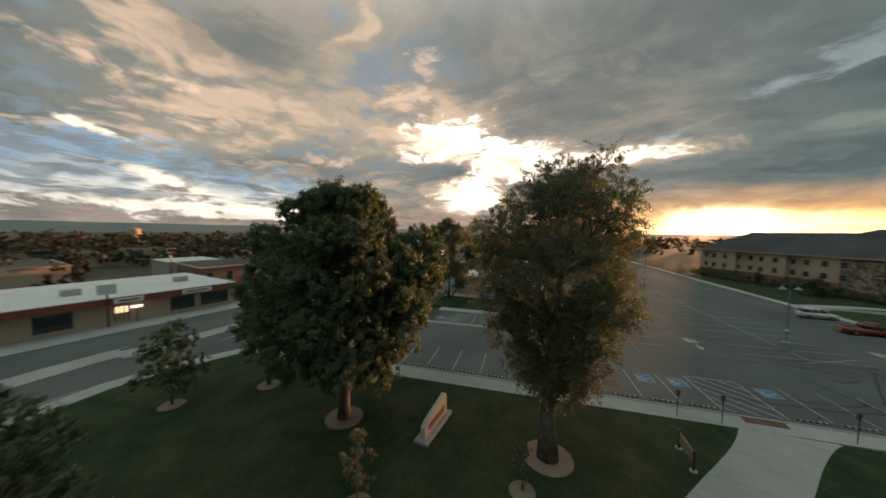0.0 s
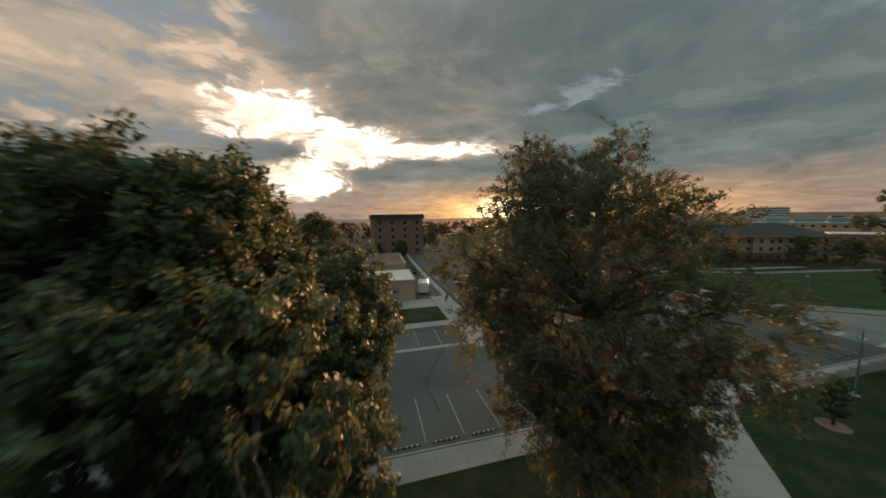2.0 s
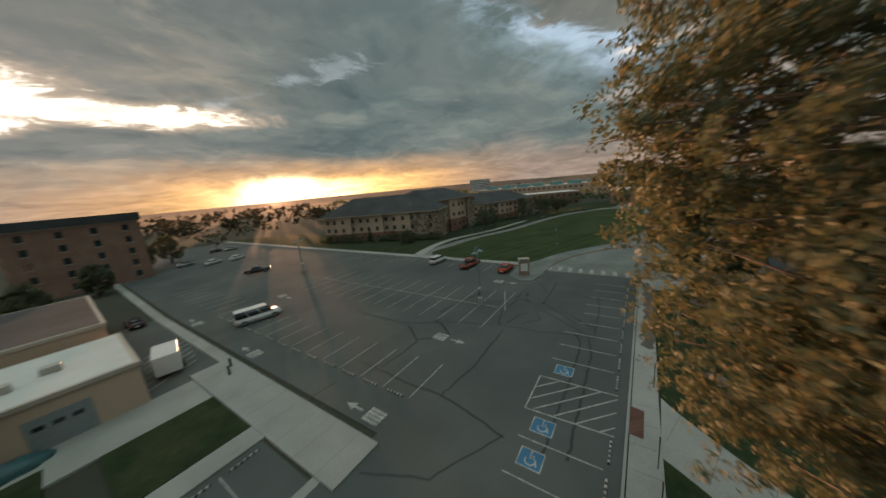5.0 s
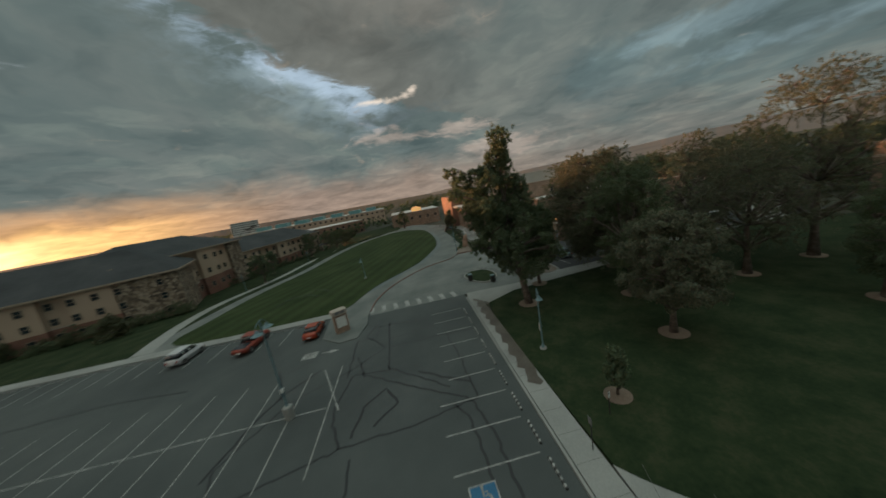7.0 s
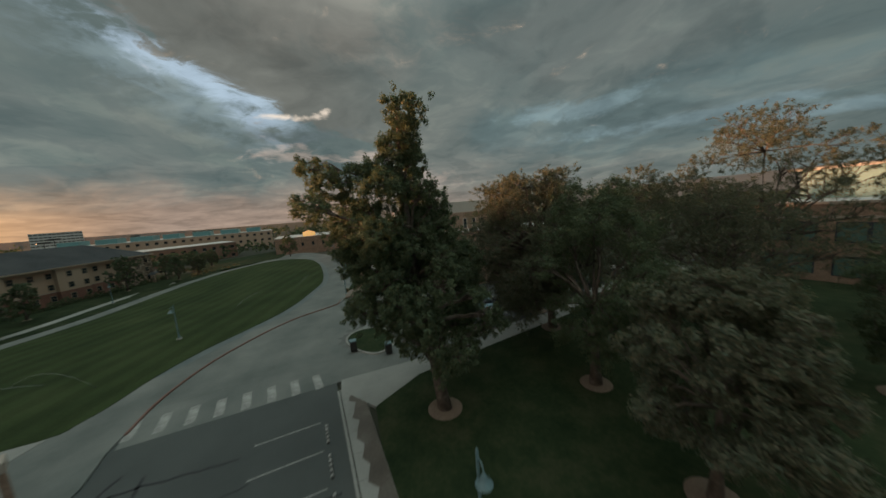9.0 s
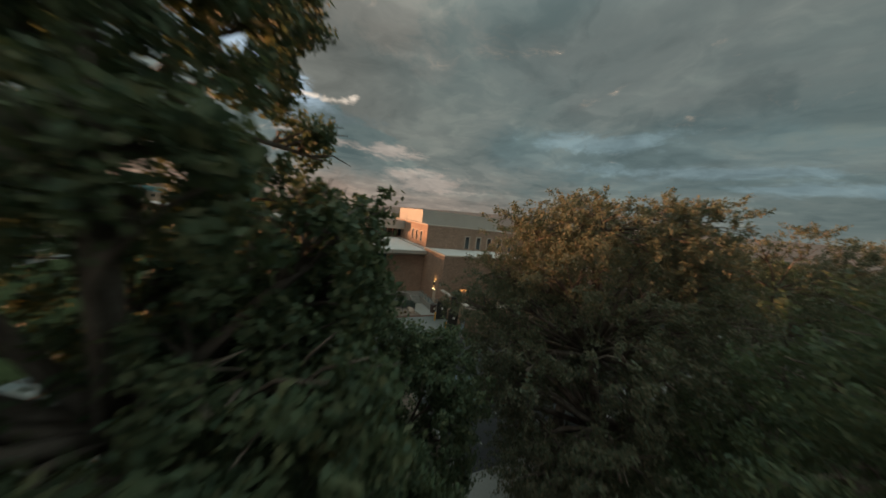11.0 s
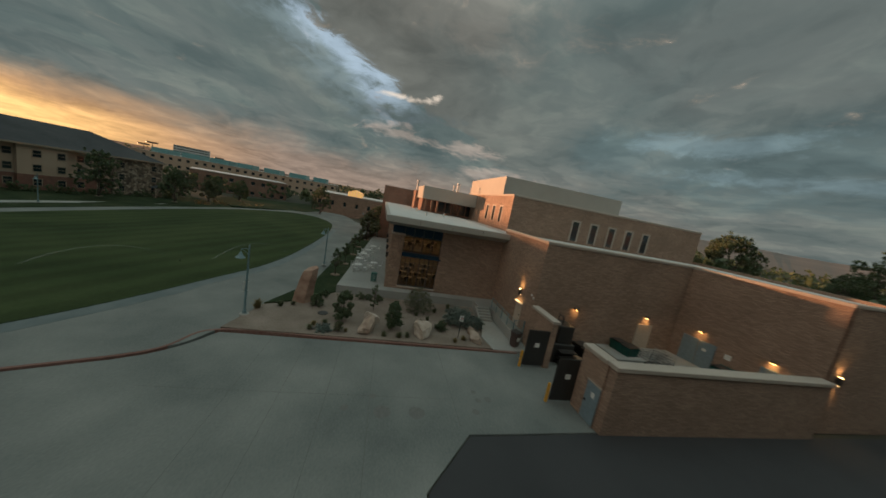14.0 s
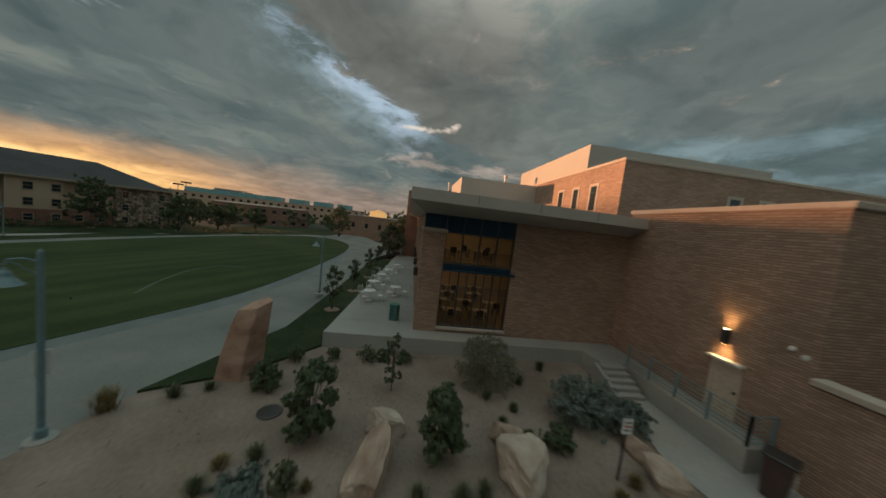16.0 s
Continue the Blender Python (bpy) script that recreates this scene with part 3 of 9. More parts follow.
def make_tree(name, label, at, trunk, radius, blobs, mat, sprigs=700, per=34, leaf=0.2, spread=0.55, seed=1, long=1.8, droop=0.3, keep_clear=None, ring=1.1, feather=False, lump=0.84):
    """A tree: trunk line, limbs to each leafy mass, twigs and leaves. Measures are from its foot."""
    rng = np.random.default_rng(seed)
    tree = thing(name, label, "tree", at=pose(*at))
    blobs = [(*b[:3], b[3] * lump, b[4] * lump, b[5] * lump) for b in blobs]
    bm = bmesh.new()
    pts = [Vector(p) for p in trunk]
    n = len(pts)
    radii = [radius * (1.25 if i == 0 else 1.0) * (1 - 0.8 * i / (n - 1)) for i in range(n)]
    add_tube(bm, pts, radii, 10)
    for b in blobs:
        c = Vector(b[:3])
        # nearest lower place on the trunk
        best = min(range(n), key=lambda i: (pts[i] - c).length + 2.2 * max(0.0, pts[i].z - c.z + 0.6))
        start = pts[best]
        if (c - start).length < 0.3:
            continue
        mid = start.lerp(c, 0.55) + Vector((rng.normal() * 0.3, rng.normal() * 0.3, 0.35))
        r0 = min(radii[best] * 0.75, 0.05 + 0.035 * (c - start).length)
        add_tube(bm, [start, mid, c], [r0, r0 * 0.6, r0 * 0.25], 6)
        for _ in range(8):
            u = Vector(rng.normal(size=3)).normalized()
            tip = c + Vector((u.x * b[3], u.y * b[4], abs(u.z) * b[5])) * 1.12
            f = mid.lerp(c, rng.uniform(0.1, 0.9))
            add_tube(bm, [f, f.lerp(tip, 0.5) + Vector((0, 0, 0.15)), tip], [r0 * 0.38, r0 * 0.2, 0.01], 4)
    part("trunk", bm, BARK, tree, smooth=True)
    pts_l, out = crown_points(rng, blobs, sprigs, per, spread, feather)
    if keep_clear is not None:
        ok = keep_clear(pts_l)
        pts_l, out = pts_l[ok], out[ok]
    crown = new("crown", leaf_mesh("crown", pts_l, out, leaf, mat, rng, long, droop))
    crown.parent = tree
    if ring:
        bm = bmesh.new()
        add_lathe(bm, [(ring, -0.02), (ring, 0.035), (ring * 0.92, 0.055), (0.02, 0.09)], 20)
        part("mulch_ring", bm, MULCH, tree, "pale brown mulch ring")
    return tree


def crown_of(rng, profile, count, size, lean=(0.0, 0.0)):
    """Leafy masses that fill a crown given as (height, radius) pairs; lean shifts the top in plan."""
    zs, rs = [p[0] for p in profile], [p[1] for p in profile]
    out = []
    top = zs[-1]
    for i in range(count):
        f = (i + rng.uniform(0.2, 0.8)) / count
        z = zs[0] + (top - zs[0]) * f
        reach = float(np.interp(z, zs, rs)) * math.sqrt(rng.uniform(0.22, 1.0))
        a = i * 2.39996 + rng.uniform(-0.5, 0.5)
        s = size * rng.uniform(0.7, 1.25)
        out.append((reach * math.cos(a) + lean[0] * f, reach * math.sin(a) + lean[1] * f, z, s, s, s * rng.uniform(0.65, 0.95)))
    return out



def striped_lawn():
    """Grass with broad mowing stripes in two directions."""
    m = material("striped_grass", [(0.024, 0.037, 0.015), (0.038, 0.055, 0.022), (0.056, 0.073, 0.031)], rough=0.95, bump=0.8, bump_scale=14, coarse=0.12, spec=0.1)
    t = m.node_tree
    p = next(n for n in t.nodes if n.type == "BSDF_PRINCIPLED")
    source = p.inputs["Base Color"].links[0].from_socket
    k = Nodes(t, False)
    at = k.add("ShaderNodeTexCoord").outputs["Object"]
    across = k.vec("DOT_PRODUCT", at, (0.34, 0.94, 0.0))
    wave = k.math("SINE", k.math("ADD", k.math("MULTIPLY", across, 2.1), k.math("MULTIPLY", k.noise(at, 0.1, 3.0)[0], 1.5)))
    k.put(p.inputs["Base Color"], k.mix(1.0, source, k.ramp(k.math("ADD", k.math("MULTIPLY", wave, 0.5), 0.5), (0.2, (0.90, 0.90, 0.90)), (0.8, (1.10, 1.10, 1.10))), "MULTIPLY"))
    return m


# ---- ground, lot, roads, lawns ----
def ground_sheet():
    """One sheet to the horizon, level round the campus, with hills far out."""
    bm = bmesh.new()
    rings = [0, 60, 140, 260, 420, 700, 1100, 1600, 2200, 2800, 3300, 3800, 4300]
    sides = 96
    rows = []
    for r in rings:
        row = []
        for s in range(sides):
            az = 360.0 * s / sides
            d = direction(az, 0)
            z = -0.10 - 2.3 * (r > 0) * max(0.0, 1 - abs(((az - 62 + 180) % 360) - 180) / 60)
            row.append(bm.verts.new((d.x * r + 20, d.y * r, z)) if r else None)
        rows.append(row)
    mid = bm.verts.new((20, 0, -0.10))
    for s in range(sides):
        t = (s + 1) % sides
        bm.faces.new((mid, rows[1][t], rows[1][s]))
        for a, b in zip(rows[1:], rows[2:]):
            bm.faces.new((a[s], a[t], b[t], b[s]))
    return structure("ground", bm, FAR_GROUND, "dusky valley floor with scrub and distant hills", "ground")


GREEN_LAWN = striped_lawn()
FAR_GROUND = material("valley_floor", [(0.030, 0.036, 0.026), (0.055, 0.055, 0.038), (0.085, 0.075, 0.055)], rough=0.97, scale=0.04, bump_scale=3, coarse=0.3)
ground_sheet()


def ease(x):
    x = min(1.0, max(0.0, x))
    return x * x * (3 - 2 * x)


def fall(x, y):
    """How far the campus green lies below the lot."""
    return -1.9 * ease((y - 3) / 38) * ease((x - 36) / 50)


def slab(name, pts, z0, z1, mat, label, category="ground", sloped=False):
    bm = bmesh.new()
    add_prism(bm, pts, z0, z1)
    if sloped:
        xs, ys = [p[0] for p in pts], [p[1] for p in pts]
        for axis, lo, hi in ((0, min(xs), max(xs)), (1, min(ys), max(ys))):
            n = Vector((1, 0, 0)) if axis == 0 else Vector((0, 1, 0))
            v = math.ceil(lo / 6) * 6
            while v < hi:
                bmesh.ops.bisect_plane(bm, geom=bm.verts[:] + bm.edges[:] + bm.faces[:], plane_co=n * v, plane_no=n)
                v += 6
        for v in bm.verts:
            v.co.z += fall(v.co.x, v.co.y)
    return structure(name, bm, mat, label, category)


def curb_y(x):
    """The lot's south curb in plan."""
    return -0.25 - 0.45 * min(1.0, max(0.0, (x + 46) / 46)) - 0.3 * min(1.0, max(0.0, x / 28))


def walk_back(x):
    """The lawn side of the pavement along that curb."""
    return curb_y(x) - 1.75 - 0.4 * min(1.0, max(0.0, -x / 30))


# asphalt of the big lot and its drive to the west
LOT = slab("parking_lot", [(-58, 2.0), (-46, curb_y(-46)), (0, curb_y(0)), (29.0, curb_y(28)), (29.0, 12.6), (31, 13), (31, 160), (-9, 160), (-11.4, 60), (-11.4, 13.9), (-15, 14.6), (-48, 14.6), (-56, 17)], -0.6, 0.0, ASPHALT, "worn grey asphalt lot with sealed cracks", "parking lot")
# stalls in the bay to the north-west
slab("parking_bay", [(-33, 15.1), (-15.9, 15.1), (-15.9, 20.9), (-33, 20.9)], -0.6, 0.004, ASPHALT, "dark asphalt bay of marked stalls", "parking bay")
slab("gutter", [(-34, 14.4), (-14.4, 14.4), (-14.4, 15.1), (-34, 15.1)], -0.6, 0.008, CONCRETE, "pale concrete gutter strip", "gutter")

# pavements
south_walk = [(x, curb_y(x) - 0.15) for x in (-50, -40, -30, -20, -10, 0, 10, 20, 27.5)]
slab("pavement_south", south_walk + [(x, walk_back(x)) for x in (27.5, 20, 10, 0, -10, -20, -30, -40, -50)], -0.6, 0.13, CONCRETE, "pale concrete pavement beside the lot", "pavement")
bm = bmesh.new()
add_ribbon(bm, [(x, curb_y(x)) for x in (-50, -40, -30, -20, -10, 0, 10, 20, 27.5)], 0.16, -0.4, 0.15)
structure("kerb_south", bm, CONCRETE, "concrete kerb of the lot", "kerb")
slab("pavement_east", [(31.0, 18.5), (32.9, 17.6), (33.2, 160), (31.0, 160)], -0.6, 0.13, CONCRETE, "pale concrete pavement beside the lot", "pavement")
slab("pavement_west", [(-15.6, 13.2), (-12.0, 13.2), (-12.0, 62), (-9.2, 160), (-10.6, 160), (-13.2, 62), (-13.2, 36.4), (-15.8, 36.4)], -0.6, 0.12, CONCRETE, "pale concrete walk between lot and small building", "pavement")
slab("pavement_bay", [(-34, 21.0), (-15.7, 21.0), (-15.7, 23.0), (-34, 23.0)], -0.6, 0.12, CONCRETE, "concrete walk behind the stalls", "pavement")
slab("planting_bed_west", [(-22.6, 23.1), (-15.8, 23.1), (-15.8, 30.1), (-22.6, 30.1)], -0.6, 0.14, LAWN, "dull grass plot beside the walk", "lawn")
slab("planting_bed_far", [(-36, 23.1), (-25.4, 23.1), (-24.9, 32.5), (-36, 32.5)], -0.6, 0.14, LAWN, "dull grass plot beside the walk", "lawn")
slab("pavement_building", [(-36, 30.2), (-15.85, 30.2), (-15.85, 35.2), (-36, 35.2)], -0.6, 0.10, CONCRETE, "concrete apron before the small building", "pavement")
slab("service_asphalt", [(-40, 35.3), (-15.9, 35.3), (-15.9, 36.5), (-13.25, 36.5), (-13.25, 62), (-40, 62)], -0.6, 0.05, ASPHALT, "worn asphalt parking strip beside the small building", "parking strip")
# walk that cuts the south lawn
slab("pavement_lawn", smooth_line([(-4.6, -2.4), (-6.2, -4.6), (-9.2, -7.8), (-14, -12.5), (-22, -18), (-30, -22)], 5) + smooth_line([(-28, -25), (-19, -20.5), (-10.5, -14.0), (-5.5, -9.0), (-2.6, -5.8), (-0.4, -3.6), (0.9, -2.6)], 5), -0.6, 0.125, CONCRETE, "broad pale concrete walk curving across the lawn", "pavement")
slab("paver_mat", [(-3.7, -1.55), (-1.1, -1.60), (-0.95, -0.80), (-3.6, -0.72)], 0.0, 0.136, BRICK_PAVER, "dark red paver mat at the kerb ramp", "paving")

# lawns
slab("lawn_southwest", [(-50, walk_back(-50)), (-40, walk_back(-40)), (-20, walk_back(-20)), (-4.6, walk_back(-5))] + smooth_line([(-4.6, -2.4), (-6.2, -4.6), (-9.2, -7.8), (-14, -12.5), (-22, -18), (-30, -22)], 5)[1:] + [(-36, -60), (-52, -60), (-53.2, -22), (-53.5, -11.8), (-52.4, -7.6)], -0.6, 0.11, LAWN, "dark mown lawn with trees", "lawn")
slab("lawn_southeast", [(0.9, -2.65), (10, walk_back(10)), (20, walk_back(20)), (24.0, -3.2), (26.4, -7.4), (28.4, -18), (29.6, -28), (33, -36), (33.5, -58), (20, -70), (-40, -70), (-36, -60)] + smooth_line([(-28, -25), (-19, -20.5), (-10.5, -14.0), (-5.5, -9.0), (-2.6, -5.8), (-0.4, -3.6), (0.9, -2.65)], 5)[:-1], -0.6, 0.11, LAWN, "dark mown lawn with trees", "lawn")
GREEN = smooth_line([(32.9, 20), (34.4, 16.4), (39.6, 14.3), (44.5, 11.5), (53.9, 4.3), (64, 0.1), (74, -2.6), (92, -3.3), (105, -2.6), (115, -0.5), (123, 5), (126, 13), (121, 23), (110, 29.5), (98, 33.3), (84, 36.6), (65, 41.2), (45, 42.3), (34, 41.5)], 5, True)
slab("pavement_green", smooth_line([(28.8, 12.9), (35.4, 12.1), (41.7, 9.3), (48.8, 3.4), (52.4, -3.0), (55.2, -5.0), (65.5, -8.2), (80, -8.7), (95, -8.4), (104, -10), (116, -12), (126, -6), (140, 0), (140, 8), (130, 16), (124, 26), (112, 33), (98, 37), (84, 40), (65, 44.5), (45, 45.8), (33.1, 46)], 5) + [(32.0, 30), (30.9, 18.5), (24.5, 18.0), (22.4, 15.6), (22.7, 13.5), (26, 12.7)], -0.6, 0.10, CONCRETE_NEW, "pale concrete walk round the green, patchy with damp", "pavement", sloped=True)
edge_line = smooth_line([(39.6, 14.3), (44.5, 11.5), (53.9, 4.3), (64, 0.1), (74, -2.6), (92, -3.3), (105, -2.6)], 8)
damp_line = []
for i, (x, y) in enumerate(edge_line):
    (xa, ya), (xb, yb) = edge_line[max(0, i - 1)], edge_line[min(len(edge_line) - 1, i + 1)]
    d = math.hypot(xb - xa, yb - ya)
    w = (1.15 + 0.5 * noise.noise(Vector((i * 0.45, 3.0, 0)))) * min(1.0, 0.2 + i / 5)
    damp_line.append((x + (yb - ya) / d * w, y - (xb - xa) / d * w))
slab("damp_edge", edge_line + damp_line[::-1], -0.2, 0.104, material("bluish_damp_concrete", [(0.085, 0.108, 0.108), (0.115, 0.14, 0.138), (0.16, 0.18, 0.172)], rough=0.55, coarse=0.5), "bluish damp edge of the concrete walk", "stain", sloped=True)
slab("lawn_green", GREEN, -0.6, 0.14, GREEN_LAWN, "broad oval lawn with mowing stripes", "lawn", sloped=True)
slab("lawn_dorm", [(33.2, 46), (45, 46), (65, 44.8), (84, 40.2), (98, 37.2), (112, 33.2), (124, 26.2), (130, 30), (150, 60), (110, 110), (33.2, 160)], -0.6, 0.11, LAWN, "grass in front of the residence halls", "lawn", sloped=True)
slab("pavement_dorm", smooth_line([(33.2, 44.0), (45, 47), (60, 48), (84, 44), (100, 41), (116, 36)], 4) + smooth_line([(116, 38), (100, 43), (84, 46), (60, 50.2), (45, 49.4), (33.2, 47)], 4), -0.6, 0.125, CONCRETE, "narrow concrete path before the residence halls", "pavement", sloped=True)
slab("lawn_far", [(132, 10), (140, 8), (170, 12), (168, 40), (150, 44), (128, 30), (131, 20)], -0.6, 0.11, LAWN, "far lawn beyond the green", "lawn", sloped=True)

# concrete road, side lot
slab("road_concrete", [(29.0, -1.6), (29.0, 12.6)] + smooth_line([(30, 12.7), (35.4, 11.9), (41.7, 9.1), (48.7, 3.2), (52.2, -3.2), (55.1, -5.2)], 5) + [(55.3, -25.6), (58.4, -26.5), (58, -48), (50, -46), (47.7, -26.8), (47.4, -19.5), (44.7, -17.1), (38.9, -16.8), (30, -16), (28.4, -9)], -0.6, 0.006, CONCRETE_NEW, "pale concrete road slabs with stains", "road")
slab("side_lot", [(30, -16.2), (38.9, -16.9), (44.7, -17.2), (47.3, -19.5), (47.6, -26.8), (47.6, -70), (31, -70), (30, -28)], -0.6, 0.002, ASPHALT_NEW, "dark newer asphalt of the side lot", "parking lot")
bm = bmesh.new()
add_ribbon(bm, smooth_line([(30.5, 12.7), (35.4, 12.0), (41.7, 9.2), (48.75, 3.3), (52.3, -3.1), (55.2, -5.0), (55.35, -12), (55.4, -25.6)], 8), 0.16, -0.3, 0.118)
structure("kerb_red", bm, RED_CURB, "worn red-painted kerb along the road", "kerb")

# ---- the brick campus hall ----
COPING = material("pale_stone_coping", [(0.36, 0.31, 0.26), (0.46, 0.40, 0.34)], bump_scale=20)
FRAME_METAL = plain("dark_window_frame", (0.035, 0.045, 0.055), 0.4)
BLUE_SPANDREL = plain("blue_black_spandrel", (0.02, 0.045, 0.075), 0.15)
PANE = clear_glass("clear_pane")
ROOM_WALL = plain("warm_room_wall", (0.50, 0.38, 0.24), 0.8)
ROOM_FLOOR = plain("brown_carpet", (0.20, 0.14, 0.09), 0.9)
ROOM_LIGHT = plain("warm_ceiling_lamp", (0.9, 0.7, 0.4), 0.5, glow=6.0, glow_colour=(1.0, 0.66, 0.34))
TABLE_WOOD = plain("light_table_wood", (0.42, 0.30, 0.18), 0.5)
LAMP_GLOW = plain("warm_lamp_lens", (1.0, 0.75, 0.4), 0.4, glow=30.0, glow_colour=(1.0, 0.55, 0.18))
DOOR_CREAM = plain("cream_painted_door", (0.46, 0.39, 0.31), 0.5)
DOOR_BLUE = plain("grey_blue_painted_door", (0.17, 0.23, 0.26), 0.45)
YELLOW = plain("yellow_bollard_paint", (0.62, 0.30, 0.03), 0.5)
PAPER = plain("white_notice", (0.65, 0.65, 0.62), 0.6)
BAR_GREY = plain("grey_print", (0.16, 0.16, 0.16), 0.6)
BAR_RED = plain("red_print", (0.45, 0.07, 0.05), 0.6)

hall = thing("campus_hall", "tan brick campus hall with flat roofs and deep pale canopy", "building")


def wall(name, x0, x1, y0, y1, z0, z1, mat=None, parent=None, label=""):
    bm = bmesh.new()
    add_box(bm, x0, x1, y0, y1, z0, z1)
    return part(name, bm, mat or BRICK, parent or hall, label)


def coping(x0, x1, y0, y1, z, parent=None, t=0.22):
    bm = bmesh.new()
    add_box(bm, x0, x1, y0, y1, z, z + t, 0.03)
    return part("coping", bm, COPING, parent or hall, "pale stone coping")


# reading hall under the canopy: front at x = 65.2, patio level at 0.95
PATIO = 0.95
wall("pier", 65.2, 66.4, -16.3, -15.05, 0, 6.5)
coping(65.12, 66.48, -16.38, -14.97, 6.5, t=0.18)
wall("front_wall", 65.2, 65.7, -26.9, -20.2, 0, 7.7)
wall("sill_wall", 65.22, 65.7, -20.2, -16.3, 0, 1.12)
bm = bmesh.new()
add_box(bm, 65.08, 65.7, -20.25, -16.3, 1.12, 1.26, 0.02)
part("window_sill", bm, COPING, hall, "pale stone sill")
for x0, x1 in ((66.4, 69.0), (71.0, 74.0), (76.0, 79.0), (81.0, 84.0), (86.0, 90.0), (92.0, 99.0)):
    wall("side_wall", x0, x1, -15.6, -15.1, 0, 7.7)
for x0, x1 in ((69.0, 71.0), (74.0, 76.0), (79.0, 81.0), (84.0, 86.0), (90.0, 92.0)):
    bm = bmesh.new()
    add_box(bm, x0, x1, -15.5, -15.4, 0.95, 7.7)
    part("side_window", bm, DARK_GLASS, hall, "tall dark side window")
for x in (68.7, 73.5, 78.5, 83.5):
    bm = bmesh.new()
    add_box(bm, x - 0.12, x + 0.12, -15.08, -14.8, 3.4, 3.9, 0.02)
    add_box(bm, x - 0.1, x + 0.1, -15.06, -14.82, 3.36, 3.4)
    part("wall_light", bm, [DARK_METAL, LAMP_GLOW], hall, "small dark wall lamp")


def tall_window():
    w = tagged(new("window"), "tall lit window in dark metal frames")
    w.parent = hall
    y0, y1 = -20.2, -16.3
    bm = bmesh.new()
    for z0, z1 in ((1.26, 1.34), (4.40, 4.48), (4.78, 4.86), (6.50, 6.58), (7.5, 7.6)):
        add_box(bm, 65.28, 65.42, y0, y1, z0, z1)
    n = 4
    for i in range(n + 1):
        y = y0 + (y1 - y0) * i / n
        add_box(bm, 65.29, 65.41, y - 0.04, y + 0.04, 1.26, 7.6)
    for i in range(n):
        y = y0 + (y1 - y0) * (i + 0.5) / n
        add_box(bm, 65.31, 65.39, y - 0.02, y + 0.02, 1.26, 4.4)
    part("window_frame", bm, FRAME_METAL, w)
    bm = bmesh.new()
    add_box(bm, 64.75, 65.42, y0 - 0.12, y1 + 0.02, 4.48, 4.60, 0.02)
    add_box(bm, 65.25, 65.42, y0, y1, 4.60, 4.78)
    part("sun_shelf", bm, BLUE_SPANDREL, w, "blue-black metal sun shelf")
    for i in range(n):
        a, b = y0 + (y1 - y0) * i / n + 0.04, y0 + (y1 - y0) * (i + 1) / n - 0.04
        for z0, z1, m in ((1.34, 4.40, PANE), (4.86, 6.50, PANE), (6.58, 7.5, BLUE_SPANDREL)):
            bm = bmesh.new()
            add_box(bm, 65.34, 65.36, a, b, z0, z1)
            p = part("pane", bm, m, w)
            p.visible_shadow = m is not PANE
    # clerestory that turns the corner over the pier
    bm = bmesh.new()
    add_box(bm, 65.3, 65.36, -16.26, -15.1, 6.7, 7.6)
    add_box(bm, 65.36, 69.0, -15.2, -15.14, 6.7, 7.6)
    part("clerestory", bm, BLUE_SPANDREL, w, "blue-black corner glazing")


tall_window()
# room behind the window
bm = bmesh.new()
add_box(bm, 65.7, 78, -26.4, -15.6, 0.85, 1.0)
part("room_floor", bm, ROOM_FLOOR, hall)
bm = bmesh.new()
add_box(bm, 78, 78.2, -26.4, -15.6, 1.0, 7.6)
add_box(bm, 65.7, 78, -26.6, -26.4, 1.0, 7.6)
part("room_wall", bm, ROOM_WALL, hall, "warm tan room walls")
bm = bmesh.new()
add_box(bm, 67.5, 78, -26.4, -15.6, 4.35, 4.65)
part("mezzanine", bm, ROOM_FLOOR, hall)
for x in (67.0, 70.5, 74.0):
    for y in (-18, -21.5):
        for a, b, z in ((x, x + 1.4, 7.35), (x + 0.9, x + 2.1, 4.28)):
            bm = bmesh.new()
            add_box(bm, a, b, y, y + 0.33, z, z + 0.065)
            part("ceiling_lamp", bm, ROOM_LIGHT, hall, "warm glowing ceiling lamp")


def desk(x, y, z, seed):
    r = random.Random(seed)
    d = thing("study_table", "light wooden study table with a chair inside the lit window", "table", "study tables", pose(x, y, z, rz=r.uniform(-8, 8)))
    bm = bmesh.new()
    add_box(bm, -0.35, 0.35, -0.6, 0.6, 0.70, 0.75, 0.01)
    part("tabletop", bm, TABLE_WOOD, d)
    for sx in (-0.3, 0.3):
        for sy in (-0.55, 0.55):
            bm = bmesh.new()
            add_box(bm, sx - 0.025, sx + 0.025, sy - 0.025, sy + 0.025, 0, 0.70)
            part("leg", bm, DARK_METAL, d)
    c = thing("study_chair", "dark chair drawn up to a study table", "chair", "study chairs", pose(x - 0.65, y + r.uniform(-0.2, 0.2), z, rz=r.uniform(-20, 20)))
    bm = bmesh.new()
    add_box(bm, -0.22, 0.22, -0.22, 0.22, 0.42, 0.47, 0.02)
    part("seat", bm, DARK_METAL, c)
    bm = bmesh.new()
    add_box(bm, -0.24, -0.19, -0.21, 0.21, 0.55, 0.95, 0.02)
    part("backrest", bm, DARK_METAL, c)
    for sx in (-0.19, 0.19):
        for sy in (-0.19, 0.19):
            bm = bmesh.new()
            add_tube(bm, [(sx, sy, 0), (sx * 0.9, sy * 0.9, 0.42)], [0.015, 0.015], 6)
            part("leg", bm, DARK_METAL, c)


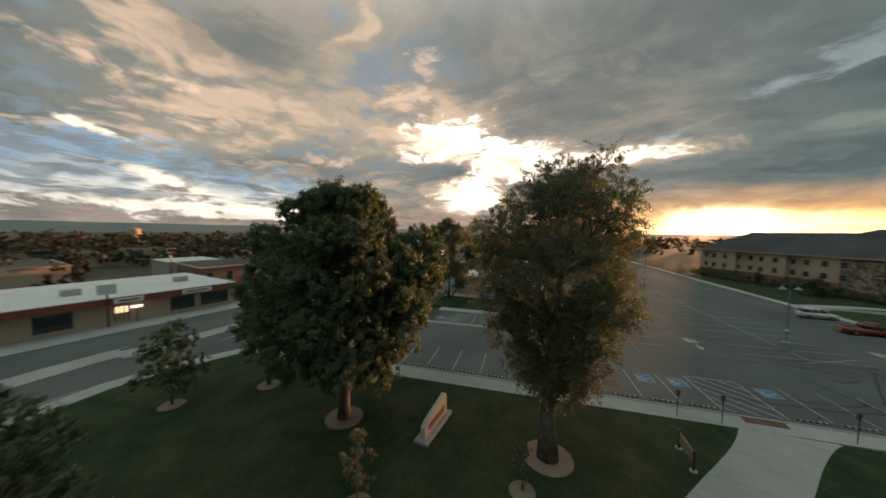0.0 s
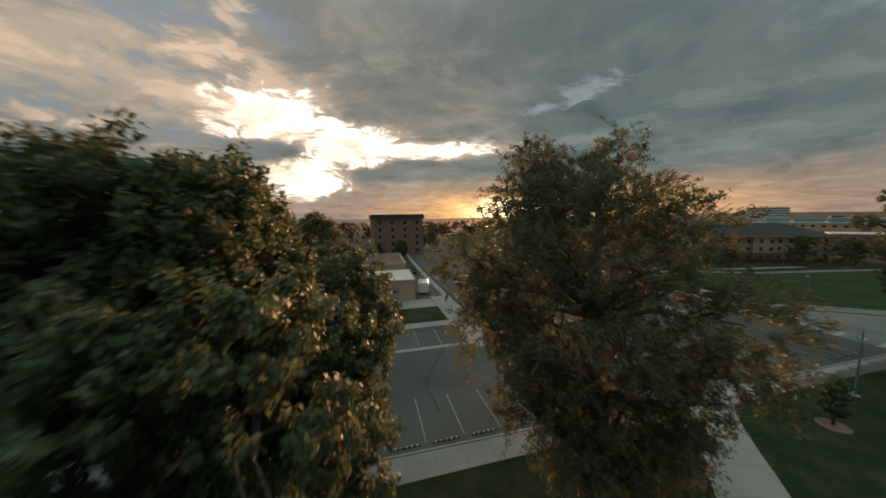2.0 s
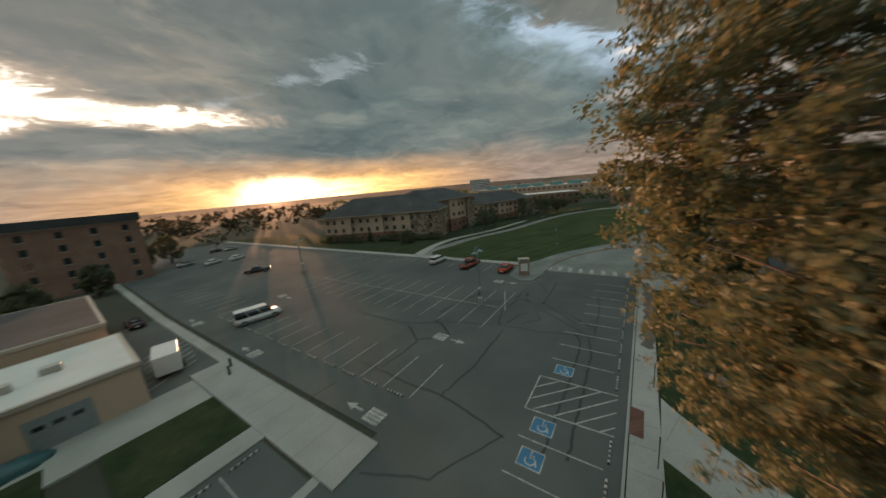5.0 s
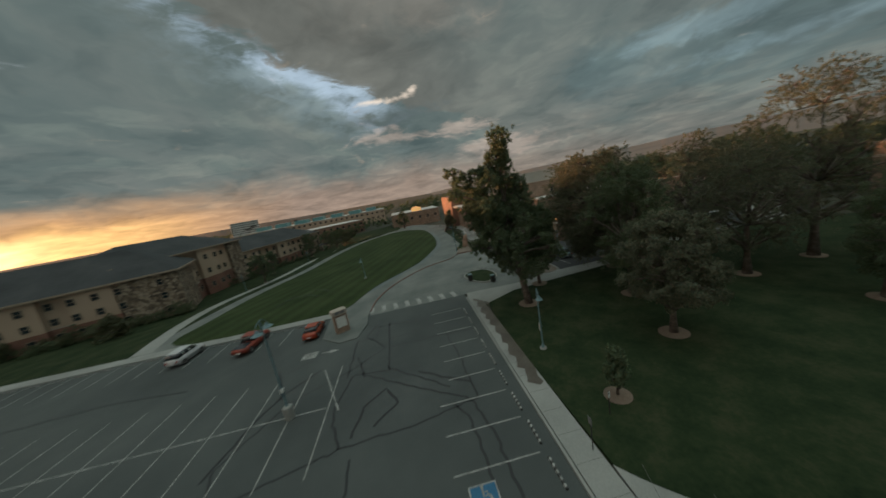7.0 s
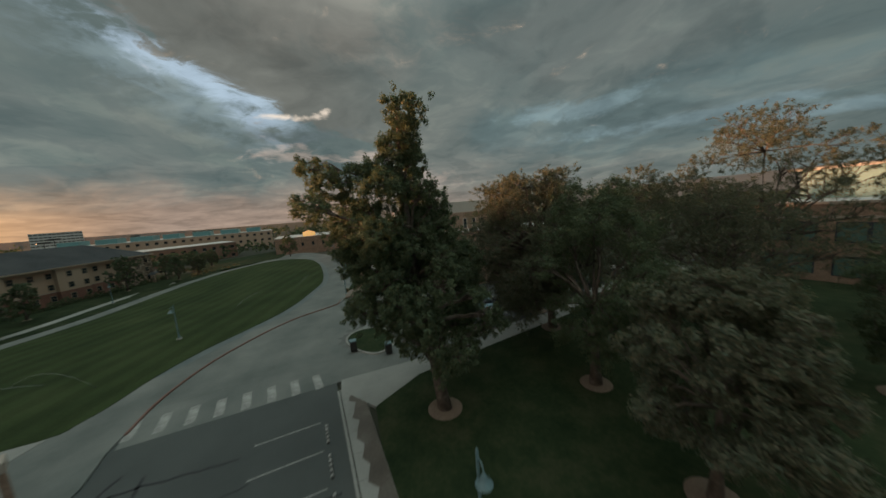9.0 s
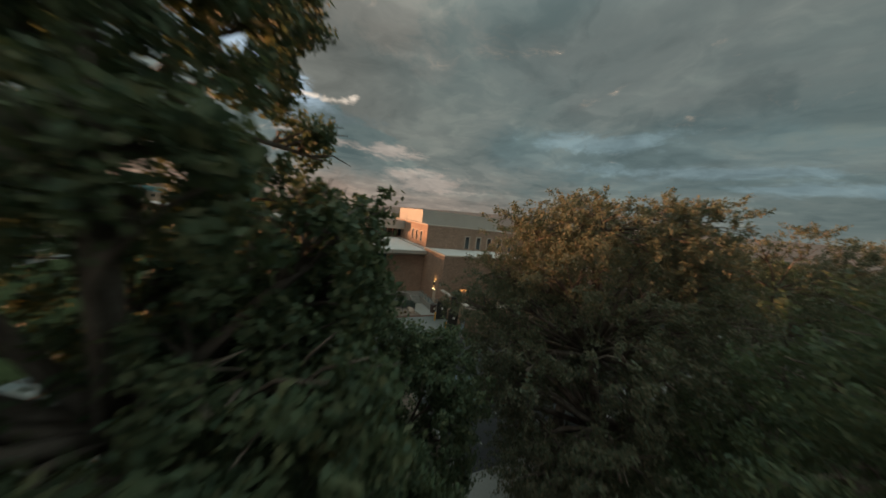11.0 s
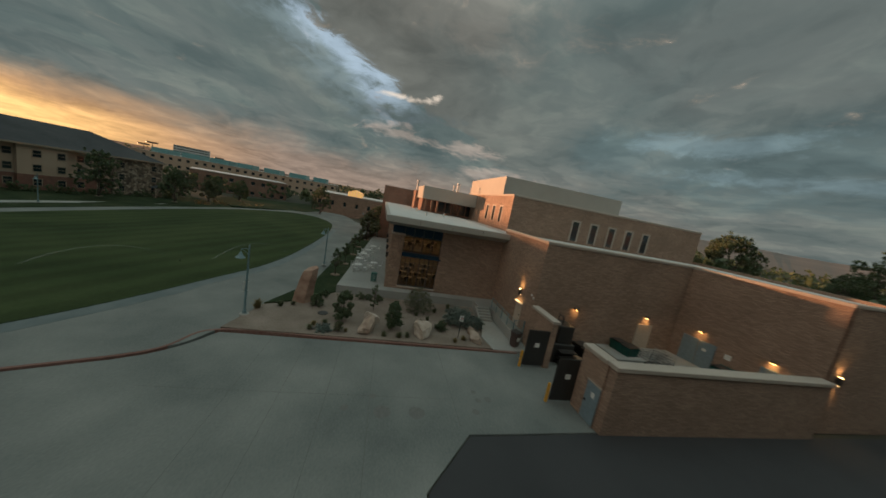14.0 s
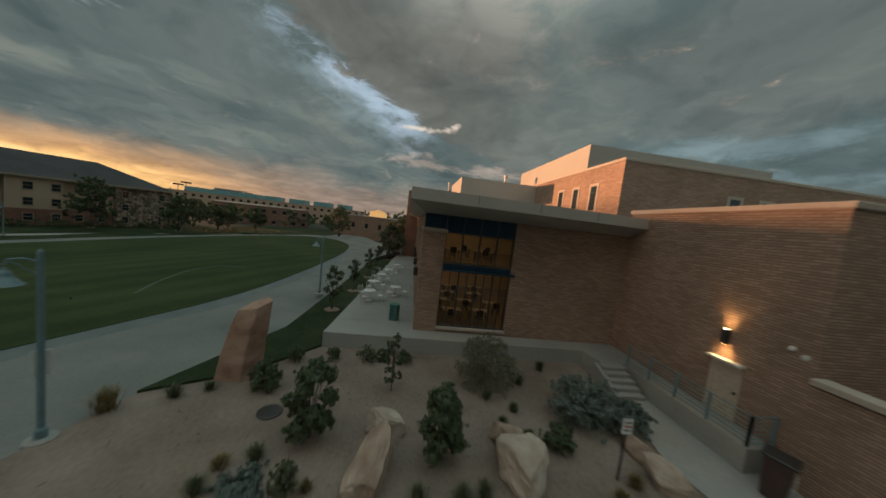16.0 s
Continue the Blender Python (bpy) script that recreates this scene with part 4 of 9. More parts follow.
for i, (x, y) in enumerate([(67.2, -17.4), (67.4, -19.2), (69.4, -16.9), (69.6, -18.6), (69.5, -20.6), (71.8, -17.6), (71.9, -19.8), (74.2, -18.2), (74.4, -20.4)]):
    desk(x, y, 1.0, i)
for i, (x, y) in enumerate([(68.6, -17.2), (68.8, -19.4), (71.0, -18.2), (71.2, -20.2)]):
    desk(x, y, 4.65, 20 + i)

# canopy: tapering slab with pale metal edge
bm = bmesh.new()
CAN = [(62.7, -14.25), (100, -13.6), (100, -26.95), (63.9, -26.95)]
inner = [(65.0, -15.0), (100, -15.0), (100, -26.9), (65.0, -26.9)]
lo = [bm.verts.new((x, y, 7.45)) for x, y in inner]
ed = [bm.verts.new((x, y, 7.92)) for x, y in CAN]
hi = [bm.verts.new((x, y, 8.46)) for x, y in CAN]
bm.faces.new(lo[::-1])
bm.faces.new(hi)
for i in range(4):
    j = (i + 1) % 4
    bm.faces.new((lo[i], lo[j], ed[j], ed[i]))
    bm.faces.new((ed[i], ed[j], hi[j], hi[i]))
bmesh.ops.recalc_face_normals(bm, faces=bm.faces[:])
part("canopy", bm, PANEL, hall, "deep pale metal canopy with sloped soffit")
bm = bmesh.new()
for y in (-17.4, -20.6, -23.8):
    f = (y + 14.25) / (-12.7)
    x = 62.7 + 1.2 * f
    add_box(bm, x - 0.006, x + 0.05, y - 0.012, y + 0.012, 8.03, 8.45)
part("panel_joint", bm, DARK_METAL, hall)
bm = bmesh.new()
add_prism(bm, [(63.1, -14.6), (99.8, -14.0), (99.8, -26.6), (64.3, -26.6)], 8.46, 8.49)
part("canopy_roof", bm, ROOF_MEMBRANE, hall, "white roof membrane on the canopy")
for x, y in ((72, -19), (76, -22), (80, -18.5)):
    bm = bmesh.new()
    add_lathe(bm, [(0.12, 8.49), (0.12, 8.9), (0.16, 8.92), (0.16, 9.0)], 10, Matrix.Translation((x, y, 0)))
    part("roof_vent", bm, WHITE_PAINTED, hall)

# door wall and west front
wall("door_wall", 56.7, 65.2, -27.4, -26.9, 0, 8.75)
coping(56.62, 65.3, -27.48, -26.84, 8.75)
wall("west_wall", 56.7, 57.2, -41.3, -27.4, 0, 8.75)
coping(56.62, 57.28, -41.3, -27.48, 8.75)
bm = bmesh.new()
add_prism(bm, [(57.2, -41.3), (57.2, -41.8), (48.5, -43.2), (48.0, -42.7)], 0, 8.75)
part("angled_wall", bm, BRICK, hall)
bm = bmesh.new()
add_prism(bm, [(57.28, -41.22), (57.28, -41.88), (48.58, -43.28), (47.92, -42.62)], 8.75, 8.97)
part("coping", bm, COPING, hall, "pale stone coping")
wall("street_wall", 48.0, 48.5, -57.5, -43.2, 0, 8.75)
coping(47.92, 48.58, -57.5, -43.28, 8.75)
wall("south_wall", 48.5, 90, -57.5, -57.0, 0, 8.75)
bm = bmesh.new()
add_prism(bm, [(57.2, -27.4), (90, -27.4), (90, -57.0), (48.5, -57.0), (48.5, -43.2), (57.2, -41.8)], 8.3, 8.45)
part("flat_roof", bm, ROOF_MEMBRANE, hall, "white flat roof")

# upper storey block with its slit windows
wall("upper_wall", 68.5, 69.0, -56.4, -28.35, 8.4, 12.7)
coping(68.42, 69.08, -56.4, -28.27, 12.7)
wall("upper_side_wall", 69.0, 92, -28.85, -28.35, 8.4, 12.7)
coping(69.08, 92, -28.93, -28.27, 12.7)
wall("upper_south_wall", 69.0, 92, -56.4, -55.9, 8.4, 12.7)
bm = bmesh.new()
add_box(bm, 69, 92, -55.9, -28.85, 12.2, 12.4)
part("upper_roof", bm, ROOF_MEMBRANE, hall)


def slit(x, y0, y1, z0, z1, west=True):
    w = tagged(new("window"), "narrow slit window with pale stone surround")
    w.parent = hall
    bm = bmesh.new()
    if west:
        for a, b, c, d in ((y0 - 0.22, y0, z0 - 0.1, z1 + 0.2), (y1, y1 + 0.22, z0 - 0.1, z1 + 0.2), (y0, y1, z1, z1 + 0.2)):
            add_box(bm, x - 0.05, x + 0.1, a, b, c, d)
    else:
        for a, b, c, d in ((y0 - 0.18, y0, z0 - 0.1, z1 + 0.2), (y1, y1 + 0.18, z0 - 0.1, z1 + 0.2), (y0, y1, z1, z1 + 0.2)):
            add_box(bm, a, b, x - 0.1, x + 0.05, c, d)
    part("surround", bm, COPING, w)
    bm = bmesh.new()
    if west:
        add_box(bm, x - 0.02, x + 0.1, y0, y1, z0, z1)
    else:
        add_box(bm, y0, y1, x - 0.1, x + 0.02, z0, z1)
    part("pane", bm, DARK_GLASS, w)


for i in range(5):
    y = -37.2 - 2.62 * i
    slit(68.5, y - 0.42, y + 0.42, 8.75, 11.1)
for x in (71.6, 74.2, 76.8):
    slit(-28.35, x - 0.4, x + 0.4, 9.4, 11.3, west=False)
# penthouse
wall("penthouse", 75, 92, -48.5, -29.5, 12.3, 15.6, PANEL, label="pale panelled roof penthouse")
# projecting upper box over the canopy roof
wall("upper_box", 83.0, 92, -31, -19.4, 10.6, 12.6, PANEL, label="pale projecting upper storey")
wall("upper_box_back", 86.0, 92, -29, -19.8, 8.4, 10.6, BRICK_DARK)
bm = bmesh.new()
for i in range(5):
    y = -23.2 - 1.25 * i
    add_box(bm, 85.9, 86.02, y - 0.5, y + 0.5, 8.8, 10.5)
part("upper_glazing", bm, DARK_GLASS, hall, "dark upper windows")
for y in (-20.2, -21.2, -22.2):
    bm = bmesh.new()
    add_box(bm, 84.2, 84.6, y - 0.12, y + 0.12, 8.5, 10.6)
    part("column", bm, BRICK, hall)
# far wing
wall("far_wing", 99, 124, -30, -13.1, 0, 11.9, BRICK_DARK, label="tall brick far wing")
wall("far_wing_side", 92, 99, -30, -19, 8.4, 11.9, BRICK_DARK)
for x, y in ((101, -20), (96, -27), (88, -26)):
    bm = bmesh.new()
    add_lathe(bm, [(0.22, 11.9), (0.22, 14.0), (0.3, 14.05), (0.3, 14.3)], 12, Matrix.Translation((x, y, 0)))
    part("roof_stack", bm, WHITE_PAINTED, hall, "thin metal roof stack")

# door, lamp and vents on the door wall
door = tagged(new("door"), "cream steel service door")
door.parent = hall
bm = bmesh.new()
add_box(bm, 58.45, 59.55, -26.9, -26.86, 0.98, 3.0)
part("door_leaf", bm, DOOR_CREAM, door)
bm = bmesh.new()
add_box(bm, 58.4, 59.6, -26.9, -26.6, 3.02, 3.1)
part("drip_cap", bm, PAPER, door)
bm = bmesh.new()
add_box(bm, 58.52, 58.6, -26.87, -26.8, 1.95, 2.05)
part("door_handle", bm, DARK_METAL, door)


def sconce(x, y, z, dx, dy, both=True, energy=25.0):
    """A wall lamp that throws light up and down."""
    s = thing("wall_lamp", "dark cylindrical wall lamp throwing warm light on brick", "wall lamp", "wall lamps", pose(x, y, z))
    bm = bmesh.new()
    add_lathe(bm, [(0.10, -0.28), (0.12, -0.26), (0.12, 0.26), (0.10, 0.28)], 14, Matrix.Translation((dx * 0.16, dy * 0.16, 0)))
    add_box(bm, min(0, dx * 0.16) - 0.04, max(0, dx * 0.16) + 0.04, min(0, dy * 0.16) - 0.04, max(0, dy * 0.16) + 0.04, -0.06, 0.06)
    part("body", bm, DARK_METAL, s)
    for sz in (1, -1) if both else (-1,):
        bm = bmesh.new()
        add_lathe(bm, [(0.085, 0.281 * sz), (0.085, 0.287 * sz)], 12, Matrix.Translation((dx * 0.16, dy * 0.16, 0)))
        part("lens", bm, LAMP_GLOW, s, "glowing warm lens")
        li = bpy.data.lights.new("wall_lamp_light", "SPOT")
        li.energy, li.color, li.spot_size, li.spot_blend, li.shadow_soft_size = energy, (1.0, 0.56, 0.22), radians(110), 0.8, 0.05
        lo = new("wall_lamp_light", li)
        lo.matrix_world = look((x + dx * 0.17, y + dy * 0.17, z + 0.34 * sz), (x + dx * 0.10, y + dy * 0.10, z + 3 * sz))


sconce(59.15, -26.9, 3.95, 0, 1, True, 40)
for x in (57.3, 56.95):
    bm = bmesh.new()
    add_lathe(bm, [(0.09, 0), (0.09, 0.05), (0.05, 0.08)], 12, pose(x, -26.9, 4.3 - (x < 57) * 0.15, -90, 0, 0))
    part("wall_vent", bm, PAPER, hall)


def box_lamp(m):
    """A small hooded lamp over a service door."""
    s = thing("hooded_lamp", "small dark hooded lamp over a service door", "wall lamp", "wall lamps", m)
    bm = bmesh.new()
    add_prism(bm, [(-0.22, 0), (0.22, 0), (0.16, -0.28), (-0.16, -0.28)], 0.0, 0.12)
    part("hood", bm, DARK_METAL, s)
    bm = bmesh.new()
    add_box(bm, -0.14, 0.14, -0.24, -0.06, -0.02, 0.0)
    part("lens", bm, LAMP_GLOW, s, "glowing warm lens")
    li = bpy.data.lights.new("hooded_lamp_light", "SPOT")
    li.energy, li.color, li.spot_size, li.spot_blend, li.shadow_soft_size = 13, (1.0, 0.58, 0.25), radians(130), 0.9, 0.08
    lo = new("hooded_lamp_light", li)
    lo.matrix_world = m @ pose(0, -0.15, -0.06, 0, 0, 0)


ANGLE = math.degrees(math.atan2(-3.2, -7.8))
for m in (pose(56.7, -30.8, 3.75, 0, 0, -90), pose(56.7, -38.0, 3.75, 0, 0, -90), pose(54.6, -41.64, 3.75, 0, 0, 189.1), pose(50.2, -42.35, 3.6, 0, 0, 189.1)):
    box_lamp(m)
bm = bmesh.new()
add_box(bm, 56.64, 56.72, -38.9, -37.3, 0.9, 3.08)
part("white_door", bm, DOOR_CREAM, hall, "cream steel service door")
dd = tagged(new("double_door"), "grey-blue double service door")
dd.parent = hall
for s in (-0.62, 0.62):
    bm = bmesh.new()
    add_obox(bm, pose(54.6, -41.62, 1.98, 0, 0, 9.1) @ pose(s, 0, 0), 1.18, 0.08, 2.2, 0.01)
    part("door_leaf", bm, DOOR_BLUE, dd)
bm = bmesh.new()
add_obox(bm, pose(54.6, -41.62, 2.3, 0, 0, 9.1) @ pose(-0.5, 0.05, 0.1), 0.3, 0.02, 0.22)
part("notice", bm, PAPER, dd)

# ---- service yard ----
yard = thing("yard_wall", "low brick yard wall with pale coping", "wall")
wall("wall_west", 47.5, 48.0, -42.6, -26.7, 0, 3.7, parent=yard)
coping(47.38, 48.12, -42.55, -26.58, 3.7, yard, 0.25)
wall("wall_north", 48.0, 49.9, -27.1, -26.6, 0, 3.7, parent=yard)
coping(48.12, 50.0, -27.2, -26.5, 3.7, yard, 0.25)
wall("wall_stub", 53.6, 56.7, -27.3, -26.85, 0, 3.4, parent=yard)
bm = bmesh.new()
add_obox(bm, pose(55.1, -27.07, 3.55, 0, 0, 0), 3.2, 0.62, 0.2, 0.02)
part("coping", bm, COPING, yard, "pale stone coping")
bm = bmesh.new()
add_box(bm, 48.0, 49.0, -26.6, -26.555, 0.05, 2.25)
yd = part("yard_door", bm, DOOR_BLUE, yard, "grey-blue steel door")
bm = bmesh.new()
add_box(bm, 48.3, 48.55, -26.555, -26.54, 1.5, 1.8)
part("notice", bm, PAPER, yd)
bm = bmesh.new()
add_box(bm, 47.95, 49.05, -26.6, -26.54, 2.25, 2.33)
part("lintel", bm, COPING, yard)
bm = bmesh.new()
add_box(bm, 48.85, 48.92, -26.555, -26.5, 1.05, 1.15)
part("door_handle", bm, DARK_METAL, yd)


def gate(x, label):
    g = thing("yard_gate", label, "gate", "yard gates", pose(x, -25.2, 0))
    bm = bmesh.new()
    add_box(bm, -0.06, 0.0, -1.9, 0.0, 0.12, 0.2)
    add_box(bm, -0.06, 0.0, -1.9, 0.0, 2.7, 2.8)
    for y in (-1.9, -0.95, -0.06):
        add_box(bm, -0.06, 0.0, y, y + 0.06, 0.12, 2.8)
    part("gate_frame", bm, DARK_METAL, g)
    for i in range(6):
        bm = bmesh.new()
        add_box(bm, -0.09, -0.06, -1.88 + i * 0.31, -1.58 + i * 0.31, 0.14, 2.78)
        part("slat", bm, DARK_METAL, g)
    bm = bmesh.new()
    add_box(bm, -0.11, -0.09, -1.0, -0.65, 1.55, 1.85)
    part("notice", bm, PAPER, g, "white notice plate")


gate(50.05, "dark steel yard gate standing open beside the brick wall")
gate(53.75, "dark steel yard gate standing open by the bed")
for x, y in ((50.0, -25.0), (53.65, -25.0)):
    b = thing("bollard", "round yellow steel bollard at the yard gate", "bollard", "yard bollards", pose(x, y, 0))
    bm = bmesh.new()
    add_lathe(bm, [(0.09, 0), (0.09, 1.15), (0.07, 1.22), (0.02, 1.25)], 14)
    part("post", bm, YELLOW, b)


def dumpster(x, y, z, rz, mat, label, sx=1.9, sy=1.2, h=1.2):
    d = thing("dumpster", label, "dumpster", "yard bins", pose(x, y, z, rz=rz))
    bm = bmesh.new()
    lo = [bm.verts.new((px * 0.86, py * 0.86, 0.1)) for px, py in ((-sx / 2, -sy / 2), (sx / 2, -sy / 2), (sx / 2, sy / 2), (-sx / 2, sy / 2))]
    hi = [bm.verts.new((px, py, h)) for px, py in ((-sx / 2, -sy / 2), (sx / 2, -sy / 2), (sx / 2, sy / 2), (-sx / 2, sy / 2))]
    bm.faces.new(lo[::-1])
    for i in range(4):
        j = (i + 1) % 4
        bm.faces.new((lo[i], lo[j], hi[j], hi[i]))
    bmesh.ops.solidify(bm, geom=bm.faces[:], thickness=-0.05)
    part("bin", bm, mat, d)
    for i in range(4):
        bm = bmesh.new()
        add_box(bm, -sx / 2 - 0.03, sx / 2 + 0.03, -sy / 2 - 0.03 + i * 0.001, -sy / 2 + 0.02, 0.25 + i * 0.26, 0.31 + i * 0.26)
        part("rib", bm, mat, d)
    for s in (-1, 1):
        bm = bmesh.new()
        add_obox(bm, pose(s * sx / 4, 0, h + 0.05, 4 * s, 0, 0), sx / 2 - 0.03, sy, 0.04, 0.01)
        part("lid", bm, DARK_METAL, d)


GREEN_BIN = plain("green_painted_steel", (0.02, 0.13, 0.11), 0.45)
CARD = material("brown_cardboard", [(0.20, 0.13, 0.08), (0.30, 0.20, 0.125)], bump_scale=8, coarse=1.5)
dumpster(55.6, -35.4, 0.4, 8, GREEN_BIN, "green steel dumpster inside the brick yard")
dumpster(51.3, -33.5, 0, 5, DARK_METAL, "black dumpster with flat lids in the brick yard", 2.2, 1.6)
dumpster(52.3, -36.5, 0, 72, GREEN_BIN, "green steel dumpster with black lids beside the yard wall", 3.0, 1.4, 1.25)
dumpster(51.7, -41.2, 0.88, 9, GREEN_BIN, "green steel dumpster with black lids beside the yard wall", 1.9, 1.3, 1.0)
dumpster(55.1, -31.4, 0, 12, DARK_METAL, "black dumpster with flat lids in the brick yard", 2.0, 1.3)
for i, (x, y) in enumerate([(54.2, -30.0), (53.8, -30.9), (54.5, -30.6)]):
    b = thing("cardboard_bale", "crushed brown cardboard boxes piled in the yard", "boxes", "yard boxes", pose(x, y, 0.0, 0, 0, 30 * i))
    bm = bmesh.new()
    add_box(bm, -0.4, 0.4, -0.35, 0.35, 0, 0.7 - 0.1 * i, 0.03)
    for v in bm.verts:
        v.co += Vector((noise.noise(v.co * 3 + Vector((i, 0, 0))), noise.noise(v.co * 3 + Vector((5, i, 0))), 0)) * 0.12
    part("box", bm, CARD, b)
sconce(48.0, -43.75, 3.9, -1, 0, True, 42)
bm = bmesh.new()
add_obox(bm, pose(50.2, -42.33, 1.98, 0, 0, 9.1), 1.1, 0.08, 2.2, 0.01)
part("side_door", bm, DOOR_BLUE, hall, "grey-blue service door")
bm = bmesh.new()
add_obox(bm, pose(52.6, -41.98, 2.6, 0, 0, 9.1), 0.42, 0.04, 0.42, 0.01)
part("notice", bm, PAPER, hall, "small white notice")
bm = bmesh.new()
add_prism(bm, [(56.68, -33.6), (56.68, -41.25), (48.3, -42.5), (48.3, -40.2), (54.2, -38.9), (54.2, -33.6)], 0.0, 0.88)
structure("loading_platform", bm, CONCRETE, "raised pale concrete platform inside the yard", "platform")
# stacked racks and lidded bins by the platform
RACK = plain("dull_galvanised_wire", (0.30, 0.31, 0.31), 0.4, 0.6)
for i, (x, y) in enumerate([(54.6, -37.0), (54.0, -38.0), (54.9, -38.4)]):
    r = thing("wire_crate", "grey wire crate stacked in the service yard", "crate", "wire crates", pose(x, y, 0.88, rz=15 * i))
    for k in range(4):
        bm = bmesh.new()
        for sx, sy, lx, ly in ((0, -0.4, 0.9, 0.03), (0, 0.4, 0.9, 0.03), (-0.45, 0, 0.03, 0.8), (0.45, 0, 0.03, 0.8)):
            add_box(bm, sx - lx / 2, sx + lx / 2, sy - ly / 2, sy + ly / 2, 0.02 + 0.2 * k, 0.06 + 0.2 * k)
        part("rail", bm, RACK, r)
    for sx in (-0.45, 0.45):
        for sy in (-0.4, 0.4):
            bm = bmesh.new()
            add_box(bm, sx - 0.02, sx + 0.02, sy - 0.02, sy + 0.02, 0.0, 0.7)
            part("post", bm, RACK, r)
# stepped dark compactor beside the gate
comp = thing("trash_compactor", "black steel trash compactor with a loading step", "compactor", at=pose(55.4, -28.9, 0))
bm = bmesh.new()
add_box(bm, -0.9, 0.9, -0.9, 0.9, 0.0, 1.5, 0.04)
part("body", bm, DARK_METAL, comp)
bm = bmesh.new()
add_box(bm, -0.7, 0.7, -0.7, 0.6, 1.5, 2.9, 0.04)
part("hopper", bm, DARK_METAL, comp)
bm = bmesh.new()
add_tube(bm, [(-0.3, 0.2, 2.9), (-0.3, 0.2, 3.5), (0.3, 0.2, 3.5), (0.3, 0.2, 2.9)], [0.05] * 4, 8)
part("pipe", bm, DARK_METAL, comp)
for i in range(4):
    bm = bmesh.new()
    add_box(bm, -1.5, -0.92, -0.8 + 0.0, 0.6, 0.2 + 0.3 * i, 0.26 + 0.3 * i)
    part("step", bm, DARK_METAL, comp)

# ---- patio, steps, bed ----
slab("patio", [(64.0, -10.6), (98, -12.2), (98, -15.1), (66.4, -15.1), (65.2, -16.2), (65.2, -26.9), (62.6, -26.9), (62.6, -24.6), (64.0, -24.4)], -0.3, PATIO, CONCRETE, "raised pale concrete patio", "patio")
slab("grass_strip", [(59.6, -6.0), (66, -8.1), (95, -8.9), (96, -11.9), (64.0, -10.6), (61.2, -8.6)], -0.3, 0.30, LAWN, "narrow grass strip between walk and patio", "lawn")
slab("gravel_bed", [(55.4, -5.1), (59.6, -6.0), (61.2, -8.6), (64.0, -10.6), (64.0, -24.3), (60.5, -24.2), (57.5, -23.3), (55.5, -23.6)], -0.3, 0.20, GRAVEL, "tan gravel bed with boulders and shrubs", "bed")
slab("pavement_hall", [(55.5, -23.7), (57.5, -23.4), (60.5, -24.3), (62.6, -24.4), (62.6, -26.9), (55.5, -26.9)], -0.3, 0.14, CONCRETE, "pale concrete path to the hall steps", "pavement")
steps = thing("steps", "short flight of concrete steps up to the patio", "steps", at=pose(62.55, -25.0, 0.14))
for i in range(5):
    bm = bmesh.new()
    add_box(bm, -0.34 * (5 - i) + 0.0, 0.1, -0.62, 0.62, 0, 0.162 * (i + 1), 0.01)
    part("step", bm, CONCRETE, steps)
bm = bmesh.new()
add_prism(bm, [(57.1, -25.75), (62.6, -25.75), (62.6, -26.85), (57.1, -26.85)], 0.1, PATIO + 0.03)
cheek = bmesh.new()
add_prism(cheek, [(-1.85, 0.64), (0.08, 0.64), (0.08, 0.84), (-1.85, 0.84)], -0.2, PATIO - 0.12)
for v in cheek.verts:
    if v.co.z > 0.5 and v.co.x < -1:
        v.co.z = 0.14
part("cheek_wall", cheek, CONCRETE, steps)
landing = structure("landing", bm, CONCRETE, "raised concrete landing at the service door", "landing")


def railing(points, z, label):
    r = thing("railing", label, "railing", at=pose(0, 0, z))
    for (x0, y0), (x1, y1) in zip(points, points[1:]):
        n = max(1, round(math.hypot(x1 - x0, y1 - y0) / 1.35))
        for i in range(n + 1):
            x, y = x0 + (x1 - x0) * i / n, y0 + (y1 - y0) * i / n
            bm = bmesh.new()
            add_box(bm, x - 0.045, x + 0.045, y - 0.03, y + 0.03, 0, 1.05, 0.008)
            part("post", bm, STEEL_BLUE, r)
        for h in (0.12, 0.27, 0.42, 0.57, 0.72, 0.87, 1.02):
            bm = bmesh.new()
            add_tube(bm, [(x0, y0, h), (x1, y1, h)], [0.014 if h < 1 else 0.022] * 2, 6)
            part("rail", bm, STEEL_BLUE, r)


railing([(62.5, -25.85), (57.2, -25.85), (57.2, -26.75)], PATIO + 0.03, "blue-grey steel railing round the landing")


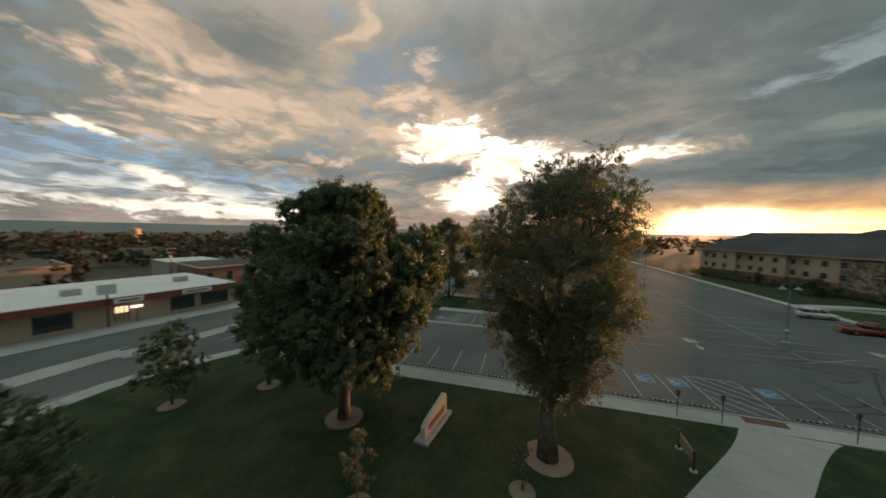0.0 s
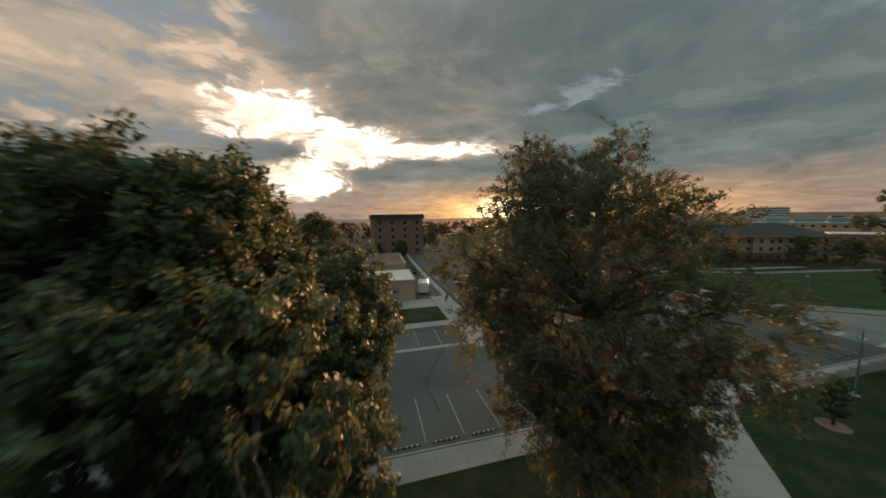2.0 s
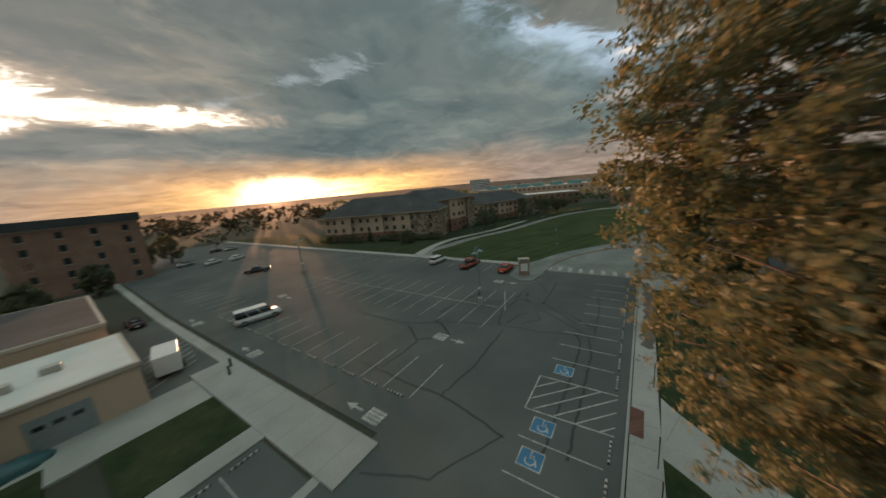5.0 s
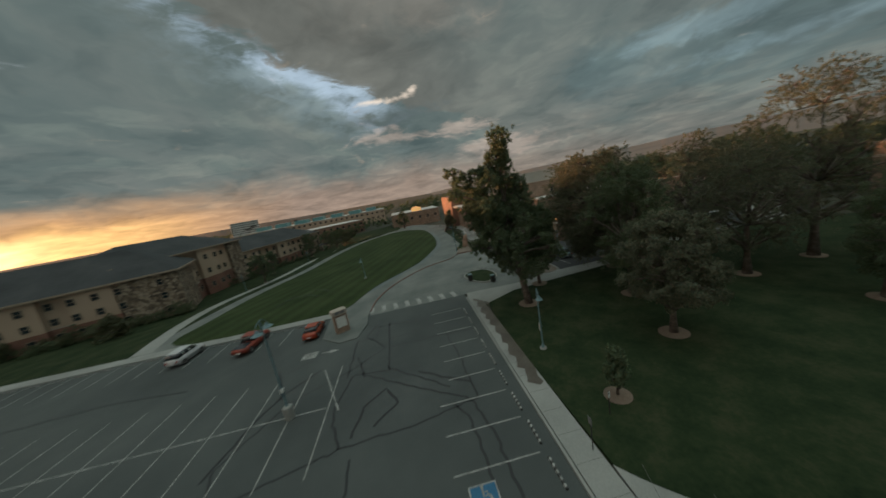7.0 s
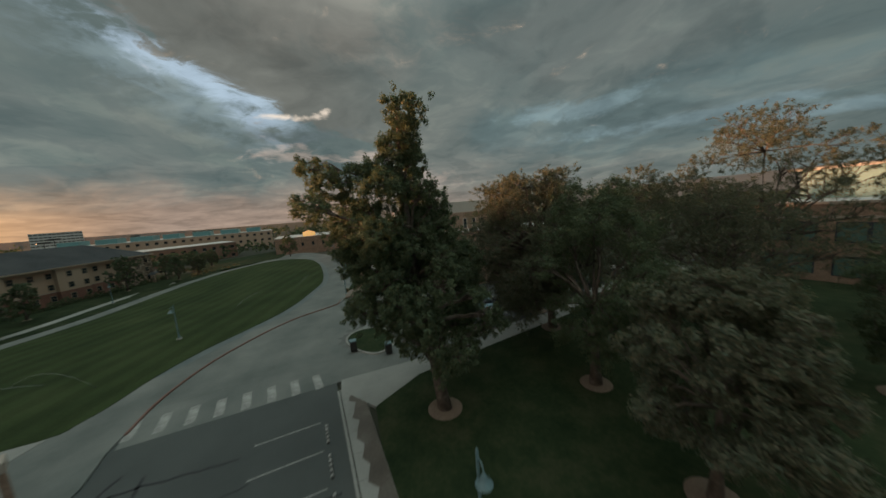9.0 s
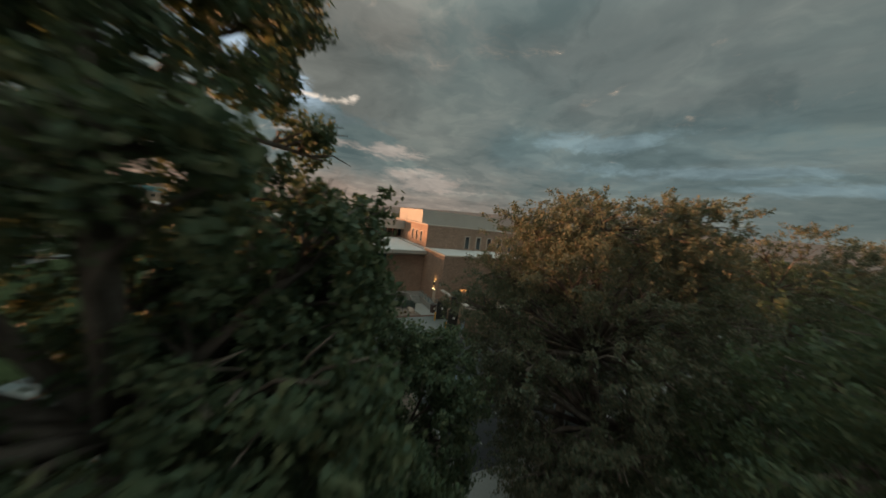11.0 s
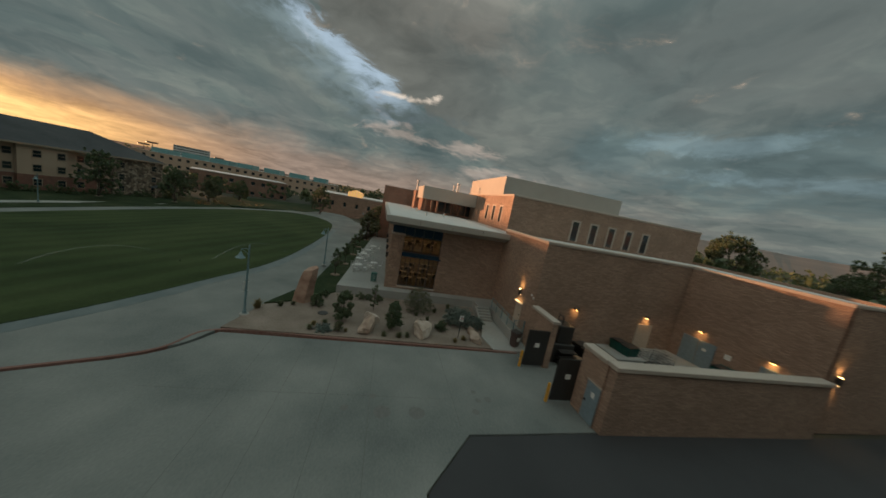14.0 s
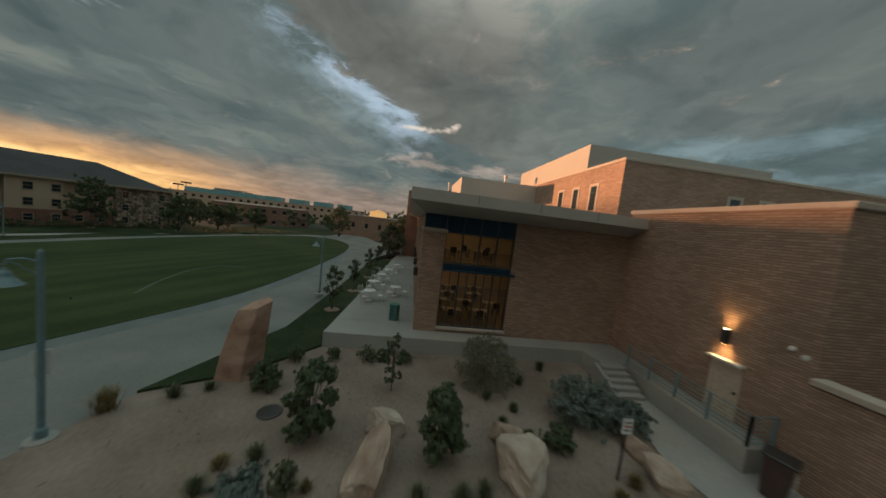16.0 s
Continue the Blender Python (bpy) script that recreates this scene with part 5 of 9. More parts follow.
def boulder(x, y, sx, sy, sz, rz, seed, label, category="boulder", mat=None, sharp=0.25):
    sx, sy, sz = sx * 0.78, sy * 0.78, sz * 0.82
    bm = bmesh.new()
    bmesh.ops.create_icosphere(bm, subdivisions=4, radius=1.0)
    rb = random.Random(seed + 90)
    cuts = [(Vector((rb.gauss(0, 1), rb.gauss(0, 1), rb.gauss(0, 0.8))).normalized(), rb.uniform(0.46, 0.78)) for _ in range(13)]
    for v in bm.verts:
        p = v.co.copy()
        d = 1 + sharp * noise.fractal(p * 1.1 + Vector((seed * 3.1, 0, 0)), 1.0, 2.0, 3) + 0.04 * noise.fractal(p * 5 + Vector((seed, 7, 0)), 1.0, 2.0, 3)
        for c, lim in cuts:
            over = p.dot(c) - lim
            if over > 0:
                p -= c * over * 0.99
        v.co = Vector((p.x * sx, p.y * sy, p.z * sz)) * d
        # flatten towards broad broken faces
        v.co.x = max(-sx * 0.8, min(sx * 0.82, v.co.x))
    ob = tagged(new("boulder", mesh_of(bm, "boulder", mat or SAND_STONE)), label, category, "bed boulders")
    ob.matrix_basis = pose(x, y, 0.2 + sz * 0.45, rz=rz)
    return ob


for i, (x, y, sx, sy, sz, rz, pale) in enumerate([(56.7, -14.1, 1.75, 0.80, 0.95, -14, 0), (58.15, -14.2, 0.75, 0.92, 0.72, 10, 1), (56.8, -18.2, 1.65, 1.10, 0.92, -24, 1), (57.95, -18.15, 0.8, 1.08, 0.68, 5, 0), (57.65, -22.55, 1.1, 0.6, 0.6, 5, 0), (56.45, -22.4, 1.1, 0.7, 0.68, 28, 1)]):
    boulder(x, y, sx, sy, sz, rz, i, ("pale long" if pale else "tan broken") + " sandstone boulder lying in the gravel bed", mat=PALE_STONE if pale else SAND_STONE, sharp=0.15)
# standing stone
bm = bmesh.new()
base = [(-0.42, 0.70), (-0.52, -0.28), (0.05, -0.78), (0.52, -0.40), (0.45, 0.55)]
levels = [(0.0, 1.0, 0.0, 0.0), (1.0, 0.93, 0.05, -0.10), (2.1, 0.82, 0.10, -0.28), (2.85, 0.70, 0.14, -0.44)]
rings = [[bm.verts.new((x * f + ox, y * f + oy, z)) for x, y in base] for z, f, ox, oy in levels]
for a, b in zip(rings, rings[1:]):
    for i in range(5):
        bm.faces.new((a[i], b[i], b[(i + 1) % 5], a[(i + 1) % 5]))
bm.faces.new(rings[-1][::-1])
bm.faces.new(rings[0])
rings[-1][2].co.z += 0.22
rings[-1][3].co.z += 0.30
rings[-1][0].co.z -= 0.12
bmesh.ops.recalc_face_normals(bm, faces=bm.faces[:])
bmesh.ops.bevel(bm, geom=bm.edges[:], offset=0.03, segments=1, affect="EDGES")
bmesh.ops.subdivide_edges(bm, edges=bm.edges[:], cuts=3, use_grid_fill=True)
for v in bm.verts:
    v.co += Vector((noise.noise(v.co * 2.2), noise.noise(v.co * 2.2 + Vector((7, 0, 0))), 0)) * 0.05 + v.co.normalized() * 0.02 * noise.fractal(v.co * 6, 1.0, 2.0, 3)
ob = tagged(new("standing_stone", mesh_of(bm, "standing_stone", RED_STONE)), "tall upright slab of reddish sandstone in the bed", "standing stone")
ob.matrix_basis = pose(61.0, -8.4, 0.15)


def shrub(name, label, x, y, w, h, mat, seed, leaf=0.09, count=150, upright=False):
    r = np.random.default_rng(seed)
    s = thing(name, label, "shrub", at=pose(x, y, 0.19))
    for i in range(9):
        bm = bmesh.new()
        a, t = r.uniform(0, 6.28), r.uniform(0.2, 0.8)
        add_tube(bm, [(0, 0, 0), (math.cos(a) * w * t * 0.4, math.sin(a) * w * t * 0.4, h * 0.5), (math.cos(a) * w * t, math.sin(a) * w * t, h * r.uniform(0.7, 0.95))], [0.02, 0.012, 0.005], 4)
        part("stem", bm, BARK, s)
    prof = [(h * 0.12, w * 0.45), (h * 0.4, w * 0.8), (h * 0.7, w * 0.62), (h * 0.92, w * 0.25)]
    p, o = crown_points(r, crown_of(r, prof, 14, w * 0.34), count, 20, 0.16 * max(w, 0.5))
    c = new("leaves", leaf_mesh("leaves", p, o, leaf, mat, r, 2.2, 0.0))
    c.parent = s


LEAF_SAGE = leaf_material("silvery_sage_leaves", [(0.09, 0.12, 0.11), (0.14, 0.18, 0.16), (0.20, 0.24, 0.21)], 0.2)
LEAF_GOLD = leaf_material("dry_gold_grass", [(0.10, 0.085, 0.04), (0.20, 0.16, 0.08), (0.30, 0.24, 0.13)], 0.3)
shrub("evergreen_shrub", "loose upright dark green shrub tree in the gravel bed", 57.9, -12.1, 0.80, 2.5, LEAF_DARK, 1, 0.085, 900)
shrub("evergreen_shrub", "dense dark green upright shrub in the gravel bed", 57.2, -15.9, 0.74, 2.3, LEAF_DARK, 2, 0.085, 1100)
shrub("thin_shrub", "thin staked young tree in the gravel bed", 60.5, -14.3, 0.38, 2.5, LEAF_DARK, 3, 0.10, 110)
shrub("olive_shrub", "loose olive-grey shrub before the window", 61.4, -18.4, 1.5, 2.0, LEAF_ASH, 4, 0.065, 800)
shrub("sage_shrub", "broad silvery sagebrush in the gravel bed", 59.4, -21.6, 1.45, 1.25, LEAF_SAGE, 5, 0.10, 620)
shrub("sage_shrub", "low silvery sagebrush in the gravel bed", 58.8, -23.0, 0.95, 0.95, LEAF_SAGE, 6, 0.10, 380)
shrub("dark_shrub", "small round dark shrub in the gravel bed", 57.8, -19.9, 0.55, 0.75, LEAF_DARK, 7, 0.08, 300)
shrub("dark_shrub", "small round dark shrub in the gravel bed", 60.2, -9.7, 0.62, 0.95, LEAF_DARK, 8, 0.09, 260)
shrub("yellow_shrub", "small shrub with yellow tips by the kerb", 56.1, -12.1, 0.42, 0.8, LEAF_OLIVE, 9, 0.08, 140)
shrub("ground_cover", "low teal-grey creeping plant on the gravel", 56.1, -11.1, 0.75, 0.16, LEAF_SAGE, 11, 0.09, 260)
for i, (x, y, w, h) in enumerate([(62.4, -10.0, 0.42, 0.62), (62.8, -11.5, 0.36, 0.5), (62.8, -13.0, 0.5, 0.7), (62.9, -13.7, 0.42, 0.55), (62.8, -14.7, 0.42, 0.6)]):
    shrub("dark_shrub", "small round dark shrub under the patio edge", x, y, w, h, LEAF_DARK, 12 + i, 0.07, 130)


def tuft(x, y, w, h, mat, seed):
    r = random.Random(seed)
    bm = bmesh.new()
    for i in range(150):
        a, lean = r.uniform(0, 6.28), r.uniform(0.1, 1.0) * w
        bx, by = r.gauss(0, w * 0.15), r.gauss(0, w * 0.15)
        hh = h * r.uniform(0.6, 1.05)
        p = Vector((bx + math.cos(a) * lean, by + math.sin(a) * lean, hh * (1 - 0.3 * lean / w)))
        s = Vector((-math.sin(a), math.cos(a), 0)) * 0.012
        b = Vector((bx, by, 0))
        m = b.lerp(p, 0.55) + Vector((0, 0, h * 0.18))
        va, vb, vc, vd, ve = [bm.verts.new(q) for q in (b - s, b + s, m - s, m + s, p)]
        bm.faces.new((va, vb, vd, vc))
        bm.faces.new((vc, vd, ve))
    ob = tagged(new("grass_tuft", mesh_of(bm, "grass_tuft", mat)), "rounded tuft of ornamental grass in the gravel bed", "grass", "bed grasses")
    ob.matrix_basis = pose(x, y, 0.19)


for i, (x, y, w, h) in enumerate([(58.7, -5.9, 0.6, 0.85), (59.5, -7.2, 0.42, 0.5), (60.0, -8.0, 0.3, 0.4), (57.1, -11.0, 0.36, 0.45), (56.8, -10.3, 0.32, 0.35), (56.1, -10.2, 0.34, 0.45), (56.2, -12.6, 0.22, 0.3), (56.0, -15.3, 0.34, 0.45), (56.0, -16.4, 0.36, 0.5), (56.1, -17.0, 0.36, 0.5), (60.3, -18.1, 0.3, 0.4), (58.8, -18.3, 0.26, 0.4), (59.6, -19.0, 0.3, 0.4), (58.2, -19.0, 0.28, 0.4), (56.5, -21.5, 0.36, 0.4), (56.0, -20.7, 0.32, 0.4), (61.5, -19.9, 0.35, 0.5), (62.9, -21.5, 0.4, 0.6)]):
    tuft(x, y, w, h, LEAF_GOLD if i in (0, 4, 6, 14, 15) else LEAF_OLIVE, i)
# loose pebbles
bm = bmesh.new()
rp = random.Random(4)
for i in range(700):
    x, y = rp.uniform(55.7, 63.5), rp.uniform(-23.0, -6.5)
    if x > 61.2 + (-8.6 - y) * 1.4 and y > -10.6 or x > 59.4 and y > -7.2:
        continue
    s = rp.uniform(0.012, 0.034)
    bmesh.ops.create_icosphere(bm, subdivisions=1, radius=s, matrix=pose(x, y, 0.2 + s * 0.3, rp.uniform(0, 90), rp.uniform(0, 90), 0) @ Matrix.Diagonal((1, 0.8, 0.6, 1)))
tagged(new("pebbles", mesh_of(bm, "pebbles", GRAVEL)), "loose tan pebbles on the gravel bed", "pebbles", kind="stuff")
bm = bmesh.new()
add_lathe(bm, [(0.38, 0), (0.38, 0.04), (0.34, 0.06), (0.02, 0.065)], 24)
ob = tagged(new("manhole_lid", mesh_of(bm, "manhole_lid", DARK_METAL)), "dark round utility lid in the gravel", "manhole lid")
ob.matrix_basis = pose(58.95, -10.5, 0.2)


def small_sign(name, x, y, z, rz, h, label, w=0.32, hh=0.46, lines=3):
    s = thing(name, label, "sign", at=pose(x, y, z, rz=rz))
    bm = bmesh.new()
    add_box(bm, -0.025, 0.025, -0.025, 0.025, 0, h)
    part("post", bm, DARK_METAL, s)
    bm = bmesh.new()
    add_box(bm, -w / 2, w / 2, -0.04, -0.026, h - hh, h, 0.003)
    p = part("plate", bm, PAPER, s)
    for i in range(lines):
        bm = bmesh.new()
        add_box(bm, -w * 0.36, w * 0.36, -0.044, -0.04, h - hh * (0.25 + 0.25 * i) - 0.025, h - hh * (0.25 + 0.25 * i) + 0.025)
        part("bar", bm, BAR_RED if i == 1 else BAR_GREY, p)


small_sign("no_parking_sign", 56.7, -21.1, 0.2, -90, 1.9, "small white parking sign on a dark post in the bed")
b = thing("trash_bin", "dark brown wheeled trash bin by the brick wall", "trash bin", at=pose(56.3, -25.75, 0.14, rz=-62) @ Matrix.Scale(1.2, 4))
bm = bmesh.new()
add_lathe(bm, [(0.26, 0.02), (0.30, 0.1), (0.36, 0.95), (0.37, 1.0)], 4, pose(0, 0, 0, 0, 0, 45))
part("bin", bm, plain("brown_plastic", (0.06, 0.035, 0.03), 0.5), b)
bm = bmesh.new()
add_obox(bm, pose(0, 0, 1.04, 5, 0, 0), 0.62, 0.62, 0.07, 0.02)
part("lid", bm, DARK_METAL, b)
bm = bmesh.new()
add_box(bm, -0.22, 0.1, -0.30, -0.285, 0.5, 0.75)
part("label_plate", bm, PAPER, b)
b = thing("slatted_bin", "round green slatted litter bin on the patio", "litter bin", at=pose(66.6, -13.9, PATIO))
for i in range(16):
    a = 2 * math.pi * i / 16
    bm = bmesh.new()
    add_obox(bm, pose(0.28 * math.cos(a), 0.28 * math.sin(a), 0.45, 0, 0, math.degrees(a)), 0.02, 0.07, 0.86)
    part("slat", bm, GREEN_BIN, b)
bm = bmesh.new()
add_lathe(bm, [(0.3, 0.86), (0.32, 0.9), (0.3, 0.95), (0.15, 0.95)], 18)
part("rim", bm, GREEN_BIN, b)


def cafe_set(x, y, seed):
    r = random.Random(seed)
    t = thing("cafe_table", "round pale metal cafe table on the patio", "table", "patio tables", pose(x, y, PATIO))
    bm = bmesh.new()
    add_lathe(bm, [(0.45, 0.70), (0.46, 0.715), (0.45, 0.73), (0.02, 0.735)], 20)
    part("tabletop", bm, WHITE_PAINTED, t)
    bm = bmesh.new()
    add_lathe(bm, [(0.24, 0), (0.22, 0.03), (0.04, 0.05), (0.035, 0.70)], 12)
    part("pedestal", bm, WHITE_PAINTED, t)
    for i in range(3):
        a = r.uniform(0, 1) + i * 2.1
        c = thing("cafe_chair", "pale metal cafe chair drawn up to a patio table", "chair", "patio chairs", pose(x + 0.8 * math.cos(a), y + 0.8 * math.sin(a), PATIO, rz=math.degrees(a) - 90))
        bm = bmesh.new()
        add_box(bm, -0.2, 0.2, -0.2, 0.2, 0.43, 0.455, 0.01)
        part("seat", bm, WHITE_PAINTED, c)
        bm = bmesh.new()
        for k in range(5):
            add_tube(bm, [(-0.18 + 0.09 * k, 0.2, 0.45), (-0.18 + 0.09 * k, 0.25, 0.86)], [0.009, 0.009], 5)
        add_tube(bm, [(-0.2, 0.2, 0.44), (-0.2, 0.25, 0.88), (0.2, 0.25, 0.88), (0.2, 0.2, 0.44)], [0.013] * 4, 6)
        part("backrest", bm, WHITE_PAINTED, c)
        for sx in (-0.18, 0.18):
            for sy in (-0.18, 0.18):
                bm = bmesh.new()
                add_tube(bm, [(sx * 1.1, sy * 1.1, 0), (sx, sy, 0.43)], [0.012, 0.012], 6)
                part("leg", bm, WHITE_PAINTED, c)


for i, (x, y) in enumerate([(70.2, -11.9), (73.4, -11.7), (76.6, -12.0), (72.0, -13.6), (79.5, -12.4), (83.0, -13.0)]):
    cafe_set(x, y, i)

# ---- lawn sprinklers ----
WATER = bpy.data.materials.new("thin_water_spray")
WATER.use_nodes = True
kw = Nodes(WATER.node_tree)
clear_part, spray = kw.add("ShaderNodeBsdfTransparent"), kw.add("ShaderNodeBsdfDiffuse")
spray.inputs[0].default_value = (0.7, 0.74, 0.74, 1)
blend = kw.add("ShaderNodeMixShader")
blend.inputs[0].default_value = 0.07
kw.put(blend.inputs[1], clear_part.outputs[0])
kw.put(blend.inputs[2], spray.outputs[0])
kw.put(kw.add("ShaderNodeOutputMaterial").inputs[0], blend.outputs[0])


def sprinkler(x, y, heading, reach):
    z = fall(x, y) + 0.14
    t = thing("sprinkler", "pop-up lawn sprinkler throwing a thin arc of water", "sprinkler", "lawn sprinklers", pose(x, y, z, rz=heading))
    bm = bmesh.new()
    add_lathe(bm, [(0.04, -0.05), (0.04, 0.1), (0.025, 0.12), (0.005, 0.125)], 8)
    part("head", bm, DARK_METAL, t)
    bm = bmesh.new()
    pts = [(reach * f, 0, 0.12 + 0.62 * reach * f * (1 - f)) for f in [i / 14 for i in range(15)]]
    add_tube(bm, pts, [0.010 + 0.004 * i for i in range(15)], 6)
    part("water_arc", bm, WATER, t, "thin arc of water")


for x, y, heading, reach in ((77.3, -1.8, 150, 9.0), (36.2, 30.1, -40, 10.0), (40.6, 18.8, 60, 9.0), (68.1, 4.8, 130, 9.0)):
    sprinkler(x, y, heading, reach)

# ---- trees in place ----
rng0 = np.random.default_rng(7)
# the two large trees on the south-west lawn
make_tree("broadleaf_tree", "tall dense dark green broadleaf tree on the lawn", (-32.3, -9.4, 0.11),
          [(0, 0, 0), (0.05, 0, 2.5), (0.1, 0.1, 5), (0, 0.1, 8), (0.1, 0, 11), (0, 0, 15.0)], 0.42,
          crown_of(rng0, [(2.8, 1.4), (4.5, 3.0), (7.0, 4.4), (9.5, 4.6), (11.5, 3.9), (14, 3.6), (15.4, 2.7), (16.2, 1.2)], 66, 1.25)
          + [(3.6, 1.0, 9.6, 2.1, 2.0, 1.6), (3.9, 0.6, 11.8, 1.7, 1.7, 1.4), (2.6, 2.0, 7.6, 1.9, 1.9, 1.5), (4.4, -0.4, 6.6, 1.8, 1.8, 1.4), (3.6, -1.6, 4.6, 1.5, 1.5, 1.2), (4.3, 4.4, 13.2, 1.5, 1.5, 1.3), (5.1, 4.6, 11.6, 1.7, 1.7, 1.4), (3.2, 4.0, 12.6, 1.6, 1.6, 1.3), (5.0, 4.2, 9.7, 1.6, 1.6, 1.3), (5.0, 2.8, 10.8, 1.6, 1.6, 1.3), (4.5, 1.0, 11.2, 1.6, 1.6, 1.3), (4.3, -0.6, 9.6, 1.6, 1.6, 1.3), (4.5, 1.8, 8.2, 1.7, 1.7, 1.3), (-2.6, 3.0, 13.6, 1.5, 1.5, 1.3), (4.4, 1.6, 7.6, 1.8, 1.8, 1.4), (3.4, 0.4, 5.6, 1.6, 1.6, 1.3), (3.0, -2.4, 7.0, 1.9, 1.9, 1.5), (2.4, -3.2, 9.6, 1.8, 1.8, 1.5), (-4.9, -2.6, 9.6, 1.6, 1.6, 1.2), (-4.6, -2.4, 8.0, 1.7, 1.7, 1.2), (1.2, 0.4, 16.0, 1.1, 1.1, 1.2), (-0.5, -0.3, 15.9, 1.0, 1.0, 1.1), (2.3, 1.2, 14.2, 1.3, 1.3, 1.2), (-1.9, -1.2, 14.4, 1.1, 1.1, 1.2), (2.4, -1.6, 12.6, 1.5, 1.5, 1.3), (2.0, -2.0, 14.6, 1.2, 1.2, 1.1), (2.8, -0.4, 15.4, 1.2, 1.2, 1.1), (1.2, -2.5, 15.5, 1.2, 1.2, 1.3), (2.7, -1.5, 15.4, 1.2, 1.2, 1.3), (-0.6, -2.4, 15.4, 1.2, 1.2, 1.2), (3.4, -3.0, 13.4, 1.6, 1.6, 1.3), (1.4, -3.9, 13.2, 1.6, 1.6, 1.3), (3.6, -3.4, 11.4, 1.6, 1.6, 1.3), (1.4, -1.2, 15.9, 1.0, 1.0, 0.9), (3.2, 0.8, 14.8, 1.1, 1.1, 1.0), (1.8, 1.0, 15.8, 0.9, 0.9, 0.9), (-0.4, -1.6, 15.6, 1.0, 1.0, 1.0), (-0.8, -4.3, 6.2, 1.8, 1.8, 1.5), (-2.8, -3.6, 7.8, 1.8, 1.8, 1.5), (1.2, -4.6, 8.2, 1.8, 1.8, 1.5), (-2.4, -3.8, 11.2, 1.8, 1.8, 1.5), (0.4, -4.4, 10.6, 1.8, 1.8, 1.5), (-3.6, -3.0, 13.0, 1.5, 1.5, 1.3), (2.6, -4.0, 6.0, 1.6, 1.6, 1.3), (3.4, 3.4, 8.4, 1.6, 1.6, 1.3), (2.4, 2.6, 12.6, 1.6, 1.6, 1.3), (1.6, 3.4, 11.0, 1.7, 1.7, 1.4), (3.6, 3.2, 11.2, 1.6, 1.6, 1.3), (0.4, 3.0, 12.6, 1.6, 1.6, 1.3), (-1.4, 3.6, 11.6, 1.7, 1.7, 1.4), (2.2, 4.6, 10.2, 1.7, 1.7, 1.4), (0.4, 4.4, 9.6, 1.8, 1.8, 1.4)], LEAF_DARK, 6800, 62, 0.15, 0.46, 11, ring=1.35, keep_clear=lambda p: ~((p[:, 0] > 3.3) & (p[:, 2] > 14.5)))
make_tree("elm_tree", "tall airy elm with thin grey-green leaves", (-18.1, -9.2, 0.11),
          [(0, 0, 0), (-0.1, 0.1, 2.5), (0.1, 0.2, 5), (0.2, 0.6, 8), (0.5, 1.2, 11), (1.0, 2.0, 15.5)], 0.55,
          crown_of(rng0, [(4.0, 1.0), (5.8, 2.2), (8.4, 3.6), (11.6, 4.5), (14, 4.4), (15.6, 3.2), (16.8, 1.7)], 66, 1.25, (0.4, 3.0))
          + [(3.1, 3.2, 18.2, 1.4, 1.4, 1.3), (2.0, 4.0, 17.3, 1.5, 1.5, 1.2), (3.7, 1.6, 16.0, 1.4, 1.4, 1.2), (-0.4, 5.4, 18.0, 1.1, 1.1, 1.4), (-1.6, 4.4, 16.4, 1.5, 1.5, 1.2), (2.9, -0.6, 14.8, 1.5, 1.5, 1.3), (-4.9, 3.0, 13.4, 1.5, 1.5, 1.3), (-4.2, 2.2, 10.8, 1.6, 1.6, 1.4), (1.3, -3.2, 12.2, 1.5, 1.5, 1.3), (2.6, -2.4, 10.0, 1.6, 1.6, 1.4), (2.4, 1.0, 7.6, 1.6, 1.6, 1.4), (-2.6, 0.6, 7.4, 1.5, 1.5, 1.3), (1.4, -1.0, 5.8, 1.3, 1.3, 1.2), (1.4, 7.3, 17.2, 1.5, 1.5, 1.3), (1.8, 7.2, 15.2, 1.5, 1.5, 1.3), (1.2, 6.8, 18.6, 1.4, 1.4, 1.2), (2.2, 6.7, 13.2, 1.5, 1.5, 1.3), (0.8, 6.2, 15.0, 1.6, 1.6, 1.4), (2.6, 5.6, 16.2, 1.5, 1.5, 1.4), (1.6, 8.3, 16.8, 0.9, 0.9, 0.8), (2.0, 5.8, 12.0, 1.6, 1.6, 1.4), (2.2, 7.8, 18.4, 1.2, 1.2, 1.1), (2.5, 8.0, 16.4, 1.1, 1.1, 1.0), (2.8, 7.3, 17.4, 1.2, 1.2, 1.1), (1.6, 5.4, 13.4, 1.7, 1.7, 1.4), (3.6, 4.4, 10.4, 1.6, 1.6, 1.3), (2.2, 3.2, 8.8, 1.5, 1.5, 1.3), (-2.0, 2.4, 9.0, 1.6, 1.6, 1.4), (-3.4, 3.4, 12.2, 1.7, 1.7, 1.4)],
          LEAF_OLIVE, 6600, 54, 0.115, 0.52, 12, 2.6, 0.6, ring=1.5, feather=True)
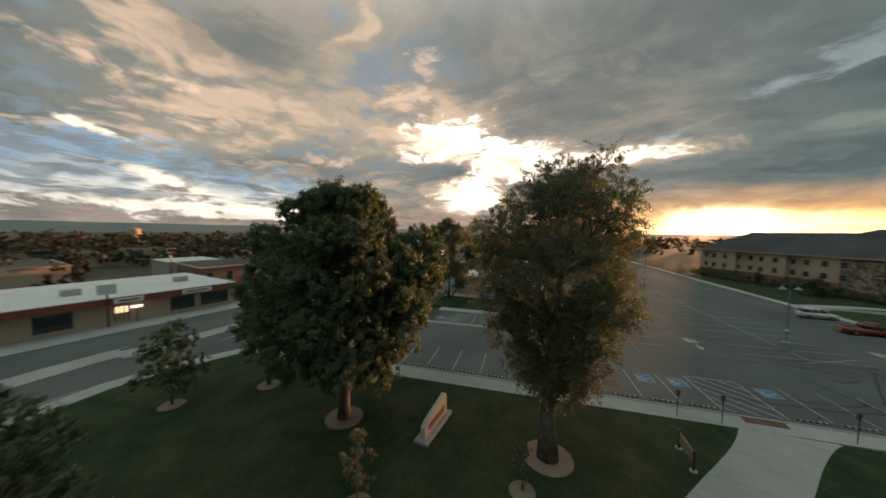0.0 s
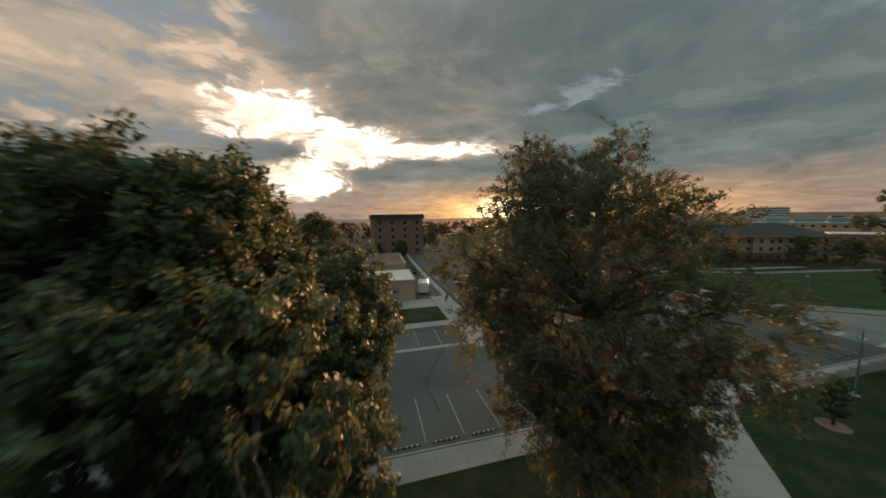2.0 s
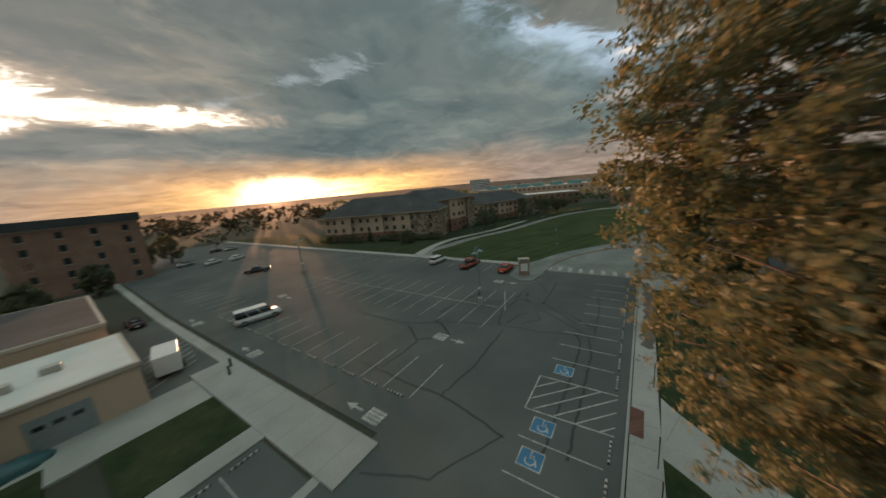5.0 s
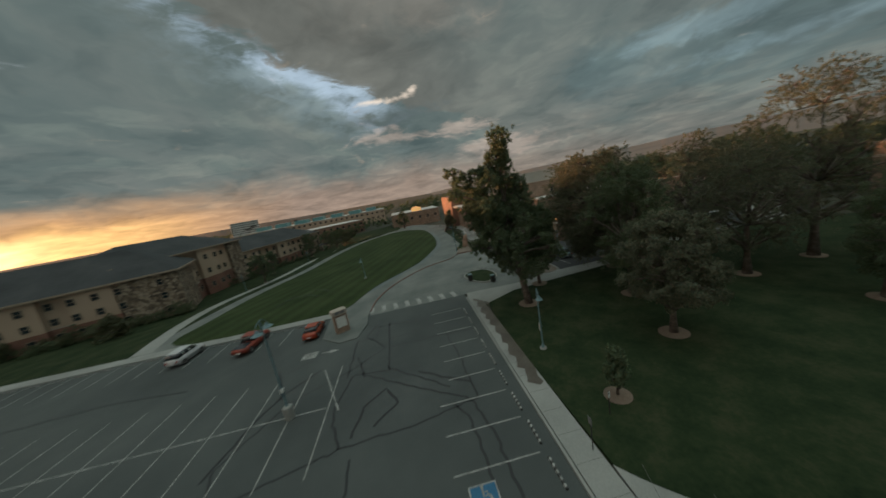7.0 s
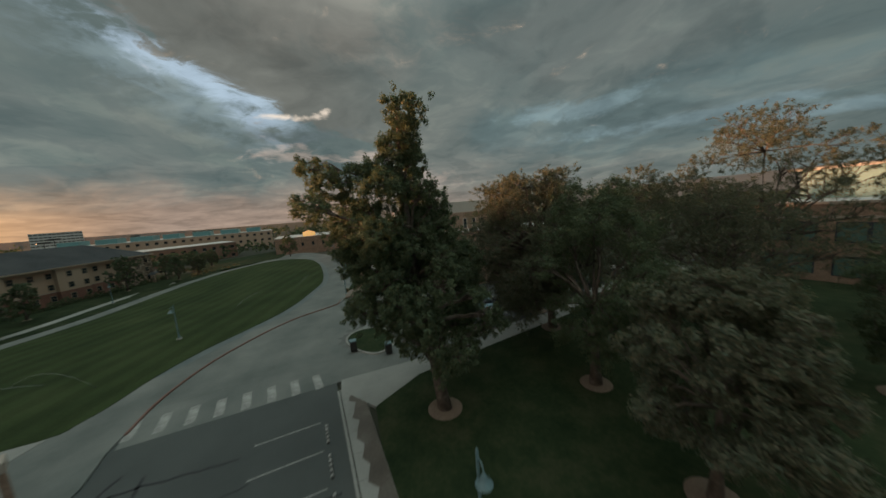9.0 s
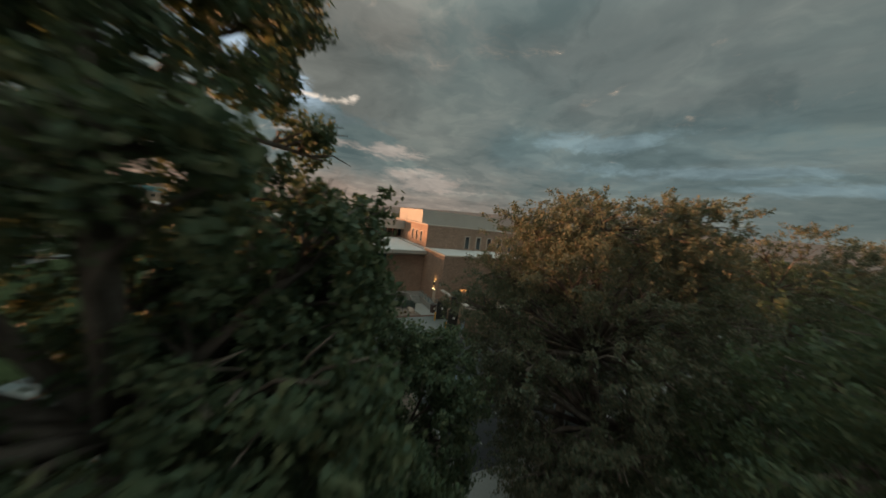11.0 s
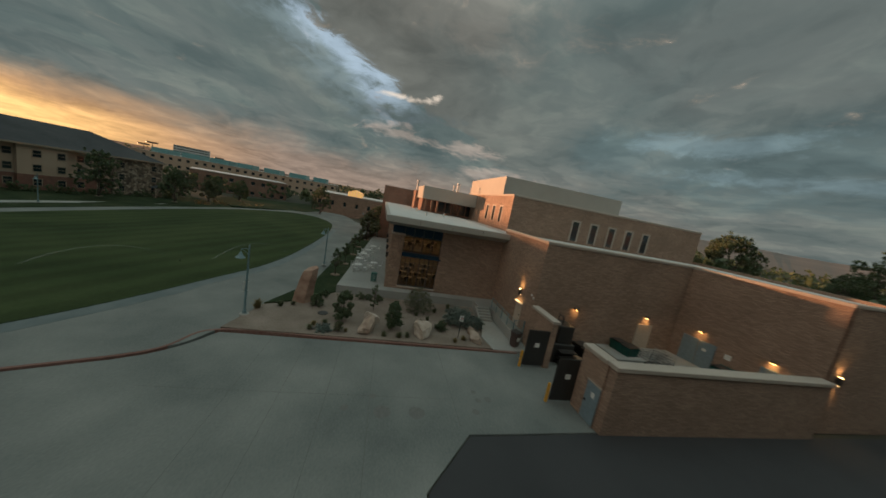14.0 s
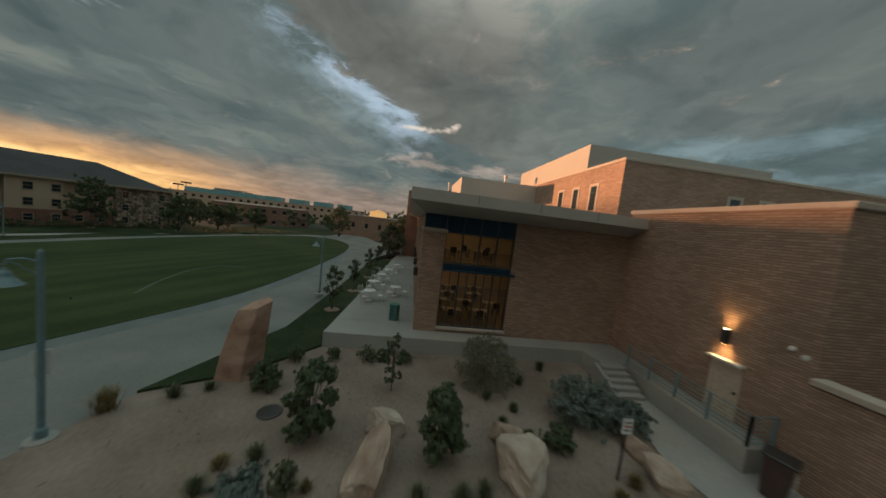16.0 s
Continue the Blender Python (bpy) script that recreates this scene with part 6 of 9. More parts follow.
make_tree("tall_tree", "tall leaning tree with grey trunk and tufted crown", (21.2, -7.4, 0.11),
          [(0, 0, 0), (0.4, 0.3, 3), (0.9, 0.7, 6), (0.8, 1.1, 9), (0.5, 1.2, 12), (0.5, 1.4, 15), (0.3, 1.5, 18.5)], 0.40,
          crown_of(rng0, [(4.2, 3.0), (6, 4.0), (8.5, 4.2), (11, 3.0), (13, 2.0)], 44, 1.15, (0.5, 1.0)) + [(1.4, 3.6, 13.6, 1.5, 1.6, 1.2), (2.0, 4.9, 14.2, 1.3, 1.3, 1.1), (0.5, 1.7, 15.0, 1.3, 1.3, 1.2), (0.3, 1.7, 17.4, 1.6, 1.5, 1.3), (-0.2, 1.2, 19.3, 1.6, 1.5, 1.3), (0.9, 0.8, 18.6, 1.3, 1.1, 1.2), (0.2, 2.6, 16.2, 1.3, 1.3, 1.0), (2.6, 1.6, 9.5, 1.5, 1.5, 1.3), (-1.8, 1.8, 8.5, 1.6, 1.6, 1.5), (-2.2, 4.2, 12.5, 1.5, 1.5, 1.3), (-1.5, 3.4, 15.0, 1.3, 1.3, 1.0), (-1.8, 3.9, 9.6, 1.6, 1.6, 1.4), (-0.6, 6.8, 14.2, 1.2, 1.2, 0.9), (1.6, 5.6, 15.6, 1.4, 1.4, 1.1), (2.2, 6.6, 16.6, 1.0, 1.0, 0.8), (1.0, 4.6, 13.0, 1.5, 1.5, 1.2), (0.8, 4.4, 10.4, 1.5, 1.5, 1.3), (1.0, 4.6, 7.6, 1.4, 1.4, 1.2), (0.8, 3.8, 15.8, 1.4, 1.4, 1.1), (1.2, 4.8, 12.0, 1.6, 1.6, 1.4), (0.0, -0.8, 12.4, 1.4, 1.2, 1.3), (0.8, -0.9, 10.8, 1.5, 1.4, 1.3), (1.8, -0.6, 13.2, 1.3, 1.1, 1.1), (-0.8, 2.8, 11.4, 1.5, 1.5, 1.3), (0.8, -0.9, 14.2, 1.2, 1.1, 1.1), (1.6, -1.2, 13.2, 1.3, 1.2, 1.2), (3.3, -0.3, 12.4, 1.4, 1.3, 1.3), (3.4, 0.2, 10.2, 1.5, 1.5, 1.4), (4.3, -1.3, 10.6, 1.3, 1.2, 1.3), (4.7, -1.4, 12.4, 1.3, 1.2, 1.3), (4.5, -1.2, 14.2, 1.3, 1.2, 1.2), (4.0, -0.8, 15.8, 1.2, 1.1, 1.0), (5.2, -1.0, 13.4, 1.2, 1.1, 1.1), (2.2, 0.1, 17.6, 1.1, 1.0, 1.0), (1.3, 0.6, 18.2, 1.1, 1.0, 1.0), (2.7, 0.4, 16.7, 0.9, 0.9, 0.8), (2.2, 0.5, 14.7, 1.1, 1.1, 1.1), (1.5, 1.0, 13.4, 1.2, 1.2, 1.1), (0.2, 0.8, 16.6, 1.0, 1.0, 1.0), (-0.5, 0.6, 14.8, 1.0, 1.0, 1.0), (0.7, 0.3, 12.8, 1.1, 1.1, 1.1), (-0.6, 0.3, 11.2, 1.2, 1.2, 1.2), (0.8, -0.1, 9.8, 1.3, 1.3, 1.2)],
          LEAF_DARK, 4800, 56, 0.135, 0.45, 13, keep_clear=lambda p: ~((p[:, 2] > 10) & (p[:, 1] < np.where(p[:, 2] > 15.2, -1.0, -2.2))), ring=1.2)
make_tree("round_tree", "round green lawn tree with low crown", (9.5, -15.0, 0.11), [(0, 0, 0), (0, 0, 2), (0, 0.1, 4.5), (0, 0, 9.5)], 0.26,
          crown_of(rng0, [(3.0, 1.8), (4.5, 3.4), (6.2, 3.8), (8.0, 3.0), (9.8, 1.0)], 36, 1.1), LEAF_ASH, 1500, 44, 0.15, 0.5, 14)
make_tree("elm_tree", "broad elm with drooping green skirts and orange sunlit top", (26.7, -23.3, 0.11), [(0, 0, 0), (0.1, 0.2, 2.5), (-0.4, 1.3, 5), (-0.3, 2.6, 9), (-0.6, 3.6, 15)], 0.42,
          [(b[0] - 0.6, b[1] + 3.3, *b[2:]) for b in crown_of(rng0, [(3.4, 3.2), (5, 5.0), (8.5, 6.2), (11.5, 6.0), (13.2, 4.8), (14.8, 3.6), (15.8, 1.6)], 90, 1.35)
           + [(0.9, 3.4, 14.2, 1.2, 1.2, 1.1), (-1.8, 3.0, 15.2, 1.2, 1.2, 1.1), (-2.6, -2.0, 15.4, 1.4, 1.4, 1.2)]],
          LEAF_ASH, 4600, 50, 0.13, 0.5, 19, 2.4, 0.4, ring=1.2, feather=True)
make_tree("shade_tree", "full green shade tree with leaves down to the lawn", (26.5, -11.4, 0.11), [(0, 0, 0), (0.1, 0, 2.5), (0.2, 0.1, 6), (0.4, 0, 9.6)], 0.2,
          crown_of(rng0, [(2.6, 1.4), (4.5, 2.1), (7.0, 2.4), (9.2, 2.1), (10.6, 1.0)], 34, 1.05), LEAF_DARK, 1700, 44, 0.14, 0.46, 27, 2.0, 0.4, ring=1.0)
for i, (x, y, h, r, sp) in enumerate([(17.7, -18.2, 14.6, 4.6, 1700), (31.4, -25.6, 15.5, 5.0, 1200), (15.9, -30.9, 14.0, 4.4, 1100), (16.4, -40.6, 21.0, 7.6, 2200), (7.0, -32.4, 10.5, 2.7, 700), (24.4, -33.0, 16.0, 6.2, 1300), (33.6, -45.0, 14, 6.0, 700), (9.0, -49.0, 9, 3.0, 350)]):
    make_tree("elm_tree", "spreading elm with thin leaves caught by the low sun", (x, y, 0.11), [(0, 0, 0), (0.1, 0, h * 0.2), (0, 0.2, h * 0.4), (0.1, 0, h * 0.8)], 0.22 + 0.011 * h,
              crown_of(rng0, [(h * 0.22, r * 0.5), (h * 0.42, r * 0.95), (h * 0.65, r), (h * 0.82, r * 0.72), (h * 0.96, r * 0.25)], 34, r * 0.3), LEAF_ASH if i not in (0, 4) else LEAF_DARK, sp, 50, 0.135, 0.55, 20 + i, 2.4, 0.4, feather=i not in (0, 4))
for i, (x, y, h, r) in enumerate([(-46.0, -11.9, 6.3, 2.0), (4.9, -6.1, 3.5, 0.55)]):
    make_tree("young_tree", "young lawn tree in a mulch ring", (x, y, 0.11), [(0, 0, 0), (0, 0, h * 0.3), (0, 0, h * 0.85)], 0.08, crown_of(rng0, [(h * 0.3, r * 0.6), (h * 0.5, r), (h * 0.75, r * 0.7), (h * 0.97, r * 0.2)], 12, r * 0.5), LEAF_DARK, 330, 26, 0.18, 0.38, 40 + i, ring=0.85)
make_tree("lawn_tree", "small dense lawn tree near the street", (-41.3, -7.4, 0.11), [(0, 0, 0), (0, 0, 2.5), (0, 0, 7.5)], 0.16, crown_of(rng0, [(2.4, 1.2), (4, 2.4), (6.5, 2.4), (8.8, 0.8)], 18, 1.0), LEAF_DARK, 500, 28, 0.2, 0.45, 48, ring=0.9)
make_tree("lawn_tree", "blurred dark lawn tree near the street corner", (-36.4, -23.6, 0.11), [(0, 0, 0), (0, 0, 2.5), (0, 0, 7.5)], 0.2, crown_of(rng0, [(1.8, 1.8), (4, 3.0), (6.5, 2.6), (8.6, 0.8)], 18, 1.1), LEAF_OLIVE, 500, 28, 0.2, 0.45, 49)
make_tree("sapling", "thin staked sapling in a mulch ring", (-19.6, -12.1, 0.11), [(0, 0, 0), (0, 0, 1.2), (0, 0.05, 2.4)], 0.035, crown_of(rng0, [(1.0, 0.2), (1.8, 0.45), (2.7, 0.15)], 6, 0.25), LEAF_OLIVE, 60, 16, 0.12, 0.2, 50, ring=0.7)
make_tree("sapling", "thin young tree on the dark lawn", (-27.6, -15.2, 0.11), [(0, 0, 0), (0, 0, 1.5), (0, 0.05, 3.4)], 0.04, crown_of(rng0, [(1.0, 0.4), (2.2, 0.8), (3.8, 0.2)], 8, 0.35), LEAF_OLIVE, 90, 18, 0.14, 0.25, 51, ring=0.7)
make_tree("island_tree", "young upright tree in a gravel parking island", (38.1, -14.9, 0.2), [(0, 0, 0), (0, 0, 1.2), (0, 0.05, 3.2)], 0.07, crown_of(rng0, [(0.8, 0.45), (1.5, 0.75), (2.4, 0.5), (3.1, 0.12)], 14, 0.32), LEAF_OLIVE, 260, 24, 0.16, 0.3, 52, ring=0)
for i, (x, y, h, r) in enumerate([(98, -11, 6, 2.4), (104, -13, 7, 3), (133, 6, 8, 3.2), (126, 33, 6, 2.0), (118, 36, 7.5, 3.0), (109, 44, 9, 3.8), (60.0, 61.0, 9.5, 4.0), (75, 47, 8, 3.2), (88, 50, 7, 2.6), (131, 42, 7, 3.4), (138, 38, 6.5, 3.2), (145, 34, 6, 3.2), (46, 60, 5, 2.6)]):
    make_tree("campus_tree", "leafy campus tree beside the walk", (x, y, 0.0 if y < 20 else -1.2), [(0, 0, 0), (0, 0, h * 0.3), (0, 0, h * 0.85)], 0.03 + 0.018 * h, crown_of(rng0, [(h * 0.25, r * 0.6), (h * 0.5, r), (h * 0.75, r * 0.7), (h * 0.97, r * 0.2)], 14, r * 0.42), LEAF_DARK if i % 3 else LEAF_OLIVE, 260, 22, 0.2 + 0.02 * h, 0.3 + 0.02 * h, 60 + i, ring=0.6)
# trees by the north walk and the small building
for i, (x, y, h, r) in enumerate([(-34.2, 29.6, 16.6, 5.0), (-24.0, 82, 7, 2.5), (-15, 96, 7, 2.6), (-4, 118, 9, 3.5), (4, 125, 9, 3.5)]):
    make_tree("walk_tree", "bushy green tree by the north walk", (x, y, 0.05), [(0, 0, 0), (0, 0, h * 0.3), (0.1, 0, h * 0.8)], 0.24, crown_of(rng0, [(h * 0.2, r * 0.6), (h * 0.45, r), (h * 0.7, r * 0.9), (h * 0.95, r * 0.25)], 24, r * 0.34), LEAF_OLIVE, 2600 if i == 0 else 650, 34 if i == 0 else 28, 0.2 if i == 0 else 0.26, 0.5, 80 + i, ring=0)

for i, (x, y, h, r) in enumerate([(69.4, -9.6, 3.0, 0.62), (74.8, -9.9, 2.8, 0.55), (81.0, -10.2, 3.1, 0.6), (87.5, -10.4, 2.8, 0.55)]):
    make_tree("young_tree", "slim young tree on the grass strip by the patio", (x, y, 0.3), [(0, 0, 0), (0, 0, h * 0.3), (0.05, 0, h * 0.9)], 0.05, crown_of(rng0, [(h * 0.35, r * 0.6), (h * 0.55, r), (h * 0.78, r * 0.7), (h * 0.97, r * 0.2)], 10, r * 0.42), LEAF_DARK, 120, 16, 0.12, 0.2, 120 + i, ring=0.5)
# dark trees behind the hall
for i, (x, y, h, r) in enumerate([(81, -81, 14.6, 5.2), (60.8, -84, 16.4, 8.0), (50.5, -82, 15.8, 7.8), (92, -80, 10.5, 4.0), (70, -94, 11.0, 5.0), (41, -88, 14.0, 6.0)]):
    make_tree("shade_tree", "dense dark green tree standing behind the brick hall", (x, y, 0.0), [(0, 0, 0), (0, 0, h * 0.3), (0.1, 0, h * 0.8)], 0.3, crown_of(rng0, [(h * 0.2, r * 0.6), (h * 0.45, r), (h * 0.7, r * 0.85), (h * 0.95, r * 0.2)], 34, r * 0.26), LEAF_DARK, 1500, 30, 0.24, 0.55, 130 + i, ring=0)

# ---- markings on the lot ----
def line_mesh(name, length, width, mat, z=0.004, h=0.006):
    bm = bmesh.new()
    add_box(bm, -width / 2, width / 2, 0, length, z, z + h)
    return mesh_of(bm, name, mat)


STALL = line_mesh("stall_line", 5.0, 0.085, PAINT)
LONG = line_mesh("long_line", 12.0, 0.085, PAINT)
SHORT = line_mesh("short_line", 3.9, 0.085, PAINT)
CROSS = line_mesh("crossing_bar", 2.4, 0.62, PAINT, 0.012)
STOPS = []
for k in range(1, 12):                                   # south row, west part
    shared("stall_line", STALL, LOT, pose(-4.1 - 2.79 * k, 0.35, 0))
    STOPS.append((-4.1 - 2.79 * k + 1.4, 0.12 + 0.01 * k, 90))
for k in range(0, 9):                                    # south row, east part
    shared("stall_line", SHORT if k > 2 else STALL, LOT, pose(2.75 + 2.72 * k, 0.45, 0))
    STOPS.append((1.4 + 2.72 * k, -0.05, 90))
    STOPS[-1] = (1.4 + 2.72 * k, 0.15, 90)
for k in range(14):                                      # double row in the middle
    shared("long_line", LONG, LOT, pose(5.2, 14.2 + 3.0 * k, 0, rz=-90))
    if k:
        shared("stall_line", STALL, LOT, pose(-7.6, 11.2 + 3.0 * k, 0, rz=-90))
        STOPS.append((-7.75, 12.7 + 3.0 * k, 0))
shared("spine_line", line_mesh("spine_line", 39.0, 0.10, PAINT), LOT, pose(11.35, 14.4, 0))
shared("corner_line", line_mesh("corner_line", 7.0, 0.10, PAINT), LOT, pose(17.2, 15.9, 0, rz=112))
for k in range(16):                                      # east row
    shared("stall_line", STALL, LOT, pose(25.6, 20.8 + 2.8 * k, 0, rz=-90))
    STOPS.append((30.3, 22.2 + 2.8 * k, 0))
for k in range(5):                                       # bay in the north-west
    shared("bay_line", STALL, LOT, pose(-18.7 - 2.8 * k, 15.4, 0.006))
    STOPS.append((-17.3 - 2.8 * k, 20.3, 90))
for k in range(9):                                       # far row beyond the van
    shared("stall_line", STALL, LOT, pose(-7.6, 53.2 + 3.0 * k, 0, rz=-90))
# hatched aisle
for a, b in (((-4.2, 0), (-4.35, 5.7)), ((-0.1, 0), (-0.25, 5.65)), ((-4.35, 5.7), (-0.2, 5.7))):
    d = Vector((b[0] - a[0], b[1] - a[1], 0))
    shared("aisle_line", line_mesh("aisle_line", d.length, 0.11, PAINT), LOT, pose(a[0], a[1], 0, rz=math.degrees(math.atan2(-d.x, d.y))))
for i in range(7):
    s = -3.2 + 1.45 * i
    y0, y1 = max(0.0, s), min(5.65, s + 4.0)
    if y1 - y0 > 0.4:
        x0, x1 = -0.2 - (y0 - s), -0.2 - (y1 - s)
        d = Vector((x1 - x0, y1 - y0, 0))
        shared("aisle_line", line_mesh("aisle_line", d.length, 0.11, PAINT), LOT, pose(x0, y0, 0, rz=math.degrees(math.atan2(-d.x, d.y))))
# hatched strip by the small building
for i in range(7):
    shared("aisle_line", line_mesh("aisle_line", 5.2, 0.12, PAINT), bpy.data.objects["service_asphalt"], pose(-18.6 + 0.2 * i, 37.4 + 1.5 * i, 0.05, rz=-60))
# hatching in the north-west bay
for i in range(5):
    shared("aisle_line", line_mesh("aisle_line", 5.2, 0.11, PAINT), LOT, pose(-31.6 + 0.55 * i, 15.4, 0.006, rz=-20))


def access_symbol(x, y, rz, z=0.0):
    """Blue painted square with the white wheelchair sign."""
    bm = bmesh.new()
    add_box(bm, -0.75, 0.75, -0.68, 0.68, z + 0.003, z + 0.006)
    sq = part("painted_square", bm, BLUE_PAINT, LOT, "blue painted access square")
    sq.matrix_basis = pose(x, y, 0, rz=rz)
    bm = bmesh.new()
    ring = [(0.30 * math.cos(a), -0.12 + 0.30 * math.sin(a)) for a in [radians(-200 + 20 * i) for i in range(14)]]
    add_ribbon(bm, ring, 0.09, z + 0.007, z + 0.011)
    add_ribbon(bm, [(-0.05, 0.42), (-0.05, 0.05), (0.28, 0.05), (0.42, -0.38)], 0.10, z + 0.0075, z + 0.0115)
    add_ribbon(bm, [(-0.05, 0.24), (0.22, 0.24)], 0.08, z + 0.008, z + 0.012)
    add_prism(bm, [(-0.05 + 0.10 * math.cos(a), 0.52 + 0.10 * math.sin(a)) for a in [2 * math.pi * i / 10 for i in range(10)]], z + 0.008, z + 0.012)
    p = part("access_sign", bm, PAINT, sq)
    bm = bmesh.new()
    for a, b, c, d in ((-0.75, 0.75, 0.60, 0.68), (-0.75, 0.75, -0.68, -0.60), (-0.75, -0.67, -0.6, 0.6), (0.67, 0.75, -0.6, 0.6)):
        add_box(bm, a, b, c, d, z + 0.007, z + 0.010)
    part("border", bm, PAINT, sq)


for x in (1.3, -5.5, -8.2):
    access_symbol(x, 4.1, -90)
access_symbol(-34.0 + 1.6, 17.2, 0, 0.006)


def road_arrow(x, y, rz, word=True):
    bm = bmesh.new()
    add_prism(bm, [(-0.1, 0), (0.1, 0), (0.1, 0.9), (0.38, 0.9), (0, 1.9), (-0.38, 0.9), (-0.1, 0.9)], 0.004, 0.009)
    a = part("road_arrow", bm, PAINT, LOT, "worn white road arrow")
    a.matrix_basis = pose(x, y, 0, rz=rz)
    if word:
        for i in range(4):
            bm = bmesh.new()
            add_box(bm, -0.62 + 0.34 * i, -0.36 + 0.34 * i, -2.1, -0.5, 0.004, 0.009)
            b = part("road_bar", bm, PAINT, LOT)
            b.matrix_basis = pose(x, y, 0, rz=rz)


road_arrow(1.6, 16.0, 178)
road_arrow(21.0, 17.2, 178)
road_arrow(-10.4, 16.6, 0)
road_arrow(-10.4, 36.0, 0)
road_arrow(-10.4, 54.1, 0)
road_arrow(1.6, 50.5, 178)
for i in range(8):
    c = shared("crossing_bar", CROSS, LOT, pose(28.9 + 0.12 * i, 0.3 + 1.73 * i, 0.0, rz=-84))

# sealed cracks
CRACKS = [
    [(2.4, 33.4), (2.5, 23.6), (3.9, 20.7), (4.8, 19.4), (6.8, 12.6)], [(6.8, 12.6), (7.2, 7.2), (8.2, 2.6)], [(2.2, 22.5), (0.0, 19.4), (2.3, 16.5), (4.6, 19.4)], [(-6.1, 12.0), (-1.6, 11.4), (5.8, 11.6)],
    [(-5.8, 22.4), (-6.3, 14.6), (-6.1, 12.1), (-6.8, 8.8), (-7.5, 6.1)], [(-12.0, 21.9), (-9.2, 21.7)], [(4.1, 19.7), (7.8, 20.8), (13.2, 17.9), (16, 13.2), (18.9, 9.9)], [(7.5, 11.8), (10.3, 11.2), (11.9, 9.6), (9.9, 8.6), (8.0, 10.3)],
    [(14.6, 11.6), (11.2, 7.2), (8.2, 3.1), (4.5, 2.4), (-7.3, 2.2)], [(8.2, 4.6), (6.7, 3.6), (1.9, 3.4), (-7.5, 3.6)], [(15.0, 12.8), (14.5, 9.4), (20.6, 9.6), (25.3, 9.8)], [(21.5, 4.2), (20.6, 9.6)], [(7.0, 21.2), (11.2, 20.2), (14.6, 19.0), (17.4, 16.3)],
    [(6.8, 12.5), (9.2, 13.4), (11.2, 13.6), (15.0, 12.8)], [(8.2, 2.6), (14.0, 2.8), (19.0, 3.4)], [(18.9, 9.9), (22.6, 12.4), (26.0, 11.0)],
    [(-18.6, 14.6), (-20.6, 11.0), (-22.4, 7.4), (-22.0, 3.2)], [(-20.6, 11.0), (-17.0, 9.0), (-14.6, 5.0), (-15.0, 1.8)], [(-24.8, 13.2), (-24.5, 9.0), (-22.4, 7.4)], [(-14, 12.6), (-12.2, 8.8), (-9, 7.0), (-7.4, 6.2)],
    [(13.2, 6.8), (10.1, 2.7)], [(14.2, 11.6), (18.2, 12.8)], [(24.6, 11.0), (21.5, 11.1), (21.8, 13.4), (17.7, 13.3), (14.8, 13.3)], [(15.0, 9.6), (12.2, 6.6), (10.1, 4.4)], [(18.8, 9.4), (18.8, 4.0), (18.4, -0.2)],
    [(24.6, 11.0), (23.8, 5.0)], [(26.1, 20.3), (30.2, 19.8)], [(18.3, 19.9), (19.8, 17.7), (21.9, 16.6)], [(2.2, 32.9), (6.3, 33.7)], [(-0.2, 19.2), (-1.9, 19.1), (-5.7, 19.4)], [(13.9, 18.8), (19.0, 20.9)],
    [(-24.5, 9.0), (-28, 8.4), (-32, 9.6)], [(-22.4, 7.4), (-19.2, 6.2), (-17.0, 9.0)], [(8.0, 30), (8.8, 36), (7.6, 44), (9, 52)], [(19.5, 30), (20.6, 38), (19.9, 47), (21.2, 60)],
]
rc = random.Random(3)
for c in CRACKS:
    pts = []
    for a, b in zip(c, c[1:]):
        n = max(2, int(math.hypot(b[0] - a[0], b[1] - a[1]) / 0.5))
        for i in range(n):
            f = i / n
            pts.append((a[0] + (b[0] - a[0]) * f + rc.gauss(0, 0.05), a[1] + (b[1] - a[1]) * f + rc.gauss(0, 0.05)))
    pts.append(c[-1])
    bm = bmesh.new()
    add_ribbon(bm, pts, rc.uniform(0.13, 0.26), 0.0015, 0.0035)
    part("sealed_crack", bm, TAR, LOT, "black sealed crack")
# joints in the concrete
ROAD = bpy.data.objects["road_concrete"]


def joints(parent, lines, z, width=0.025):
    for a, b in lines:
        bm = bmesh.new()
        add_ribbon(bm, [a, b], width, z - 0.01, z + 0.0015)
        part("joint", bm, JOINT, parent)


JOINT = plain("dark_joint", (0.11, 0.11, 0.10), 0.9)
joints(ROAD, [((39.5, -8.3 - 2.15 * i), (55.0, -8.3 - 2.15 * i)) for i in range(4)] + [((47.8, -19.2), (55.0, -19.2)), ((49.8, -4.5), (49.8, -18.8)), ((33.5, -2), (33.5, 11.6))], 0.006, 0.018)
joints(bpy.data.objects["pavement_south"], [((-48 + 1.9 * i, curb_y(-48 + 1.9 * i) - 0.2), (-48 + 1.9 * i, curb_y(-48 + 1.9 * i) - 1.7)) for i in range(40)], 0.13, 0.02)
joints(bpy.data.objects["pavement_west"], [((-15.6, 15 + 2.4 * i), (-11.7, 15 + 2.4 * i)) for i in range(18)], 0.12, 0.02)
joints(bpy.data.objects["pavement_lawn"], [((-9.2 + 2.0 * i, -7.8 + 1.7 * i), (-5.5 + 2.0 * i, -9.0 + 1.7 * i)) for i in range(-2, 4)], 0.125, 0.02)
joints(bpy.data.objects["patio"], [((66 + 3 * i, -10.8 - 0.14 * i), (66.5 + 3 * i, -15.0)) for i in range(9)], PATIO, 0.02)
